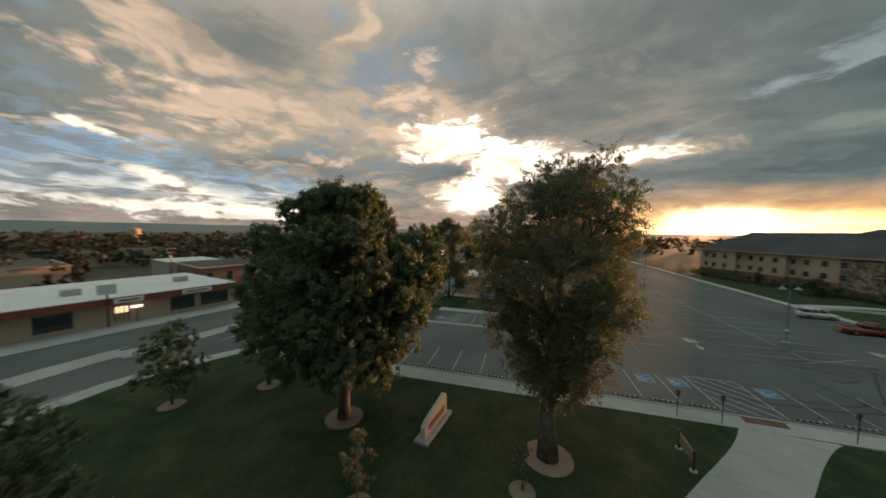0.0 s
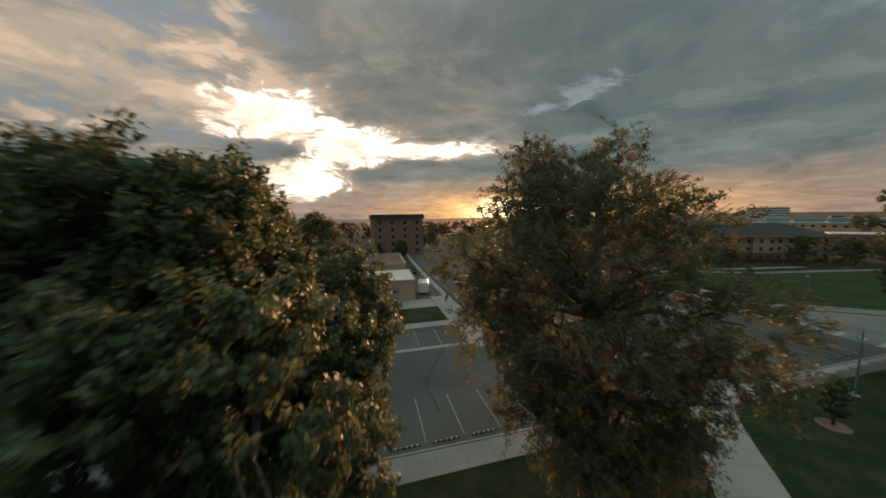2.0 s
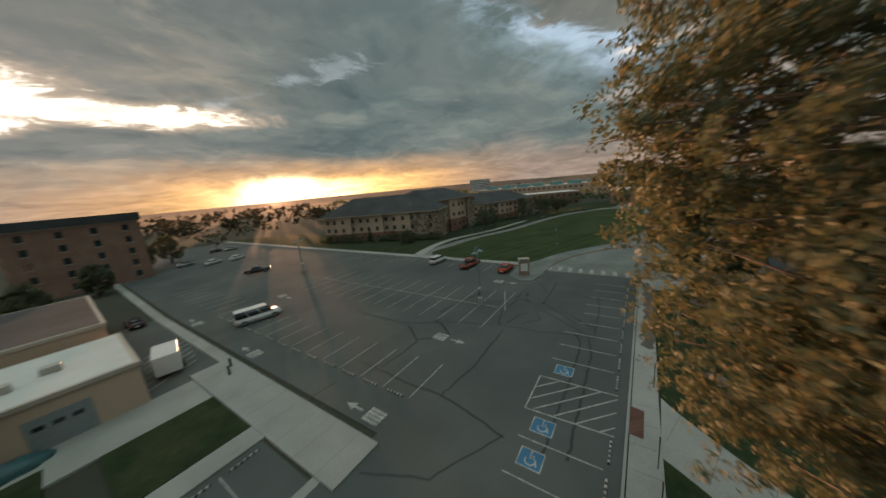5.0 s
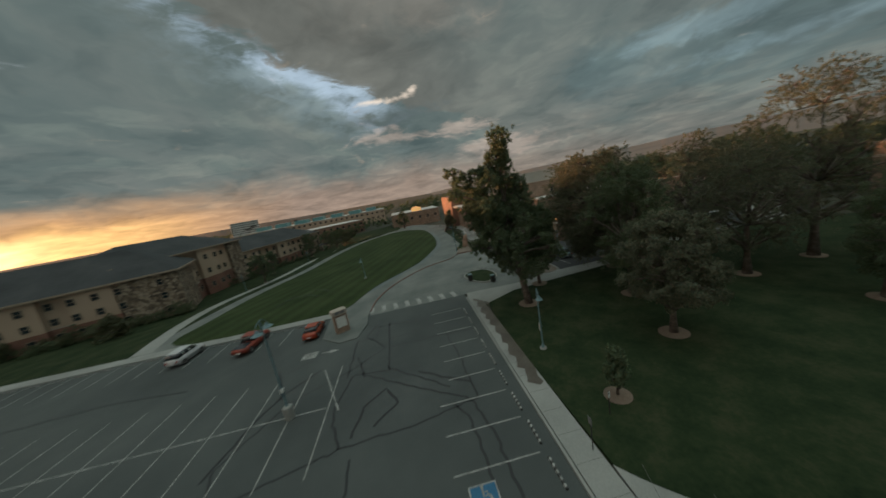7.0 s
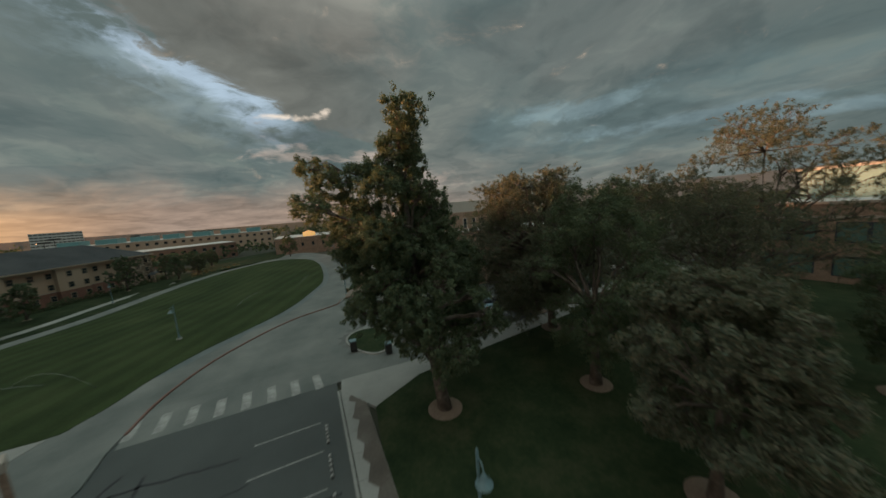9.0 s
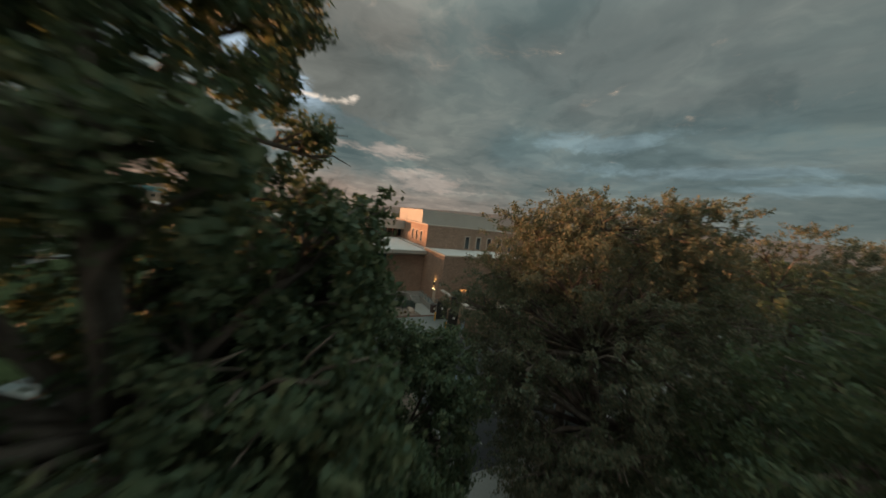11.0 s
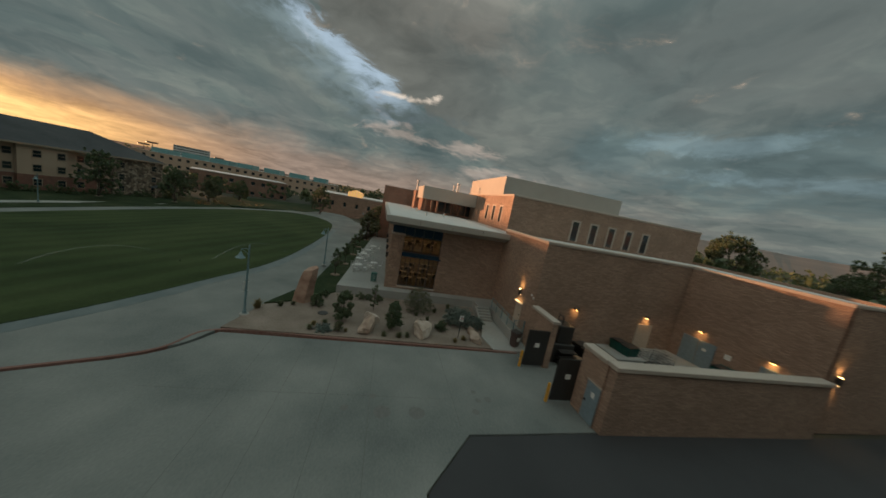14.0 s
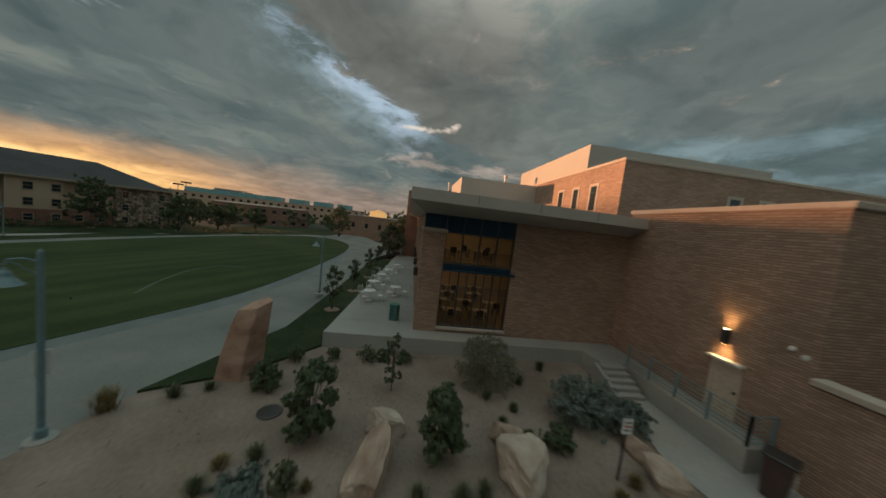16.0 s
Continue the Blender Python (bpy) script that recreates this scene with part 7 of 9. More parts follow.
# damp stretch of the pavement under the lawn sprinklers, drying from the kerb in wedges
WET = material("damp_concrete", [(0.075, 0.064, 0.054), (0.105, 0.088, 0.072), (0.15, 0.135, 0.118)], rough=0.5, bump_scale=20, coarse=0.5)
rd = random.Random(17)
bm = bmesh.new()
near_side, x = [], 8.2
while x < 27.0:
    dry = 0.45 + 0.5 * ((x - 8.2) % 1.9) / 1.9
    near_side.append((x, curb_y(x) - dry - rd.uniform(0.0, 0.12)))
    x += rd.uniform(0.35, 0.65)
add_prism(bm, near_side + [(27.2, -2.7), (27.0, walk_back(27.0) + 0.01)] + [(x, walk_back(x) + 0.01) for x in (20, 14, 9.4)] + [(8.6, walk_back(8.6) + 0.25), (7.9, walk_back(8) + 0.1), (7.6, walk_back(8) + 0.5)], 0.12, 0.134)
part("damp_stain", bm, WET, bpy.data.objects["pavement_south"], "dark damp brown stretch of pavement")
# round stains on the road
PATCH = material("faded_patch", [(0.105, 0.108, 0.102), (0.15, 0.153, 0.145)], bump_scale=30)
STAIN = plain("damp_stain", (0.13, 0.13, 0.12), 0.8)
for i, (x, y, r) in enumerate([(48.7, -15.4, 0.42), (48.7, -17.1, 0.42), (48.9, -13.6, 0.2), (49.8, -14.9, 0.17), (50.5, -20.6, 0.16), (49.8, -20.7, 0.18), (49.9, -21.3, 0.22), (48.9, -20.3, 0.2)]):
    bm = bmesh.new()
    add_prism(bm, [(x + r * math.cos(a) * (1 + 0.08 * math.sin(3 * a)), y + r * math.sin(a)) for a in [2 * math.pi * k / 20 for k in range(20)]], 0.004, 0.0085)
    part("round_stain", bm, STAIN, ROAD, "dark round stain")
# mottled asphalt patches by the oval island, broken by pale veins
rp = random.Random(21)
for i in range(46):
    a = rp.uniform(-0.5, 2.5)
    x, y = 35.6 + rp.uniform(3.0, 5.3) * math.cos(a - 0.9), -5.6 + rp.uniform(2.6, 3.6) * math.sin(a - 0.9)
    r = rp.uniform(0.16, 0.62)
    bm = bmesh.new()
    add_prism(bm, [(x + r * rp.uniform(0.6, 1.25) * math.cos(u), y + r * rp.uniform(0.6, 1.25) * math.sin(u)) for u in [2 * math.pi * k / 9 for k in range(9)]], 0.0, 0.0085 + 0.00012 * i)
    part("patch", bm, PATCH, ROAD, "dark ragged asphalt patch")
# oval grass island and gravel island
oval = smooth_line([(32.2, -5.2), (34.2, -3.6), (37.0, -3.0), (38.8, -4.2), (38.6, -6.6), (36.2, -7.6), (33.4, -7.2)], 5, True)
slab("island_kerb", [(35.4 + (x - 35.4) * 1.08, -5.4 + (y + 5.4) * 1.10) for x, y in oval], -0.2, 0.14, CONCRETE, "pale kerb round the grass island", "kerb")
slab("island_grass", oval, -0.2, 0.17, LAWN, "small oval grass island in the road", "lawn")
gi = smooth_line([(30.6, -13.2), (36.6, -13.3), (38.7, -13.6), (39.3, -15.0), (38.7, -16.2), (36.5, -16.6), (30.6, -16.4)], 4, True)
slab("gravel_island_kerb", [(35 + (x - 35) * 1.06, -14.9 + (y + 14.9) * 1.14) for x, y in gi], -0.2, 0.14, CONCRETE, "pale kerb round a gravel island", "kerb")
slab("gravel_island", gi, -0.2, 0.17, GRAVEL, "gravel parking island with a young tree", "bed")
SIDE = bpy.data.objects["side_lot"]
for x0, y0 in ((32.0, -10.4), (32.0, -19.4), (32.0, -22.2), (32.0, -25.0)):
    shared("stall_line", line_mesh("stall_line", 6.2, 0.11, PAINT, 0.008), SIDE if y0 < -16 else ROAD, pose(x0, y0, 0, rz=-90))
slab("pavement_side", [(24.0, -3.2), (27.4, -1.2), (29.0, -1.4), (28.6, -9), (30.2, -16), (30.2, -28), (33.6, -36), (33.6, -58), (31.6, -58), (31.6, -36), (28.4, -28), (27.4, -18), (26.2, -7.4)], -0.3, 0.135, CONCRETE, "pale concrete pavement between lawn and side lot", "pavement")


# ---- wheel stops ----
def wheel_stop():
    w = thing("wheel_stop", "black rubber wheel stop with white blocks", "wheel stop", "wheel stops", pose(0, -400, 0))
    bm = bmesh.new()
    add_prism(bm, [(-0.075, -0.92), (0.075, -0.92), (0.075, 0.92), (-0.075, 0.92)], 0.0, 0.10)
    for v in bm.verts:
        if v.co.z > 0.05:
            v.co.x *= 0.7
    part("block", bm, DARK_METAL, w)
    for i in range(5):
        bm = bmesh.new()
        y = -0.74 + 0.37 * i
        add_prism(bm, [(-0.08, y - 0.09), (0.08, y - 0.09), (0.08, y + 0.09), (-0.08, y + 0.09)], 0.01, 0.104)
        for v in bm.verts:
            if v.co.z > 0.05:
                v.co.x *= 0.72
        part("white_block", bm, PAINT, w)
    return w


first = wheel_stop()
for i, (x, y, rz) in enumerate(STOPS):
    m = pose(x, y, 0.0 if not (-34 < x < -16 and y > 16) else 0.006, rz=rz)
    if i == 0:
        first.matrix_basis = m
    else:
        copy_thing(first, m)


# ---- lamps, signs ----
def bell(bm, m, r=0.26):
    add_lathe(bm, [(0.03, 0.42), (0.05, 0.36), (0.10, 0.30), (0.13, 0.20), (r * 0.8, 0.06), (r, 0.0), (r * 0.96, -0.01)], 18, m)


def campus_lamp(x, y, z, h, rz, label, sign=False):
    p = thing("street_lamp", label, "street lamp", "campus lamps", pose(x, y, z, rz=rz))
    bm = bmesh.new()
    add_lathe(bm, [(0.30, 0.0), (0.30, 0.10), (0.22, 0.14)], 18)
    part("footing", bm, CONCRETE, p)
    bm = bmesh.new()
    add_lathe(bm, [(0.13, 0.14), (0.12, 0.35), (0.075, 0.42), (0.055, h), (0.02, h + 0.08)], 14)
    part("pole", bm, STEEL_BLUE, p)
    bm = bmesh.new()
    add_tube(bm, [(0, 0, h - 0.25), (0.25, 0, h - 0.15), (0.45, 0, h - 0.17), (0.5, 0, h - 0.3)], [0.025] * 4, 8)
    add_tube(bm, [(0, 0, h - 0.6), (0.42, 0, h - 0.22)], [0.015, 0.015], 6)
    part("arm", bm, STEEL_BLUE, p)
    bm = bmesh.new()
    bell(bm, Matrix.Translation((0.5, 0, h - 0.78)), 0.30)
    part("shade", bm, STEEL_BLUE, p, "bell-shaped blue-grey shade")
    if sign:
        bm = bmesh.new()
        add_box(bm, -0.16, 0.16, -0.11, -0.09, 1.75, 2.45, 0.004)
        s = part("notice", bm, PAPER, p, "white notice plates")
        for i in range(4):
            bm = bmesh.new()
            add_box(bm, -0.11, 0.11, -0.113, -0.11, 1.85 + 0.15 * i, 1.91 + 0.15 * i)
            part("bar", bm, BAR_RED if i == 2 else BAR_GREY, s)


campus_lamp(57.55, -5.5, 0.12, 5.0, 135, "blue-grey lamp post with bell shade beside the road", True)
campus_lamp(50.8, 15.8, 0.05, 4.4, 160, "blue-grey lamp post with bell shade on the green")
campus_lamp(11.8, -4.4, 0.11, 5.6, 170, "blue-grey lamp post with bell shade on the lawn", True)
campus_lamp(72.8, -7.7, 0.3, 4.6, 90, "blue-grey lamp post with bell shade beside the walk")
campus_lamp(95.0, 41.0, -1.6, 4.6, 200, "blue-grey lamp post by the residence hall")
campus_lamp(64.0, 46.5, -0.6, 4.6, 200, "blue-grey lamp post by the residence hall")
campus_lamp(113.0, -9.0, 0.1, 4.6, 90, "blue-grey lamp post beside the far walk")


def lot_light(x, y):
    p = thing("parking_light", "tall twin-headed lot light on a concrete pedestal", "street lamp", at=pose(x, y, 0))
    bm = bmesh.new()
    add_lathe(bm, [(0.36, 0.0), (0.36, 0.98), (0.30, 1.04), (0.1, 1.05)], 20)
    part("pedestal", bm, CONCRETE, p)
    bm = bmesh.new()
    add_lathe(bm, [(0.09, 1.05), (0.06, 8.3), (0.02, 8.4)], 12)
    part("pole", bm, STEEL_BLUE, p)
    bm = bmesh.new()
    add_tube(bm, [(-0.75, 0, 8.0), (-0.4, 0, 8.25), (0.4, 0, 8.25), (0.75, 0, 8.0)], [0.03] * 4, 8)
    part("arm", bm, STEEL_BLUE, p)
    for s in (-1, 1):
        bm = bmesh.new()
        bell(bm, Matrix.Translation((0.75 * s, 0, 7.5)), 0.42)
        part("shade", bm, STEEL_BLUE, p, "bell-shaped blue-grey shade")
    bm = bmesh.new()
    add_box(bm, -0.14, 0.14, -0.1, 0.1, 2.3, 2.6, 0.01)
    part("junction_box", bm, PAPER, p)


lot_light(11.3, 17.1)
lot_light(12.0, 62.0)
# thin accessible-parking posts at the kerb
for x in (-5.5, -8.3, 1.9):
    p = thing("parking_post", "thin dark steel sign post at the kerb", "sign post", "kerb posts", pose(x, -2.2, 0.13))
    bm = bmesh.new()
    add_tube(bm, [(0, 0, 0), (0, 0, 2.1)], [0.03, 0.03], 8)
    part("post", bm, DARK_METAL, p)
    bm = bmesh.new()
    add_box(bm, -0.15, 0.15, 0.03, 0.045, 1.65, 2.1)
    part("plate", bm, BAR_GREY, p)
small_sign("lawn_sign", 3.7, -4.6, 0.11, -60, 1.6, "thin white sign on a post in the lawn", 0.2, 0.4, 1)

# board sign on the lawn
s = thing("board_sign", "low wooden notice board on two dark posts", "sign", at=pose(-9.9, -6.95, 0.11, rz=87))
for x in (-0.95, 0.95):
    bm = bmesh.new()
    add_box(bm, x - 0.06, x + 0.06, -0.06, 0.06, 0, 1.25, 0.01)
    part("post", bm, DARK_METAL, s)
    bm = bmesh.new()
    add_lathe(bm, [(0.2, 0), (0.2, 0.06), (0.12, 0.08)], 14, Matrix.Translation((x, 0, 0)))
    part("footing", bm, CONCRETE, s)
bm = bmesh.new()
add_box(bm, -0.9, 0.9, -0.03, 0.03, 0.45, 1.12, 0.008)
b = part("board", bm, plain("faded_tan_board", (0.30, 0.21, 0.16), 0.7), s)
for i, (w, z) in enumerate(((0.7, 0.95), (0.5, 0.8), (0.6, 0.65))):
    bm = bmesh.new()
    add_box(bm, -w, w, -0.036, -0.03, z - 0.035, z + 0.035)
    part("bar", bm, DARK_METAL, b)

# stone monument sign
s = thing("monument_sign", "long low pale stone monument on a plinth", "monument", at=pose(-25.6, -8.5, 0.11, rz=80))
bm = bmesh.new()
add_box(bm, -2.0, 2.0, -0.5, 0.5, 0, 0.22, 0.03)
part("plinth", bm, CONCRETE, s)
bm = bmesh.new()
prof = [(-1.7, 0.22), (1.7, 0.22), (1.7, 1.45), (1.5, 1.75), (0.9, 1.62), (0.2, 1.5), (-1.3, 1.22), (-1.7, 0.95)]
f = [bm.verts.new((x, -0.18, z)) for x, z in prof]
g = [bm.verts.new((x, 0.18, z)) for x, z in prof]
bm.faces.new(f)
bm.faces.new(g[::-1])
for i in range(len(prof)):
    j = (i + 1) % len(prof)
    bm.faces.new((f[j], f[i], g[i], g[j]))
bmesh.ops.recalc_face_normals(bm, faces=bm.faces[:])
bmesh.ops.bevel(bm, geom=bm.edges[:], offset=0.03, segments=1, affect="EDGES")
part("slab", bm, material("pale_limestone", [(0.42, 0.36, 0.30), (0.55, 0.48, 0.41)], bump=0.4, bump_scale=12), s)
bm = bmesh.new()
add_box(bm, -1.2, 1.2, -0.20, -0.18, 0.55, 1.0)
part("plaque", bm, plain("brown_plaque", (0.16, 0.10, 0.08), 0.6), s)

# brick map kiosk at the crossing
s = thing("map_kiosk", "square tan brick kiosk with a framed campus map", "kiosk", at=pose(25.6, 15.7, 0.1, rz=-62))
bm = bmesh.new()
add_box(bm, -0.82, 0.82, -0.45, 0.45, 0, 2.35)
part("pillar", bm, BRICK, s)
bm = bmesh.new()
add_box(bm, -0.92, 0.92, -0.55, 0.55, 2.35, 2.95, 0.05)
part("cap", bm, COPING, s, "pale stone cap with dark lettering bars")
for yy in (-0.46, 0.46):
    bm = bmesh.new()
    add_box(bm, -0.6, 0.6, yy - 0.02, yy + 0.02, 0.75, 2.1)
    part("map_panel", bm, PAPER, s)
    bm = bmesh.new()
    for k in range(2):
        add_box(bm, -0.6 + 0.65 * k, -0.05 + 0.65 * k, yy * 1.2 - 0.012, yy * 1.2 + 0.012, 2.5, 2.82)
    part("bar", bm, BAR_GREY, s)
# small things by the crossing corner
for x, y in ((34.0, -3.2), (31.5, -6.2)):
    s = thing("litter_bin", "dark square litter bin by the path", "litter bin", "path bins", pose(x, y, 0.17 if x > 33 else 0.11))
    bm = bmesh.new()
    add_box(bm, -0.3, 0.3, -0.3, 0.3, 0, 0.95, 0.03)
    part("bin", bm, DARK_METAL, s)
    bm = bmesh.new()
    add_box(bm, -0.33, 0.33, -0.33, 0.33, 0.95, 1.1, 0.04)
    part("lid", bm, STEEL_BLUE, s)

# ---- vehicles ----
TYRE = plain("black_tyre", (0.012, 0.012, 0.012), 0.8)
RIM = plain("grey_alloy_rim", (0.35, 0.35, 0.35), 0.35, 0.8)
HEAD = plain("clear_headlight", (0.6, 0.6, 0.58), 0.15)
TAIL = plain("red_tail_light", (0.35, 0.02, 0.02), 0.25)
CAR_GLASS = glass("car_glass", (0.015, 0.02, 0.024), 0.05)


def vehicle(name, label, paint, at, length, width, prof, cabin, wheels, wheel_r=0.33, bed=None):
    """A road vehicle: prof is the lower body's side outline, cabin the glasshouse as (x, z) base and roof pairs."""
    v = thing(name, label, "car", "parked vehicles", at)
    bm = bmesh.new()
    w = width / 2
    a = [bm.verts.new((x, -w, z)) for x, z in prof]
    b = [bm.verts.new((x, w, z)) for x, z in prof]
    bm.faces.new(a)
    bm.faces.new(b[::-1])
    n = len(prof)
    for i in range(n):
        j = (i + 1) % n
        bm.faces.new((a[j], a[i], b[i], b[j]))
    bmesh.ops.recalc_face_normals(bm, faces=bm.faces[:])
    for q in bm.verts:
        if q.co.z > 0.6:
            q.co.y *= 0.93
        if abs(q.co.x) > length * 0.45:
            q.co.y *= 0.90
    bmesh.ops.bevel(bm, geom=bm.edges[:], offset=0.07, segments=3, affect="EDGES")
    part("body", bm, paint, v, smooth=True)
    (x0, x1, z0), (x2, x3, z1) = cabin
    bm = bmesh.new()
    lo = [bm.verts.new(p) for p in ((x0, -w * 0.90, z0), (x1, -w * 0.90, z0), (x1, w * 0.90, z0), (x0, w * 0.90, z0))]
    hi = [bm.verts.new(p) for p in ((x2, -w * 0.74, z1), (x3, -w * 0.74, z1), (x3, w * 0.74, z1), (x2, w * 0.74, z1))]
    for i in range(4):
        j = (i + 1) % 4
        bm.faces.new((lo[i], lo[j], hi[j], hi[i]))
    bm.faces.new(hi)
    bm.faces.new(lo[::-1])
    bmesh.ops.recalc_face_normals(bm, faces=bm.faces[:])
    bmesh.ops.bevel(bm, geom=bm.edges[:], offset=0.05, segments=2, affect="EDGES")
    part("glasshouse", bm, CAR_GLASS, v, "dark car windows", smooth=True)
    bm = bmesh.new()
    add_box(bm, x2 - 0.04, x3 + 0.04, -w * 0.76, w * 0.76, z1 - 0.03, z1 + 0.045, 0.03)
    part("roof", bm, paint, v)
    for f in (0.33, 0.66):
        for s in (-1, 1):
            bm = bmesh.new()
            bx, tx = x0 + (x1 - x0) * f, x2 + (x3 - x2) * f
            add_tube(bm, [(bx, s * w * 0.905, z0), (tx, s * w * 0.755, z1)], [0.035, 0.03], 6)
            part("pillar", bm, paint, v)
    for wx in wheels:
        for s in (-1, 1):
            bm = bmesh.new()
            add_lathe(bm, [(wheel_r * 0.6, -0.1), (wheel_r, -0.09), (wheel_r, 0.09), (wheel_r * 0.6, 0.1)], 20, pose(wx, s * (w - 0.1), wheel_r, 90, 0, 0))
            t = part("wheel", bm, TYRE, v)
            bm = bmesh.new()
            add_lathe(bm, [(wheel_r * 0.62, -0.11), (wheel_r * 0.6, 0.11)], 16, pose(wx, s * (w - 0.1), wheel_r, 90, 0, 0))
            part("rim", bm, RIM, t)
    front = max(p[0] for p in prof)
    back = min(p[0] for p in prof)
    for s in (-1, 1):
        bm = bmesh.new()
        add_obox(bm, pose(front - 0.06, s * w * 0.66, 0.68), 0.12, 0.32, 0.14, 0.02)
        part("headlight", bm, HEAD, v)
        bm = bmesh.new()
        add_obox(bm, pose(back + 0.05, s * w * 0.7, 0.78), 0.1, 0.26, 0.18, 0.02)
        part("tail_light", bm, TAIL, v)
    bm = bmesh.new()
    add_box(bm, back - 0.02, back + 0.03, -0.26, 0.26, 0.5, 0.62)
    part("plate", bm, PAPER, v)
    for s in (-1, 1):
        bm = bmesh.new()
        add_obox(bm, pose(x1 - 0.25, s * (w + 0.02), z0 + 0.08), 0.12, 0.16, 0.13, 0.03)
        part("wing_mirror", bm, paint, v)
    return v


SEDAN = [(-2.25, 0.35), (-2.3, 0.75), (-2.1, 0.98), (-1.4, 1.0), (0.9, 0.98), (1.9, 0.85), (2.25, 0.68), (2.28, 0.35), (1.9, 0.2), (-1.9, 0.2)]
SEDAN_CAB = ((-1.75, 1.05, 0.95), (-1.0, 0.35, 1.40))
SUV = [(-2.25, 0.4), (-2.3, 0.85), (-2.25, 1.1), (-1.4, 1.12), (0.9, 1.1), (1.95, 1.0), (2.25, 0.8), (2.28, 0.4), (1.9, 0.25), (-1.9, 0.25)]
SUV_CAB = ((-2.2, 1.15, 1.08), (-1.9, 0.35, 1.68))
PICK = [(-2.8, 0.5), (-2.8, 1.0), (-0.7, 1.02), (1.2, 1.02), (2.5, 0.98), (2.75, 0.8), (2.78, 0.45), (2.3, 0.3), (-2.4, 0.3)]
PICK_CAB = ((-0.8, 1.4, 1.0), (-0.6, 0.75, 1.72))
VAN = [(-2.9, 0.4), (-2.95, 0.9), (-2.9, 1.15), (1.5, 1.15), (2.4, 1.05), (2.85, 0.8), (2.9, 0.4), (2.4, 0.28), (-2.4, 0.28)]
VAN_CAB = ((-2.88, 1.95, 1.12), (-2.75, 1.1, 2.05))
C_WHITE = plain("white_car_paint", (0.62, 0.62, 0.62), 0.25)
C_RED = plain("orange_red_car_paint", (0.34, 0.055, 0.02), 0.25)
C_DKRED = plain("dark_red_car_paint", (0.26, 0.04, 0.02), 0.3)
C_SILVER = plain("silver_car_paint", (0.33, 0.35, 0.36), 0.25, 0.6)
C_BLUE = plain("pale_blue_car_paint", (0.22, 0.33, 0.38), 0.25, 0.4)
C_DARK = plain("dark_car_paint", (0.03, 0.03, 0.035), 0.25)
vehicle("white_car", "white compact crossover parked at the lot edge", C_WHITE, pose(28.3, 36.0, 0, rz=-4), 4.5, 1.8, SUV, SUV_CAB, (-1.4, 1.4))
p = vehicle("pickup_truck", "orange-red pickup truck parked at the lot edge", C_DKRED, pose(27.6, 27.6, 0, rz=-6), 5.5, 1.95, PICK, PICK_CAB, (-1.75, 1.75), 0.38)
bm = bmesh.new()
add_box(bm, -2.6, -0.95, -0.75, 0.75, 1.0, 1.035)
part("cargo_bed", bm, C_DARK, p, "dark open cargo bed")
vehicle("red_car", "orange-red sedan parked beside the kiosk", C_RED, pose(27.0, 19.6, 0, rz=0), 4.5, 1.75, SEDAN, SEDAN_CAB, (-1.4, 1.4))
vehicle("passenger_van", "long white passenger van parked across stalls", C_WHITE, pose(-5.4, 44.6, 0, rz=-14), 5.8, 2.0, VAN, VAN_CAB, (-1.9, 1.9), 0.38)
vehicle("silver_car", "silver wagon parked by the gravel island", C_SILVER, pose(37.0, -11.6, 0.01, rz=0), 4.5, 1.8, SUV, SUV_CAB, (-1.4, 1.4))
vehicle("blue_car", "pale blue sedan parked in the side lot", C_BLUE, pose(37.0, -20.9, 0.01, rz=-2), 4.5, 1.75, SEDAN, SEDAN_CAB, (-1.4, 1.4))
vehicle("dark_truck", "dark pickup truck far across the lot", C_DARK, pose(8.5, 76.5, 0, rz=150), 5.5, 1.95, PICK, PICK_CAB, (-1.75, 1.75), 0.38)
vehicle("dark_car", "dark sedan parked by the small building", C_DARK, pose(-15.4, 62.0, 0.0, rz=90), 4.5, 1.8, SEDAN, SEDAN_CAB, (-1.4, 1.4))
vehicle("white_van", "white minivan parked beyond the elms", C_WHITE, pose(39.0, -52.0, 0.01, rz=20), 5.0, 1.9, VAN, VAN_CAB, (-1.6, 1.6))
for i, (x, y, rz, c) in enumerate([(8.6, 104.5, 20, C_WHITE), (14.5, 103.0, 20, C_WHITE), (22.0, 128.0, 10, C_SILVER), (18, 131, 10, C_DARK), (4, 112, 20, C_SILVER), (35.8, -24.0, 0, C_DARK), (36.2, -34.0, 3, C_BLUE), (36.0, -39.8, 2, C_SILVER)]):
    vehicle("far_car", "parked car far across the lot" if y > 0 else "parked car in the side lot", c, pose(x, y, 0, rz=rz), 4.5, 1.8, SEDAN, SEDAN_CAB, (-1.4, 1.4))
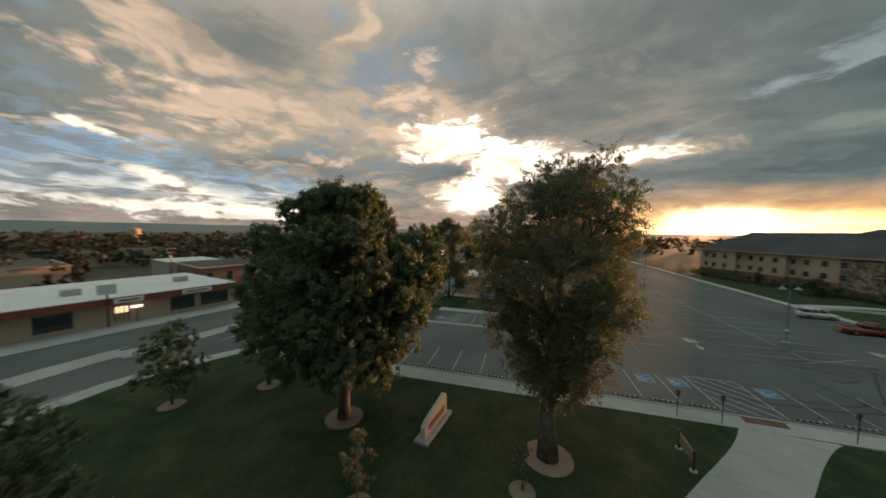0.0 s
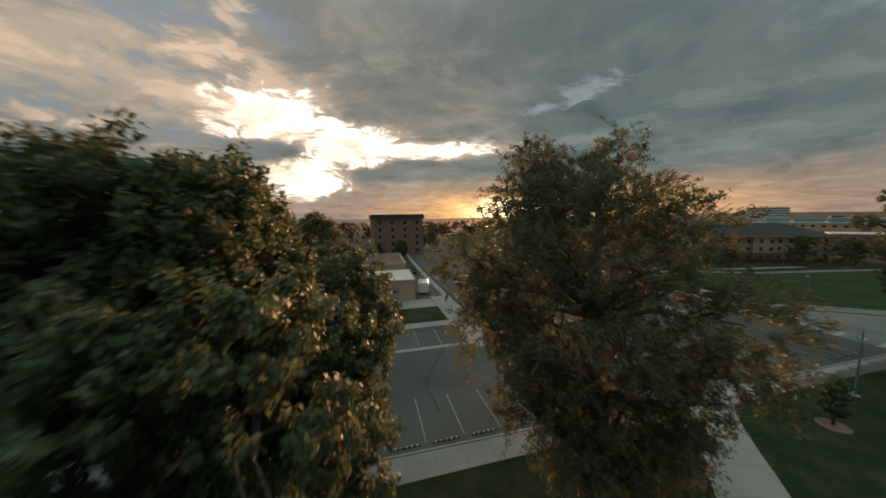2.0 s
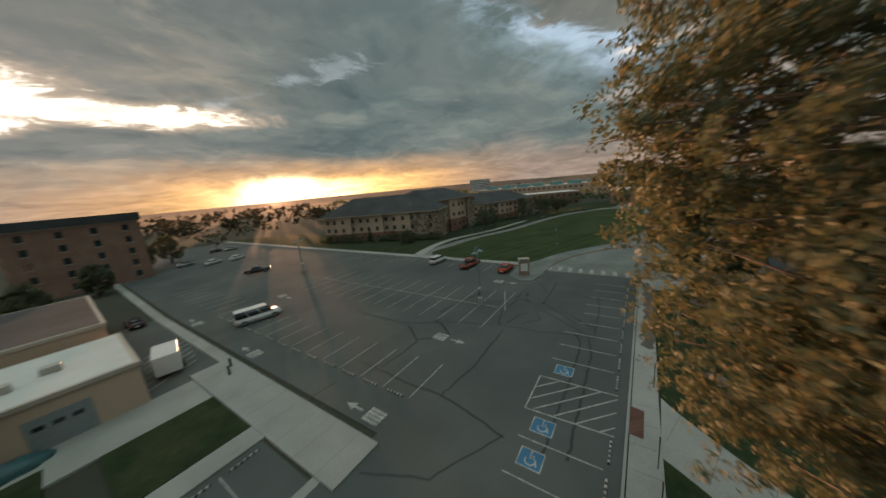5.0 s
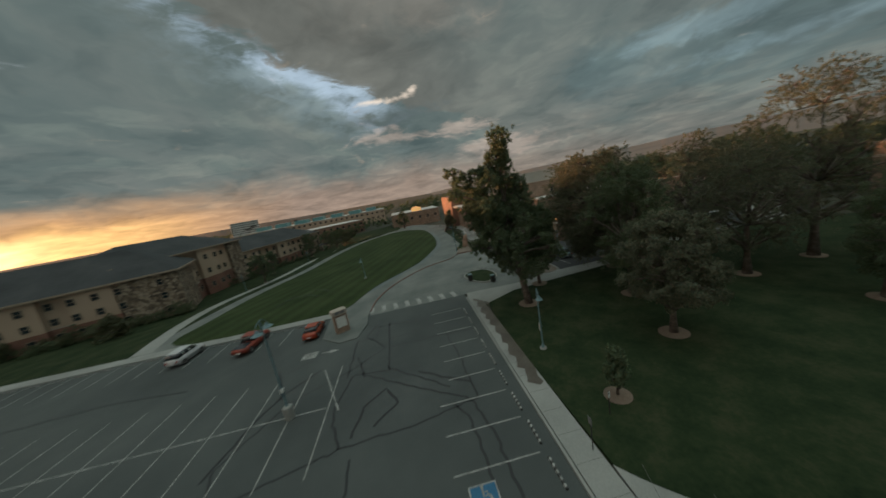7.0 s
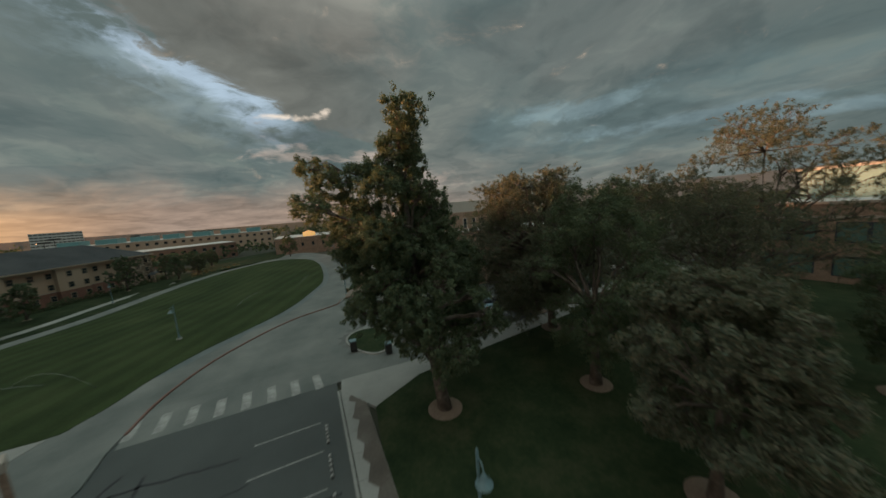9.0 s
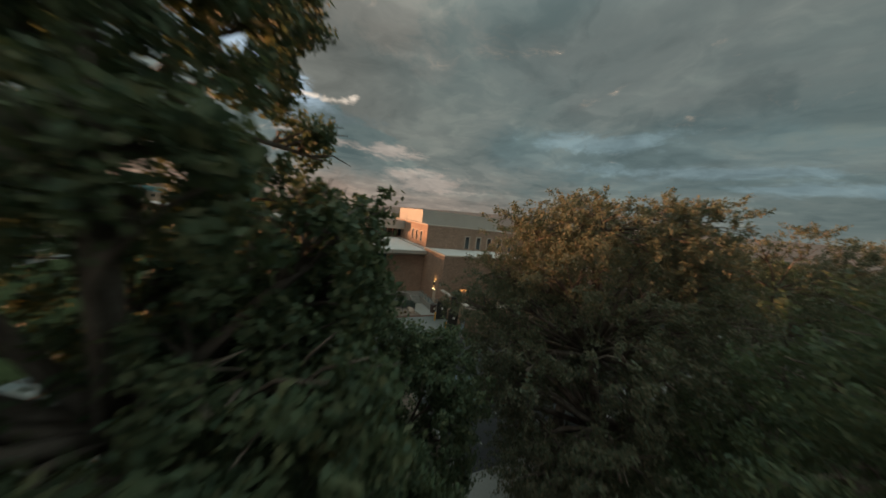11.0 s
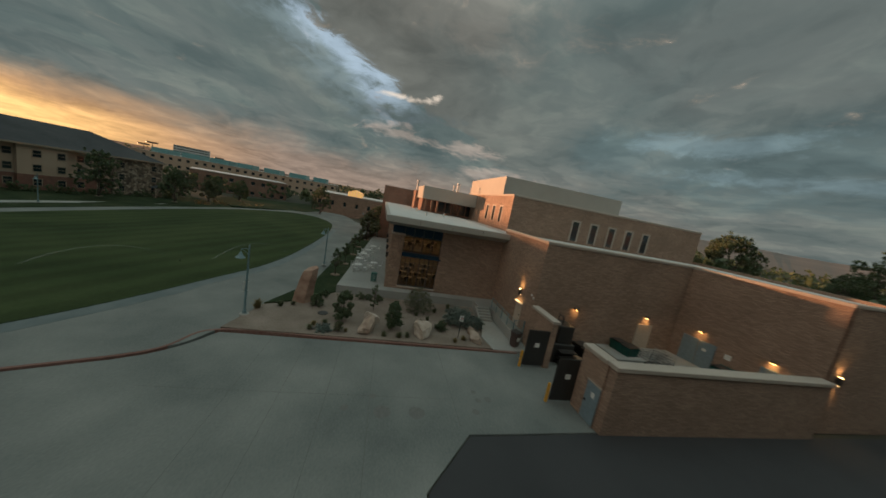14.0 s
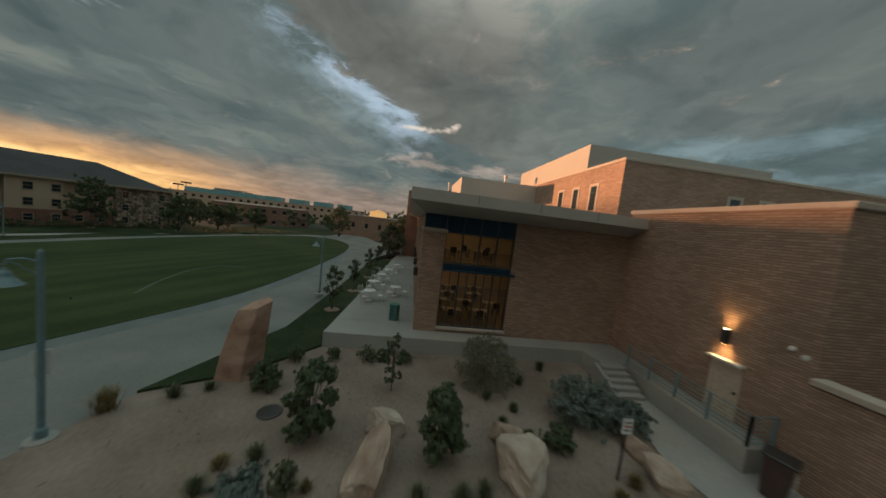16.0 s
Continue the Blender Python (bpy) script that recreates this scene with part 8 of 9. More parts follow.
# box trailer by the small building
t = thing("box_trailer", "white enclosed cargo trailer on one axle", "trailer", at=pose(-16.4, 40.0, 0.12, rz=78))
bm = bmesh.new()
add_box(bm, -2.0, 2.0, -1.05, 1.05, 0.45, 2.45, 0.06)
part("box", bm, C_WHITE, t)
for sx in (-1.9, -0.6, 0.7, 1.9):
    bm = bmesh.new()
    add_box(bm, sx - 0.02, sx + 0.02, -1.07, 1.07, 0.5, 2.4)
    part("seam", bm, WHITE_PAINTED, t)
for s in (-1, 1):
    bm = bmesh.new()
    add_lathe(bm, [(0.2, -0.1), (0.33, -0.09), (0.33, 0.09), (0.2, 0.1)], 18, pose(-0.2, s * 1.12, 0.33, 90, 0, 0))
    part("wheel", bm, TYRE, t)
    bm = bmesh.new()
    add_box(bm, -0.65, 0.25, s * 1.05 - 0.12, s * 1.05 + 0.14, 0.68, 0.76, 0.02)
    part("mudguard", bm, DARK_METAL, t)
bm = bmesh.new()
add_tube(bm, [(2.0, -0.6, 0.5), (3.1, 0, 0.5), (2.0, 0.6, 0.5)], [0.05] * 3, 8)
add_tube(bm, [(3.0, 0, 0.0), (3.0, 0, 0.5)], [0.04] * 2, 8)
part("drawbar", bm, DARK_METAL, t)
for x, y in ((-13.6, 32.6), (-12.9, 34.2)):
    b = thing("walk_bollard", "short dark bollard on the walk", "bollard", "walk bollards", pose(x, y, 0.12))
    bm = bmesh.new()
    add_lathe(bm, [(0.12, 0), (0.12, 0.85), (0.09, 0.95), (0.02, 0.98)], 12)
    part("post", bm, DARK_METAL, b)

# ---- residence halls ----
WIN_TRIM = plain("tan_window_trim", (0.34, 0.27, 0.20), 0.7)
ROSE_BRICK = brick_material("rose_brick", (0.22, 0.108, 0.082), (0.28, 0.145, 0.108), (0.15, 0.11, 0.095), 0.3, 0.09)


def residence(name, label, x, y, z, rz, length, depth, eave, wings, stone_len, ridge=5.0, stone_left=False):
    """A three-storey hall with a hip roof. Its front runs along local +x at y = 0 and faces -y."""
    h = thing(name, label, "building", "residence halls", pose(x, y, z, rz=rz))
    floor1 = eave * 0.36
    bm = bmesh.new()
    add_box(bm, 0, length, 0, depth, -1.0, floor1)
    part("lower_wall", bm, ROSE_BRICK, h, "rose brick ground storey")
    bm = bmesh.new()
    add_box(bm, 0.02, length - 0.02, 0.02, depth - 0.02, floor1, eave)
    part("upper_wall", bm, STUCCO, h, "tan stucco upper storeys")
    bm = bmesh.new()
    add_box(bm, -0.06, length + 0.06, -0.06, depth + 0.06, floor1 - 0.12, floor1 + 0.12)
    part("belt_course", bm, COPING, h)
    s0, s1 = (0, stone_len) if stone_left else (length - stone_len, length)
    bm = bmesh.new()
    add_box(bm, s0 - 0.5, s1 + 0.35, -0.9, depth * 0.7, -1.0, eave - 0.25)
    part("stone_bay", bm, FIELD_STONE, h, "rough field stone end bay")
    o = 0.9
    bm = bmesh.new()
    lo = [bm.verts.new(p) for p in ((-o, -o - 0.5, eave), (length + o, -o - 0.5, eave), (length + o, depth + o, eave), (-o, depth + o, eave))]
    r = depth * 0.5
    hi = [bm.verts.new((r, depth / 2, eave + ridge)), bm.verts.new((length - r, depth / 2, eave + ridge))]
    bm.faces.new((lo[0], lo[1], hi[1], hi[0]))
    bm.faces.new((lo[2], lo[3], hi[0], hi[1]))
    bm.faces.new((lo[1], lo[2], hi[1]))
    bm.faces.new((lo[3], lo[0], hi[0]))
    bm.faces.new(lo[::-1])
    part("roof", bm, SHINGLE, h, "dark grey shingled hip roof")
    bm = bmesh.new()
    for a, b, c, d in ((-o - 0.05, length + o + 0.05, -o - 0.55, -o - 0.42), (-o - 0.05, -o + 0.08, -o - 0.42, depth + o), (length + o - 0.08, length + o + 0.05, -o - 0.42, depth + o)):
        add_box(bm, a, b, c, d, eave - 0.3, eave + 0.05)
    part("eave_board", bm, WIN_TRIM, h, "pale eave board")
    for k in wings:
        bm = bmesh.new()
        add_box(bm, k - 3.2, k + 3.2, -0.9, 0.0, -1.0, eave - 0.3)
        part("bay", bm, STUCCO, h)
        bm = bmesh.new()
        add_box(bm, k - 3.24, k + 3.24, -0.94, 0.0, -1.0, floor1 - 0.15)
        part("bay_base", bm, ROSE_BRICK, h)
    n = int(length / 3.2)
    for i in range(n):
        wx = 1.8 + 3.2 * i
        if s0 - 1.0 < wx < s1 + 1.0 and (i % 2):
            continue
        wy = -0.94 if any(abs(wx - k) < 3.2 for k in wings) or s0 - 0.5 < wx < s1 + 0.3 else 0.0
        for st in range(3):
            zc = eave * (0.18 + 0.31 * st)
            w = tagged(new("window"), "small sash window in a tan frame")
            w.parent = h
            w.matrix_basis = pose(wx, wy, zc)
            shared("window_frame", W_FRAME, w)
            shared("pane", W_PANE, w)
    for i in range(int(depth / 4)):
        for st in range(3):
            for side, xx in ((1, length + (0.36 if not stone_left else 0.0)), (-1, -(0.5 if stone_left else 0.0))):
                w = tagged(new("window"), "small sash window in a tan frame")
                w.parent = h
                w.matrix_basis = pose(xx, 2.2 + 4 * i, eave * (0.18 + 0.31 * st), rz=90 * side)
                shared("window_frame", W_FRAME, w)
                shared("pane", W_PANE, w)
    return h


def stone_material():
    m = bpy.data.materials.new("field_stone_masonry")
    m.use_nodes = True
    k = Nodes(m.node_tree)
    at = k.add("ShaderNodeTexCoord").outputs["Object"]
    v = k.add("ShaderNodeTexVoronoi")
    k.put(v.inputs["Vector"], at)
    v.inputs["Scale"].default_value = 1.9
    tone = k.add("ShaderNodeSeparateColor")
    k.put(tone.inputs[0], v.outputs["Color"])
    col = k.ramp(tone.outputs[0], (0.1, (0.10, 0.075, 0.055)), (0.5, (0.24, 0.18, 0.125)), (0.9, (0.42, 0.34, 0.26)))
    e = k.add("ShaderNodeTexVoronoi")
    e.feature = "DISTANCE_TO_EDGE"
    k.put(e.inputs["Vector"], at)
    e.inputs["Scale"].default_value = 1.9
    joint = k.step(e.outputs["Distance"], 0.01, 0.05)
    p = k.add("ShaderNodeBsdfPrincipled")
    k.put(p.inputs["Base Color"], k.mix(joint, (0.13, 0.11, 0.09), col))
    p.inputs["Roughness"].default_value = 0.9
    b = k.add("ShaderNodeBump")
    b.inputs["Strength"].default_value, b.inputs["Distance"].default_value = 0.9, 0.08
    k.put(b.inputs["Height"], joint)
    k.put(p.inputs["Normal"], b.outputs[0])
    k.put(k.add("ShaderNodeOutputMaterial").inputs[0], p.outputs[0])
    return m


FIELD_STONE = stone_material()
bm = bmesh.new()
for a, b, c, d in ((-0.62, -0.52, -0.72, 0.72), (0.52, 0.62, -0.72, 0.72), (-0.52, 0.52, 0.62, 0.72), (-0.52, 0.52, -0.72, -0.62), (-0.52, 0.52, -0.03, 0.03)):
    add_box(bm, a, b, -0.06, 0.02, c, d)
W_FRAME = mesh_of(bm, "window_frame", WIN_TRIM)
bm = bmesh.new()
add_box(bm, -0.52, 0.52, -0.02, 0.02, -0.62, 0.62)
W_PANE = mesh_of(bm, "pane", DARK_GLASS)

res_a = residence("residence_hall", "tan stucco and rose brick hall with hip roof beside the lot", 40.8, 95.0, -0.6, -66.3, 43.0, 17, 9.6, (8, 20, 30), 9, 5.8)
res_b = residence("residence_hall", "tan stucco and rose brick hall with hip roof across the green", 72.0, 70.6, -1.9, -23.8, 61.0, 17, 8.9, (10, 26, 41), 9, 4.6)
res_c = residence("residence_hall", "further tan hall wing with hip roof", 57.5, 67.0, -1.2, -12, 34, 17, 12.6, (9, 22), 4, 4.4)
# entrance canopy at the stone end
c = thing("entrance_canopy", "small curved entrance canopy at the stone bay", "canopy", at=pose(126.0, 44.4, -1.9, rz=-23.8))
bm = bmesh.new()
pts = [(-2.2 + 0.44 * i, 2.6 + 0.7 * math.sin(math.pi * i / 10)) for i in range(11)]
f = [bm.verts.new((x, -2.2, z)) for x, z in pts] + [bm.verts.new((x, -2.2, z - 0.15)) for x, z in pts[::-1]]
g = [bm.verts.new((v.co.x, 0.0, v.co.z)) for v in f]
bm.faces.new(f)
bm.faces.new(g[::-1])
for i in range(len(f)):
    j = (i + 1) % len(f)
    bm.faces.new((f[j], f[i], g[i], g[j]))
part("roof", bm, SHINGLE, c)
for x in (-2.0, 2.0):
    bm = bmesh.new()
    add_box(bm, x - 0.25, x + 0.25, -2.1, -1.6, -0.2, 2.6)
    part("post", bm, FIELD_STONE, c)

# hedges and shrubs in front of the halls
rh = np.random.default_rng(21)
for i in range(26):
    f = i / 25
    x, y = 40.8 + 17.0 * f - 2.2 + rh.normal() * 0.6, 95 - 39.4 * f - 1.6 + rh.normal() * 0.6
    w, hh = rh.uniform(1.0, 2.2), rh.uniform(1.2, 3.2)
    p, o = crown_points(rh, crown_of(rh, [(0.3, w * 0.7), (hh * 0.5, w), (hh, w * 0.4)], 8, w * 0.5), 60, 16, 0.5)
    ob = tagged(new("hedge_shrub", leaf_mesh("hedge_shrub", p, o, 0.28, LEAF_OLIVE if i % 2 else LEAF_DARK, rh)), "leafy shrub against the residence hall", "shrub", "hall shrubs")
    ob.matrix_basis = pose(x, y, fall(x, y))
for i in range(22):
    f = i / 21
    x, y = 74 + 52 * f + rh.normal() * 0.5 - 0.8, 67.5 - 23 * f - 1.4 + rh.normal() * 0.5
    w, hh = rh.uniform(0.7, 1.5), rh.uniform(0.8, 2.0)
    p, o = crown_points(rh, crown_of(rh, [(0.2, w * 0.7), (hh * 0.5, w), (hh, w * 0.4)], 6, w * 0.5), 40, 16, 0.4)
    ob = tagged(new("hedge_shrub", leaf_mesh("hedge_shrub", p, o, 0.24, LEAF_DARK, rh)), "leafy shrub against the residence hall", "shrub", "hall shrubs")
    ob.matrix_basis = pose(x, y, -1.9)
for i, (x, y) in enumerate([(128, 30.5), (133, 27), (124, 33.5), (137, 24.5), (131, 33)]):
    p, o = crown_points(rh, crown_of(rh, [(0.1, 1.6), (0.5, 1.8), (1.0, 0.8)], 8, 0.6), 60, 16, 0.4)
    ob = tagged(new("grass_bed", leaf_mesh("grass_bed", p, o, 0.25, LEAF_GOLD, rh, 4.0)), "low bed of tawny ornamental grass", "shrub", "grass beds")
    ob.matrix_basis = pose(x, y, -1.8)


# ---- buildings further off ----
def block(name, label, x, y, z, rz, length, depth, h, mat, rows=0, cols=0, win=(1.4, 1.5), parapet=True, roof=None):
    """A flat-roofed building: front along local +x, facing -y."""
    b = thing(name, label, "building", at=pose(x, y, z, rz=rz))
    bm = bmesh.new()
    add_box(bm, 0, length, 0, depth, -3.0, h)
    part("wall", bm, mat, b)
    bm = bmesh.new()
    add_box(bm, -0.15, length + 0.15, -0.15, depth + 0.15, h, h + 0.35)
    part("parapet", bm, COPING, b)
    bm = bmesh.new()
    add_box(bm, 0.2, length - 0.2, 0.2, depth - 0.2, h + 0.351, h + 0.36)
    part("roof", bm, roof or ROOF_MEMBRANE, b)
    if rows:
        bm = bmesh.new()
        add_box(bm, -win[0] / 2, win[0] / 2, -0.05, 0.02, -win[1] / 2, win[1] / 2)
        me = mesh_of(bm, "window", DARK_GLASS)
        bm = bmesh.new()
        add_box(bm, -win[0] / 2 - 0.12, win[0] / 2 + 0.12, -0.12, 0.02, -win[1] / 2 - 0.16, -win[1] / 2)
        si = mesh_of(bm, "window_sill", COPING)
        for r in range(rows):
            for c in range(cols):
                w = shared("window", me, b, pose(length * (c + 0.5) / cols, 0, h * (r + 0.55) / rows))
                shared("window_sill", si, w)
        for r in range(rows):
            for c in range(max(1, int(cols * depth / length))):
                w = shared("window", me, b, pose(length, depth * (c + 0.5) / max(1, int(cols * depth / length)), h * (r + 0.55) / rows, rz=90))
                shared("window_sill", si, w)
                w = shared("window", me, b, pose(0, depth * (c + 0.5) / max(1, int(cols * depth / length)), h * (r + 0.55) / rows, rz=-90))
                shared("window_sill", si, w)
    return b


tower = block("brick_tower", "five-storey brick hall with a dark overhanging roof", -24.9, 106, 0, 3, 21, 20, 15.0, BRICK_DARK, 5, 4, (1.1, 1.5))
bm = bmesh.new()
add_box(bm, -0.5, 21.5, -0.5, 20.5, 15.35, 17.2)
part("roof_storey", bm, SHINGLE, tower, "dark roof storey")
small = block("garage_building", "low tan block garage with flat white roof", -34.5, 35.6, 0, -2, 15.6, 11, 3.75, STUCCO)
bm = bmesh.new()
add_box(bm, 9.3, 12.6, -0.06, 0.0, 0.1, 2.7)
d = part("overhead_door", bm, plain("grey_sectional_door", (0.22, 0.25, 0.26), 0.5), small, "grey sectional overhead door")
for i in range(3):
    bm = bmesh.new()
    add_box(bm, 9.6 + i * 0.95, 10.2 + i * 0.95, -0.08, -0.06, 1.7, 2.05)
    part("pane", bm, DARK_GLASS, d)
bm = bmesh.new()
for x, y in ((8.0, 3.5), (10.5, 4.8), (5.0, 5.2)):
    add_box(bm, x, x + 1.2, y, y + 0.9, 4.1, 4.7, 0.03)
part("roof_unit", bm, PANEL, small, "pale roof units")
small2 = block("storage_building", "long low tan building with a dark flat roof", -36.5, 48.2, 0, -2, 17.4, 20, 5.0, STUCCO, roof=SHINGLE)
# tarpaulin heap and dark cars beside the garage
bm = bmesh.new()
bmesh.ops.create_icosphere(bm, subdivisions=3, radius=1.0)
for v in bm.verts:
    v.co = Vector((v.co.x * 2.2, v.co.y * 1.0, max(0.0, v.co.z) * 0.9)) * (1 + 0.15 * noise.noise(v.co * 2.2))
ob = tagged(new("tarp_heap", mesh_of(bm, "tarp_heap", plain("teal_tarpaulin", (0.03, 0.09, 0.10), 0.5), True)), "covered heap under a dark teal tarpaulin", "tarpaulin")
ob.matrix_basis = pose(-26.5, 34.0, 0.1)

# street and shops to the west
def west(pts):
    return [(x + 0.8, y - 2.2) for x, y in pts]


slab("street", west([(-57.5, -70), (-57.0, -20), (-55.2, -6), (-50.5, 2.6), (-50.8, 18), (-51.4, 36), (-52, 72), (-50, 260), (-64, 260), (-66, 90), (-66.4, 59), (-68.2, 16.3), (-73.6, -8.9), (-80, -70)]), -0.3, 0.0, ASPHALT, "worn asphalt street with a middle strip", "road")
slab("street_median", west(smooth_line([(-62.5, -60), (-62.6, -10), (-60.7, -4), (-58.2, 14), (-57.6, 60)], 4) + smooth_line([(-59.6, 60), (-60.4, 14), (-63.3, -3), (-65.6, -9), (-66, -60)], 4)), -0.3, 0.05, CONCRETE, "worn tan middle strip of the street", "median")
slab("street_pavement", west([(-73.6, -8.9), (-68.2, 16.3), (-66.4, 59), (-66, 90), (-70, 90), (-73.0, 16.3), (-78.6, -6), (-84, -40), (-80, -40)]), -0.3, 0.12, CONCRETE, "concrete pavement before the shops", "pavement")
slab("pavement_lawn_west", west([(-54.4, -9.6), (-53.2, -5.4), (-50, 0.4), (-51, 1.6), (-54.8, -4.8), (-56.2, -9.4), (-56.0, -40), (-54.2, -40)]), -0.3, 0.13, CONCRETE, "pale pavement along the street", "pavement")
slab("ground_shops", west([(-78.6, -6), (-73.0, 16.3), (-70, 90), (-66, 300), (-200, 300), (-200, -80), (-90, -80), (-84, -40)]), -0.3, 0.03, EARTH, "dusty yards behind the shops", "ground")
for i in range(16):
    f = i / 15
    x, y = -60.6 + 2.4 * f - (4.0 if i % 2 else -4.2), -30 + 110 * f
    shared("lane_line", line_mesh("lane_line", 3.0, 0.12, PAINT, 0.006), bpy.data.objects["street"], pose(x, y, 0, rz=-1))
SHOP_RED = plain("faded_red_fascia", (0.22, 0.055, 0.035), 0.6)
SHOP_LIT = plain("lit_shop_window", (0.9, 0.6, 0.3), 0.4, glow=1.1, glow_colour=(1.0, 0.72, 0.42))
shops = thing("shop_row", "long low strip of shops with a red fascia and white roof", "shop", at=pose(-85.4, -40.2, 0.1, rz=76.5))
bm = bmesh.new()
add_box(bm, 0, 56, 0, 20, -0.3, 3.2)
part("wall", bm, STUCCO, shops)
bm = bmesh.new()
add_box(bm, -0.2, 56.2, -1.3, 0.2, 3.0, 3.9)
part("fascia", bm, SHOP_RED, shops, "faded red fascia")
bm = bmesh.new()
add_box(bm, 0, 56, -1.2, 20, 3.9, 4.0)
part("roof", bm, ROOF_MEMBRANE, shops, "white flat roof")
for i, (x0, x1, lit) in enumerate([(4, 9, 0), (12, 17, 0), (21, 25, 0), (26.5, 31, 0), (34, 37, 0), (40.8, 42.2, 1), (47, 50, 0), (51, 55, 0)]):
    bm = bmesh.new()
    add_box(bm, x0, x1, -0.06, 0.05, 1.5 if lit else 0.5, 2.4 if lit else 2.6)
    w = part("shop_window", bm, SHOP_LIT if lit else DARK_GLASS, shops, "lit shop window" if lit else "dark shop window")
    bm = bmesh.new()
    for k in range(4):
        xx = x0 + (x1 - x0) * k / 3
        add_box(bm, xx - 0.05, xx + 0.05, -0.1, 0.0, 0.4, 2.7)
    part("window_frame", bm, DARK_METAL, w)
for x0, x1 in ((20, 27), (40.5, 43.5), (48, 52)):
    bm = bmesh.new()
    add_box(bm, x0, x1, -1.42, -1.3, 3.1, 3.8, 0.02)
    s = part("sign_board", bm, PAPER, shops, "pale sign board")
    bm = bmesh.new()
    add_box(bm, x0 + 0.5, x1 - 0.5, -1.45, -1.42, 3.35, 3.6)
    part("bar", bm, BAR_GREY, s)
for x, y in ((28, 6), (37, 5), (50, 7), (12, 8)):
    bm = bmesh.new()
    add_box(bm, x, x + 1.8, y, y + 1.4, 4.0, 4.9, 0.04)
    part("roof_unit", bm, PANEL, shops, "pale roof unit")
s = thing("pole_sign", "tall pole sign with a small lit box before the shops", "sign", at=pose(-74.8, -1.7, 0.1, rz=76))
bm = bmesh.new()
add_tube(bm, [(0, 0, 0), (0, 0, 5.2)], [0.1, 0.09], 10)
part("pole", bm, DARK_METAL, s)
bm = bmesh.new()
add_box(bm, -0.9, 0.9, -0.2, 0.2, 4.6, 6.0, 0.04)
part("sign_box", bm, PAPER, s)
s = thing("lit_sign", "glowing white roadside sign box", "sign", at=pose(-74.4, 1.2, 0.1, rz=76))
bm = bmesh.new()
add_box(bm, -0.6, 0.6, -0.1, 0.1, 2.1, 2.45, 0.03)
part("sign_box", bm, plain("glowing_sign", (0.9, 0.85, 0.75), 0.4, glow=1.6, glow_colour=(1.0, 0.86, 0.66)), s)
bm = bmesh.new()
add_tube(bm, [(0, 0, 0), (0, 0, 1.9)], [0.06, 0.06], 8)
part("pole", bm, DARK_METAL, s)
block("brick_shop", "brick shop with a grey hip roof beyond the strip", -91.2, 21.4, 0, 72, 20, 16, 4.6, BRICK_DARK, 1, 5, (1.2, 2.0), roof=SHINGLE)
block("white_shed", "pale metal shed behind the shops", -111, 27.4, 0, 74, 12, 14, 4.4, PANEL)
block("tan_warehouse", "long tan warehouse in the yards", -128, -30, 0, 76, 44, 24, 5.0, STUCCO, roof=EARTH)
block("tan_warehouse", "low tan warehouse in the yards", -170, 10, 0, 74, 50, 24, 5.0, STUCCO, roof=EARTH)
block("green_store", "wide store with a dull green roof beside the street", -90, 138, 0, -24, 32, 24, 4.2, PANEL, 1, 6, (3.2, 2.0), roof=TEAL_PANEL)
bm = bmesh.new()
add_box(bm, -0.6, 32.6, 1.0, 24.6, 4.57, 7.6, 0.05)
part("roof_mansard", bm, plain("dull_green_cladding", (0.15, 0.22, 0.19), 0.6), bpy.data.objects["green_store"], "dull green upper cladding")
bm = bmesh.new()
add_box(bm, 22.0, 29.0, -0.3, -0.2, 2.9, 4.3, 0.03)
part("sign_board", bm, DARK_METAL, bpy.data.objects["green_store"], "dark shop sign board")
bm = bmesh.new()
add_box(bm, 29.4, 31.6, -0.3, -0.06, 1.2, 3.4, 0.03)
part("lit_window", bm, SHOP_LIT, bpy.data.objects["green_store"], "lit shop window")
fuel = thing("fuel_canopy", "fuel station canopy on posts with a lit edge", "canopy", at=pose(-74.5, 64, 0.0, rz=92))
bm = bmesh.new()
add_box(bm, -12, 12, -5, 5, 4.6, 5.5, 0.05)
part("roof", bm, PANEL, fuel)
bm = bmesh.new()
add_box(bm, -12.05, 12.05, -5.08, -5.0, 4.7, 5.0)
part("edge_light", bm, SHOP_RED, fuel)
for x in (-9, 0, 9):
    bm = bmesh.new()
    add_box(bm, x - 0.3, x + 0.3, -0.3, 0.3, 0, 4.6)
    part("post", bm, PANEL, fuel)
    bm = bmesh.new()
    add_box(bm, x - 0.45, x + 0.45, 0.9, 1.6, 0, 1.7, 0.05)
    part("pump", bm, SHOP_RED, fuel)
gable = thing("gable_shop", "small shop with a timber gable porch", "shop", at=pose(-81.5, 108, 0, rz=20))
bm = bmesh.new()
add_box(bm, -8, 8, 0, 12, 0, 4)
part("wall", bm, STUCCO, gable)
bm = bmesh.new()
f = [bm.verts.new(p) for p in ((-5, -3, 4), (5, -3, 4), (0, -3, 7.2))]
g = [bm.verts.new(p) for p in ((-5, 12, 4), (5, 12, 4), (0, 12, 7.2))]
bm.faces.new(f)
bm.faces.new(g[::-1])
for i in range(3):
    j = (i + 1) % 3
    bm.faces.new((f[j], f[i], g[i], g[j]))
part("gable_roof", bm, CARD, gable)
sg = thing("price_sign", "tall fuel price sign with stacked boards", "sign", at=pose(-67.2, 85.5, 0.03, rz=24))
bm = bmesh.new()
add_tube(bm, [(0, 0, 0), (0, 0, 7)], [0.2, 0.2], 8)
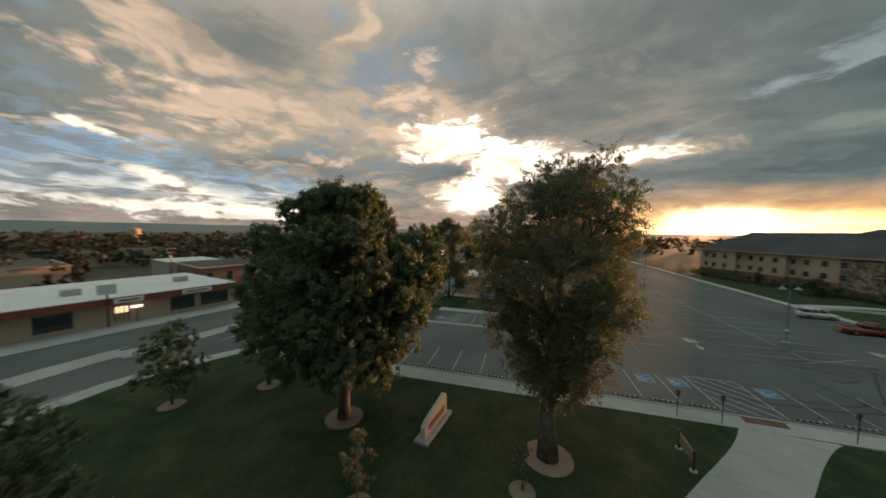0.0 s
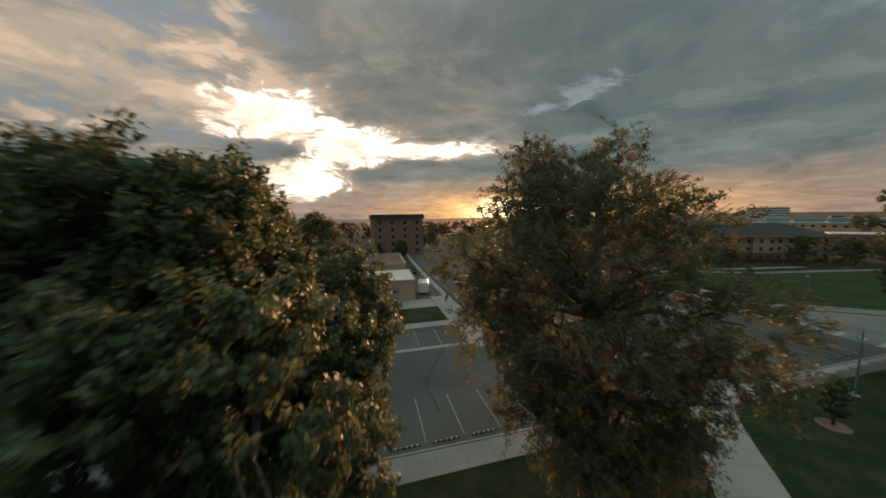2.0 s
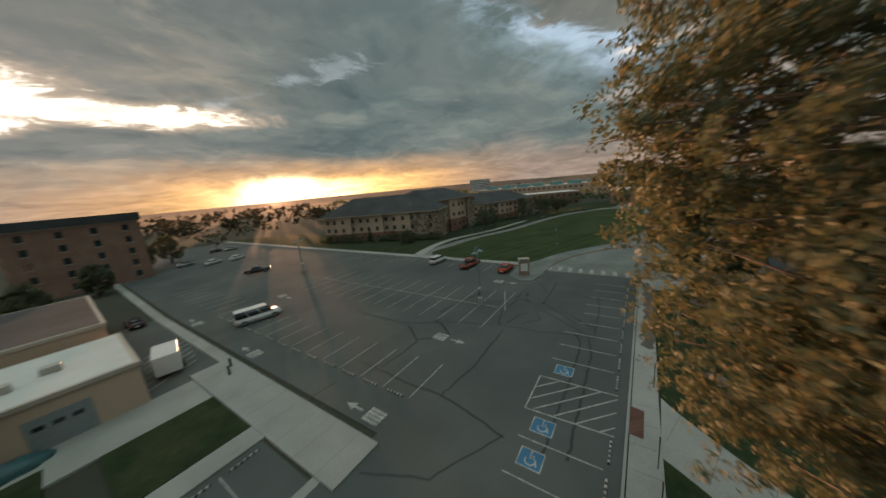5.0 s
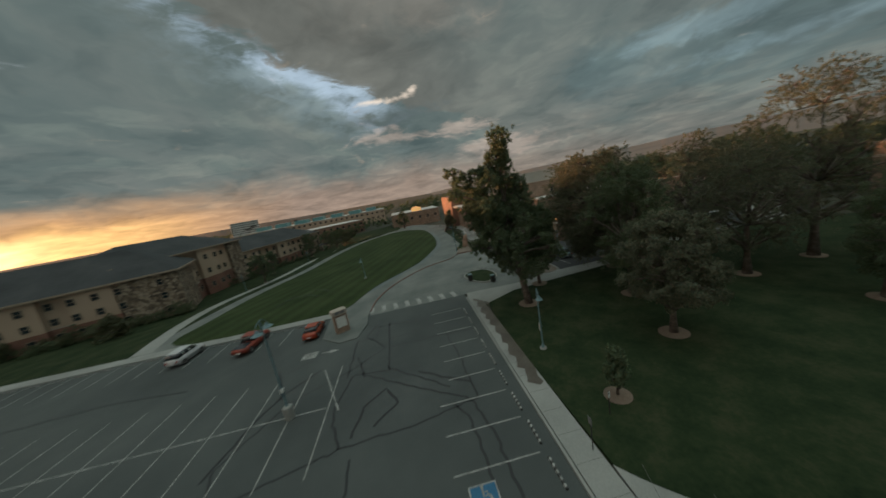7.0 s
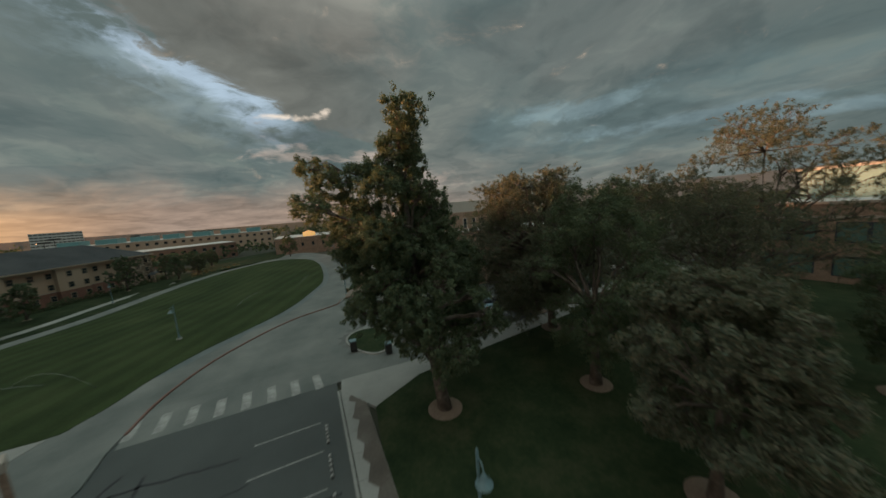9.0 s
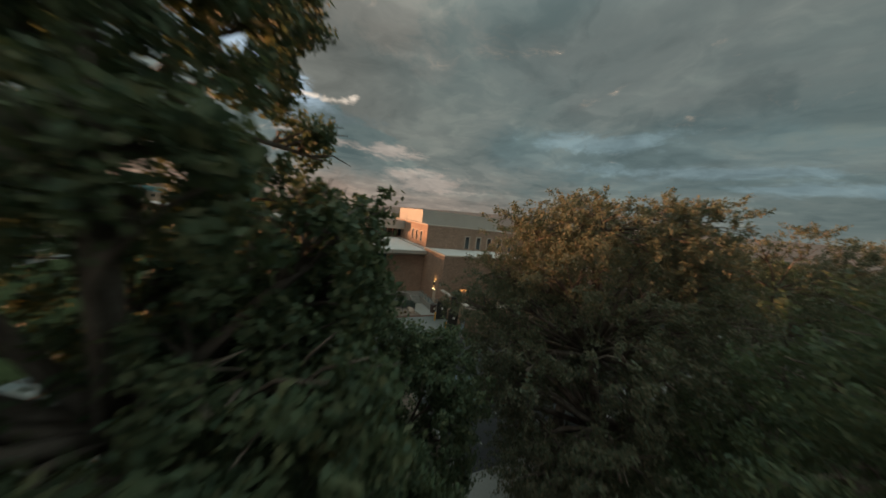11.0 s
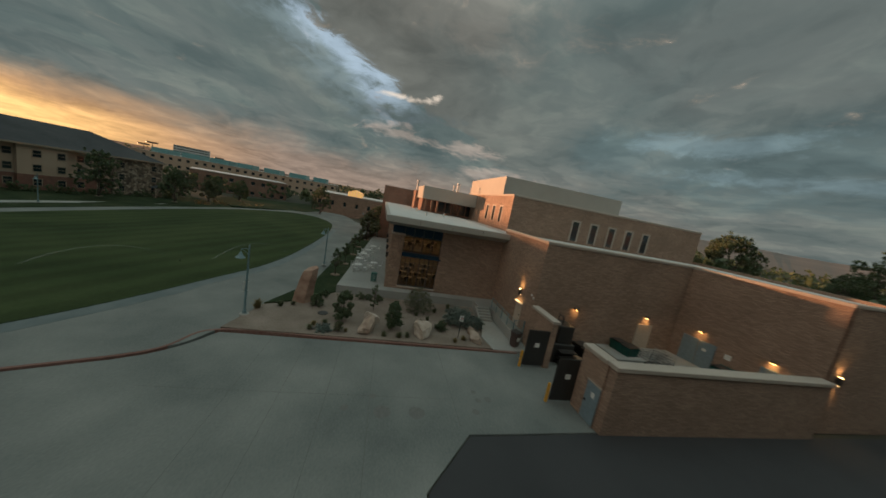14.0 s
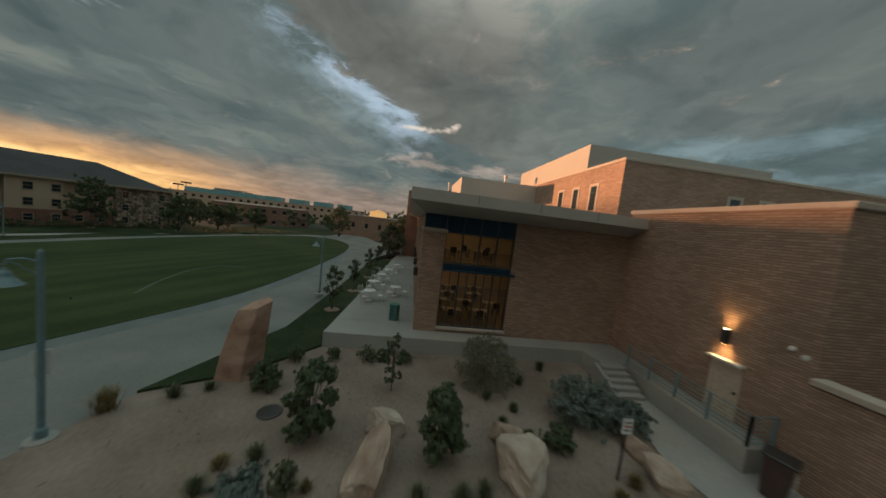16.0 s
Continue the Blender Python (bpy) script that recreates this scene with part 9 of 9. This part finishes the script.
part("pole", bm, DARK_METAL, sg)
for i in range(4):
    bm = bmesh.new()
    add_box(bm, -1.8, 1.8, -0.2, 0.2, 2.4 + 1.3 * i, 3.5 + 1.3 * i, 0.05)
    part("board", bm, (SHOP_RED, PAPER, CARD, PANEL)[i], sg)
shed = thing("street_stall", "small open stall with a grey roof by the street", "stall", at=pose(-50.2, 37.6, 0, rz=28))
bm = bmesh.new()
add_box(bm, -1.7, 1.7, 0, 2.2, 2.5, 2.85, 0.03)
part("roof", bm, PANEL, shed)
bm = bmesh.new()
add_box(bm, -1.6, 1.6, 0.4, 2.1, 0, 2.5)
part("wall", bm, DARK_METAL, shed)
bm = bmesh.new()
add_box(bm, -0.9, 1.3, 0.34, 0.4, 1.7, 2.3)
banner = part("banner", bm, DARK_METAL, shed, "dark banner with worn coloured print")
for x0, x1, ink in ((-0.8, -0.4, GREEN_BIN), (-0.25, 1.2, BAR_RED)):
    bm = bmesh.new()
    add_box(bm, x0, x1, 0.31, 0.34, 1.8, 2.2)
    part("bar", bm, ink, banner)
for x in (-1.6, 1.6):
    bm = bmesh.new()
    add_box(bm, x - 0.08, x + 0.08, 0.1, 0.26, 0, 2.6)
    part("post", bm, DARK_METAL, shed)
block("white_house", "small white house by the street", -49.4, 58.2, 0, -12, 5.5, 8, 3.4, WHITE_PAINTED, 1, 3, (0.9, 1.2), roof=SHINGLE)

# campus buildings to the east
east = block("science_building", "long pink-tan brick campus building with teal roof houses", 232, 128, -3, -86, 108, 30, 11.5, STUCCO, 3, 26, (1.6, 1.4))
for i in range(7):
    bm = bmesh.new()
    x = 6 + 14.5 * i
    add_box(bm, x, x + 8 + (i % 3), 6, 18, 11.8, 14.6, 0.05)
    part("roof_house", bm, TEAL_PANEL, east, "teal metal roof house")
east2 = block("brick_annex", "brick campus annex with flat roof", 168, 62, -3, -62, 34, 20, 8.5, BRICK_DARK, 2, 9, (1.4, 1.4))
ob_b = block("music_building", "low brick building with a pale stone base", 149, 12, -0.5, -90, 26, 24, 6.8, BRICK, 1, 6, (1.0, 1.6))
lantern = thing("glass_lantern", "gabled glass roof lantern, the low sun's reflection put in as glow", "lantern", at=pose(152, -2, 6.6, rz=-90))
bm = bmesh.new()
prof = [(-2.6, 0), (2.6, 0), (2.6, 1.6), (0, 2.5), (-2.6, 1.6)]
f = [bm.verts.new((x, -2, z)) for x, z in prof]
g = [bm.verts.new((x, 3, z)) for x, z in prof]
bm.faces.new(f)
bm.faces.new(g[::-1])
for i in range(5):
    j = (i + 1) % 5
    bm.faces.new((f[j], f[i], g[i], g[j]))
bmesh.ops.recalc_face_normals(bm, faces=bm.faces[:])
# Emission stands in for the low sun's gold reflection; no lamp inside.
part("glazing", bm, plain("sun_glow_lantern_glass", (0.9, 0.55, 0.2), 0.2, glow=0.55, glow_colour=(1.0, 0.52, 0.18)), lantern)
for k in range(6):
    bm = bmesh.new()
    x = -2.6 + 5.2 * k / 5
    add_box(bm, x - 0.06, x + 0.06, -2.06, -1.98, 0, 1.6 + 0.9 * (1 - abs(x) / 2.6))
    part("glazing_bar", bm, WHITE_PAINTED, lantern)
block("white_tower", "distant white slab tower with ribbon windows", 590, 330, 0, -62, 46, 20, 23, material("white_render", [(0.58, 0.58, 0.56), (0.68, 0.68, 0.66)]), 6, 12, (3.0, 1.4))
south = block("office_building", "long two-storey brick office with ribbon windows beyond the elms", 24, -63, 0, 180, 50, 30, 10.6, BRICK)
OFFICE_GLASS = glass("green_office_glass", (0.10, 0.17, 0.15), 0.12)
bm = bmesh.new()
add_box(bm, -1.12, 1.12, -0.03, 0.02, -1.2, 1.2)
pane = mesh_of(bm, "pane", OFFICE_GLASS)
bm = bmesh.new()
for a, b, c, d in ((-1.3, -1.12, -1.35, 1.35), (1.12, 1.3, -1.35, 1.35), (-1.12, 1.12, -1.35, -1.2), (-1.12, 1.12, 1.2, 1.35)):
    add_box(bm, a, b, -0.09, 0.02, c, d)
pane_frame = mesh_of(bm, "window_frame", FRAME_METAL)
for z in (2.4, 6.9):
    for group in range(4):
        for c in range(2 if group == 0 else 4):
            w = shared("window", pane, south, pose((2.4 if group == 0 else -2.9 + 12.0 * group) + 2.62 * c, -0.01, z), "green-tinted office window in a dark frame")
            shared("window_frame", pane_frame, w)
bm = bmesh.new()
add_box(bm, -0.1, 50.1, -0.12, 0.0, 8.7, 9.0)
part("ledge", bm, COPING, south, "pale stone ledge")
bm = bmesh.new()
add_box(bm, 2.0, 10.0, 10.0, 20.0, 10.96, 15.4, 0.05)
part("roof_house", bm, TEAL_PANEL, south, "glazed roof house")
bm = bmesh.new()
add_box(bm, 0.8, 11.2, 9.0, 21.0, 15.4, 15.8)
part("roof_slab", bm, PANEL, south)
bm = bmesh.new()
add_box(bm, 13.0, 34.0, 12.0, 24.0, 10.96, 12.6, 0.05)
part("roof_screen", bm, BRICK, south, "tan roof screen wall")
# stepped path and terrace before the office
slab("pavement_office", smooth_line([(33.6, -58), (40, -62), (48, -78), (56, -84)], 4) + smooth_line([(54, -88), (45, -81), (36, -66), (31, -60)], 4), -0.3, 0.14, CONCRETE, "pale curving path by the office", "pavement")

# ---- far woods and hills ----
rw = np.random.default_rng(5)


def woods(name, label, places, mat, size):
    cs, os = [], []
    for x, y, z, r, h in places:
        blobs = [(x + rw.normal() * r * 0.5, y + rw.normal() * r * 0.5, z + h * rw.uniform(0.35, 0.85), r * 0.6, r * 0.6, h * 0.28) for _ in range(5)]
        p, o = crown_points(rw, blobs, 22, 7, r * 0.3)
        cs.append(p)
        os.append(o)
    me = leaf_mesh(name, np.concatenate(cs), np.concatenate(os), size, mat, rw, 1.3)
    return tagged(new(name, me), label, "trees", kind="stuff")


def scatter(n, az0, az1, r0, r1, zf=0.0):
    out = []
    for _ in range(n):
        a, r = radians(rw.uniform(az0, az1)), rw.uniform(r0 ** 0.5, r1 ** 0.5) ** 2
        out.append((math.sin(a) * r, math.cos(a) * r, zf, rw.uniform(2.5, 5.5), rw.uniform(5, 11)))
    return out


W_FAR = leaf_material("far_foliage", [(0.045, 0.05, 0.032), (0.075, 0.07, 0.04), (0.12, 0.09, 0.05)], 0.2)
woods("far_woods", "dusky tree belt across the valley", scatter(330, -95, -40, 130, 480) + scatter(220, -40, -12, 170, 520) + scatter(200, -12, 30, 190, 700), W_FAR, 1.5)
woods("campus_woods", "dark campus trees around the buildings", [(x + rw.normal() * 2, y + rw.normal() * 2, -2.0, rw.uniform(2.5, 4), rw.uniform(5, 8)) for x, y in [(140, 50), (146, 48), (152, 46), (158, 42), (165, 40), (135, 55), (172, 36), (178, 30), (160, 20), (168, 14), (150, 55), (143, 58), (185, 24), (190, 50), (200, 40), (205, 60), (210, 30), (215, 80), (212, 95)]] + scatter(160, 32, 60, 180, 600) + scatter(220, 84, 130, 190, 600) + scatter(260, 130, 185, 90, 500), LEAF_DARK, 1.1)
woods("yard_woods", "trees among the yards and shops", [(x, y, 0, rw.uniform(2.5, 4.5), rw.uniform(4, 8)) for x, y in [(-100, -8), (-108, 6), (-120, 14), (-98, 40), (-104, 52), (-118, 60), (-130, 80), (-140, 40), (-90, 70), (-84, 92), (-150, 0), (-160, -20), (-120, -36), (-70, 110), (-76, 130), (-100, 96), (-148, 110), (-170, 140), (-36, 140), (-44, 170), (4, 150), (14, 168), (26, 172), (-8, 176), (22, 150), (46, 150), (40, 166)]], W_FAR, 0.9)


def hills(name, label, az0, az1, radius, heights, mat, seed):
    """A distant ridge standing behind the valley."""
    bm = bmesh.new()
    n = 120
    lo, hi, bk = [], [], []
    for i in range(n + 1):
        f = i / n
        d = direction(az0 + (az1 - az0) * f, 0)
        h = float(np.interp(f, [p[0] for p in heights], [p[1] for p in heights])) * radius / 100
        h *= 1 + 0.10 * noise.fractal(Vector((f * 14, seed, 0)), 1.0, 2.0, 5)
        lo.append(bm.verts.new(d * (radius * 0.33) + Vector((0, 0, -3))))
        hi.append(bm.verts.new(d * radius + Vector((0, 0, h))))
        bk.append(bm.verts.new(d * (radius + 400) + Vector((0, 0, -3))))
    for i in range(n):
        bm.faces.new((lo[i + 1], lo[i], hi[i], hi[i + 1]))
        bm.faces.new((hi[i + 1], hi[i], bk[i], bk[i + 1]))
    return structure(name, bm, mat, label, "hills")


# Distance haze is put into the colours of the mesa and east hills.
hills("backdrop_west", "long mesa on the horizon, tinted blue-grey for haze", -100, 12, 3400, [(0, 1.3), (0.2, 1.55), (0.35, 1.5), (0.5, 1.2), (0.62, 1.2), (0.8, 0.7), (1, 0.0)], material("haze_tinted_mesa", [(0.085, 0.125, 0.130), (0.115, 0.155, 0.155)], scale=0.01), 1)
hills("backdrop_east", "pinkish broken hills on the horizon", 96, 190, 3300, [(0, 0.2), (0.15, 1.8), (0.3, 2.6), (0.45, 3.4), (0.6, 3.2), (0.8, 3.6), (1, 2.0)], material("haze_tinted_hills", [(0.15, 0.125, 0.11), (0.21, 0.17, 0.145)], scale=0.02), 2)
hills("backdrop_north", "low dark ridge under the sunset", -2, 75, 3000, [(0, 0.1), (0.2, 0.3), (0.5, 0.5), (0.8, 0.6), (1, 0.2)], material("dark_ridge", [(0.05, 0.045, 0.04), (0.07, 0.06, 0.05)], scale=0.01), 3)


# ---- poles and tower in the west ----
def utility_pole(x, y, h, rz):
    p = thing("utility_pole", "weathered wooden utility pole with crossarm behind the shops", "pole", "utility poles", pose(x, y, 0.0, rz=rz))
    bm = bmesh.new()
    add_tube(bm, [(0, 0, 0), (0, 0, h)], [0.16, 0.10], 8)
    part("pole", bm, BARK, p)
    for z in (h - 0.6, h - 1.5):
        bm = bmesh.new()
        add_box(bm, -1.2, 1.2, -0.06, 0.06, z, z + 0.12)
        part("crossarm", bm, BARK, p)
        for xx in (-1.1, -0.5, 0.5, 1.1):
            bm = bmesh.new()
            add_lathe(bm, [(0.05, z + 0.12), (0.06, z + 0.2), (0.03, z + 0.28)], 8, Matrix.Translation((xx, 0, 0)))
            part("insulator", bm, PANEL, p)
    bm = bmesh.new()
    add_lathe(bm, [(0.22, h - 3.0), (0.24, h - 2.9), (0.24, h - 2.1), (0.1, h - 2.0)], 10, Matrix.Translation((0.34, 0, 0)))
    part("transformer", bm, PANEL, p, "grey transformer can")
    return p


POLES = [(-118, -40, 9.5), (-109, -8, 9.5), (-101, 22, 9.5), (-92, 54, 9.5), (-83, 88, 9.5)]
for x, y, h in POLES:
    utility_pole(x, y, h, -74)
for (x0, y0, h0), (x1, y1, h1) in zip(POLES, POLES[1:]):
    for off in (-1.1, 0.5, 1.1):
        c, s_ = math.cos(radians(-74)) * off, math.sin(radians(-74)) * off
        bm = bmesh.new()
        add_tube(bm, [(x0 + (x1 - x0) * f + c, y0 + (y1 - y0) * f + s_, h0 - 0.35 - 2.4 * f * (1 - f)) for f in [i / 8 for i in range(9)]], [0.025] * 9, 5)
        tagged(new("power_line", mesh_of(bm, "power_line", DARK_METAL)), "thin dark power line strung between wooden poles", "cable", "power lines")
tower = thing("grain_silo", "pale round tower standing over the far trees", "tower", at=pose(-386, 166, -1.0))
bm = bmesh.new()
add_lathe(bm, [(5.0, 0), (5.0, 10.5), (4.6, 10.9), (4.2, 13.6), (0.4, 14.6)], 18)
part("shaft", bm, STUCCO, tower)


def light_mast(x, y, h):
    p = thing("light_mast", "tall thin sports light mast far behind the halls", "light mast", "light masts", pose(x, y, -2.0, rz=-40))
    bm = bmesh.new()
    add_tube(bm, [(0, 0, 0), (0, 0, h)], [0.3, 0.16], 8)
    part("pole", bm, DARK_METAL, p)
    bm = bmesh.new()
    add_box(bm, -2.6, 2.6, -0.2, 0.2, h - 0.2, h + 0.7, 0.05)
    part("lamp_bank", bm, DARK_METAL, p)


for x, y, h in ((244, 130, 14.0), (246, 127, 15.6), (261, 99, 13.8)):
    light_mast(x, y, h)

# ---- bricks of the yard's end wall, one by one ----
BRICK_PIECE = random_tint(material("tan_brick_piece", [(0.25, 0.172, 0.125), (0.32, 0.225, 0.166), (0.37, 0.265, 0.20)], bump=0.5, bump_scale=30, coarse=2.0), 0.16)


def brick_mesh(length):
    bm = bmesh.new()
    add_box(bm, 0.006, length - 0.006, -0.004, 0.008, 0.006, 0.092, 0.003)
    return mesh_of(bm, "brick", BRICK_PIECE)


WHOLE, HALF = brick_mesh(0.316), brick_mesh(0.158)
end_wall = next(o for o in yard.children if o.name.startswith("wall_north"))
for row in range(36):
    z = 0.05 + 0.1 * row
    x = 48.02
    if row % 2:
        if z > 2.32:
            shared("brick", HALF, end_wall, pose(x, -26.6, z))
        x += 0.158
    while x + 0.316 < 49.9:
        if z > 2.32 or x > 49.06:
            shared("brick", WHOLE, end_wall, pose(x, -26.6, z))
        x += 0.316
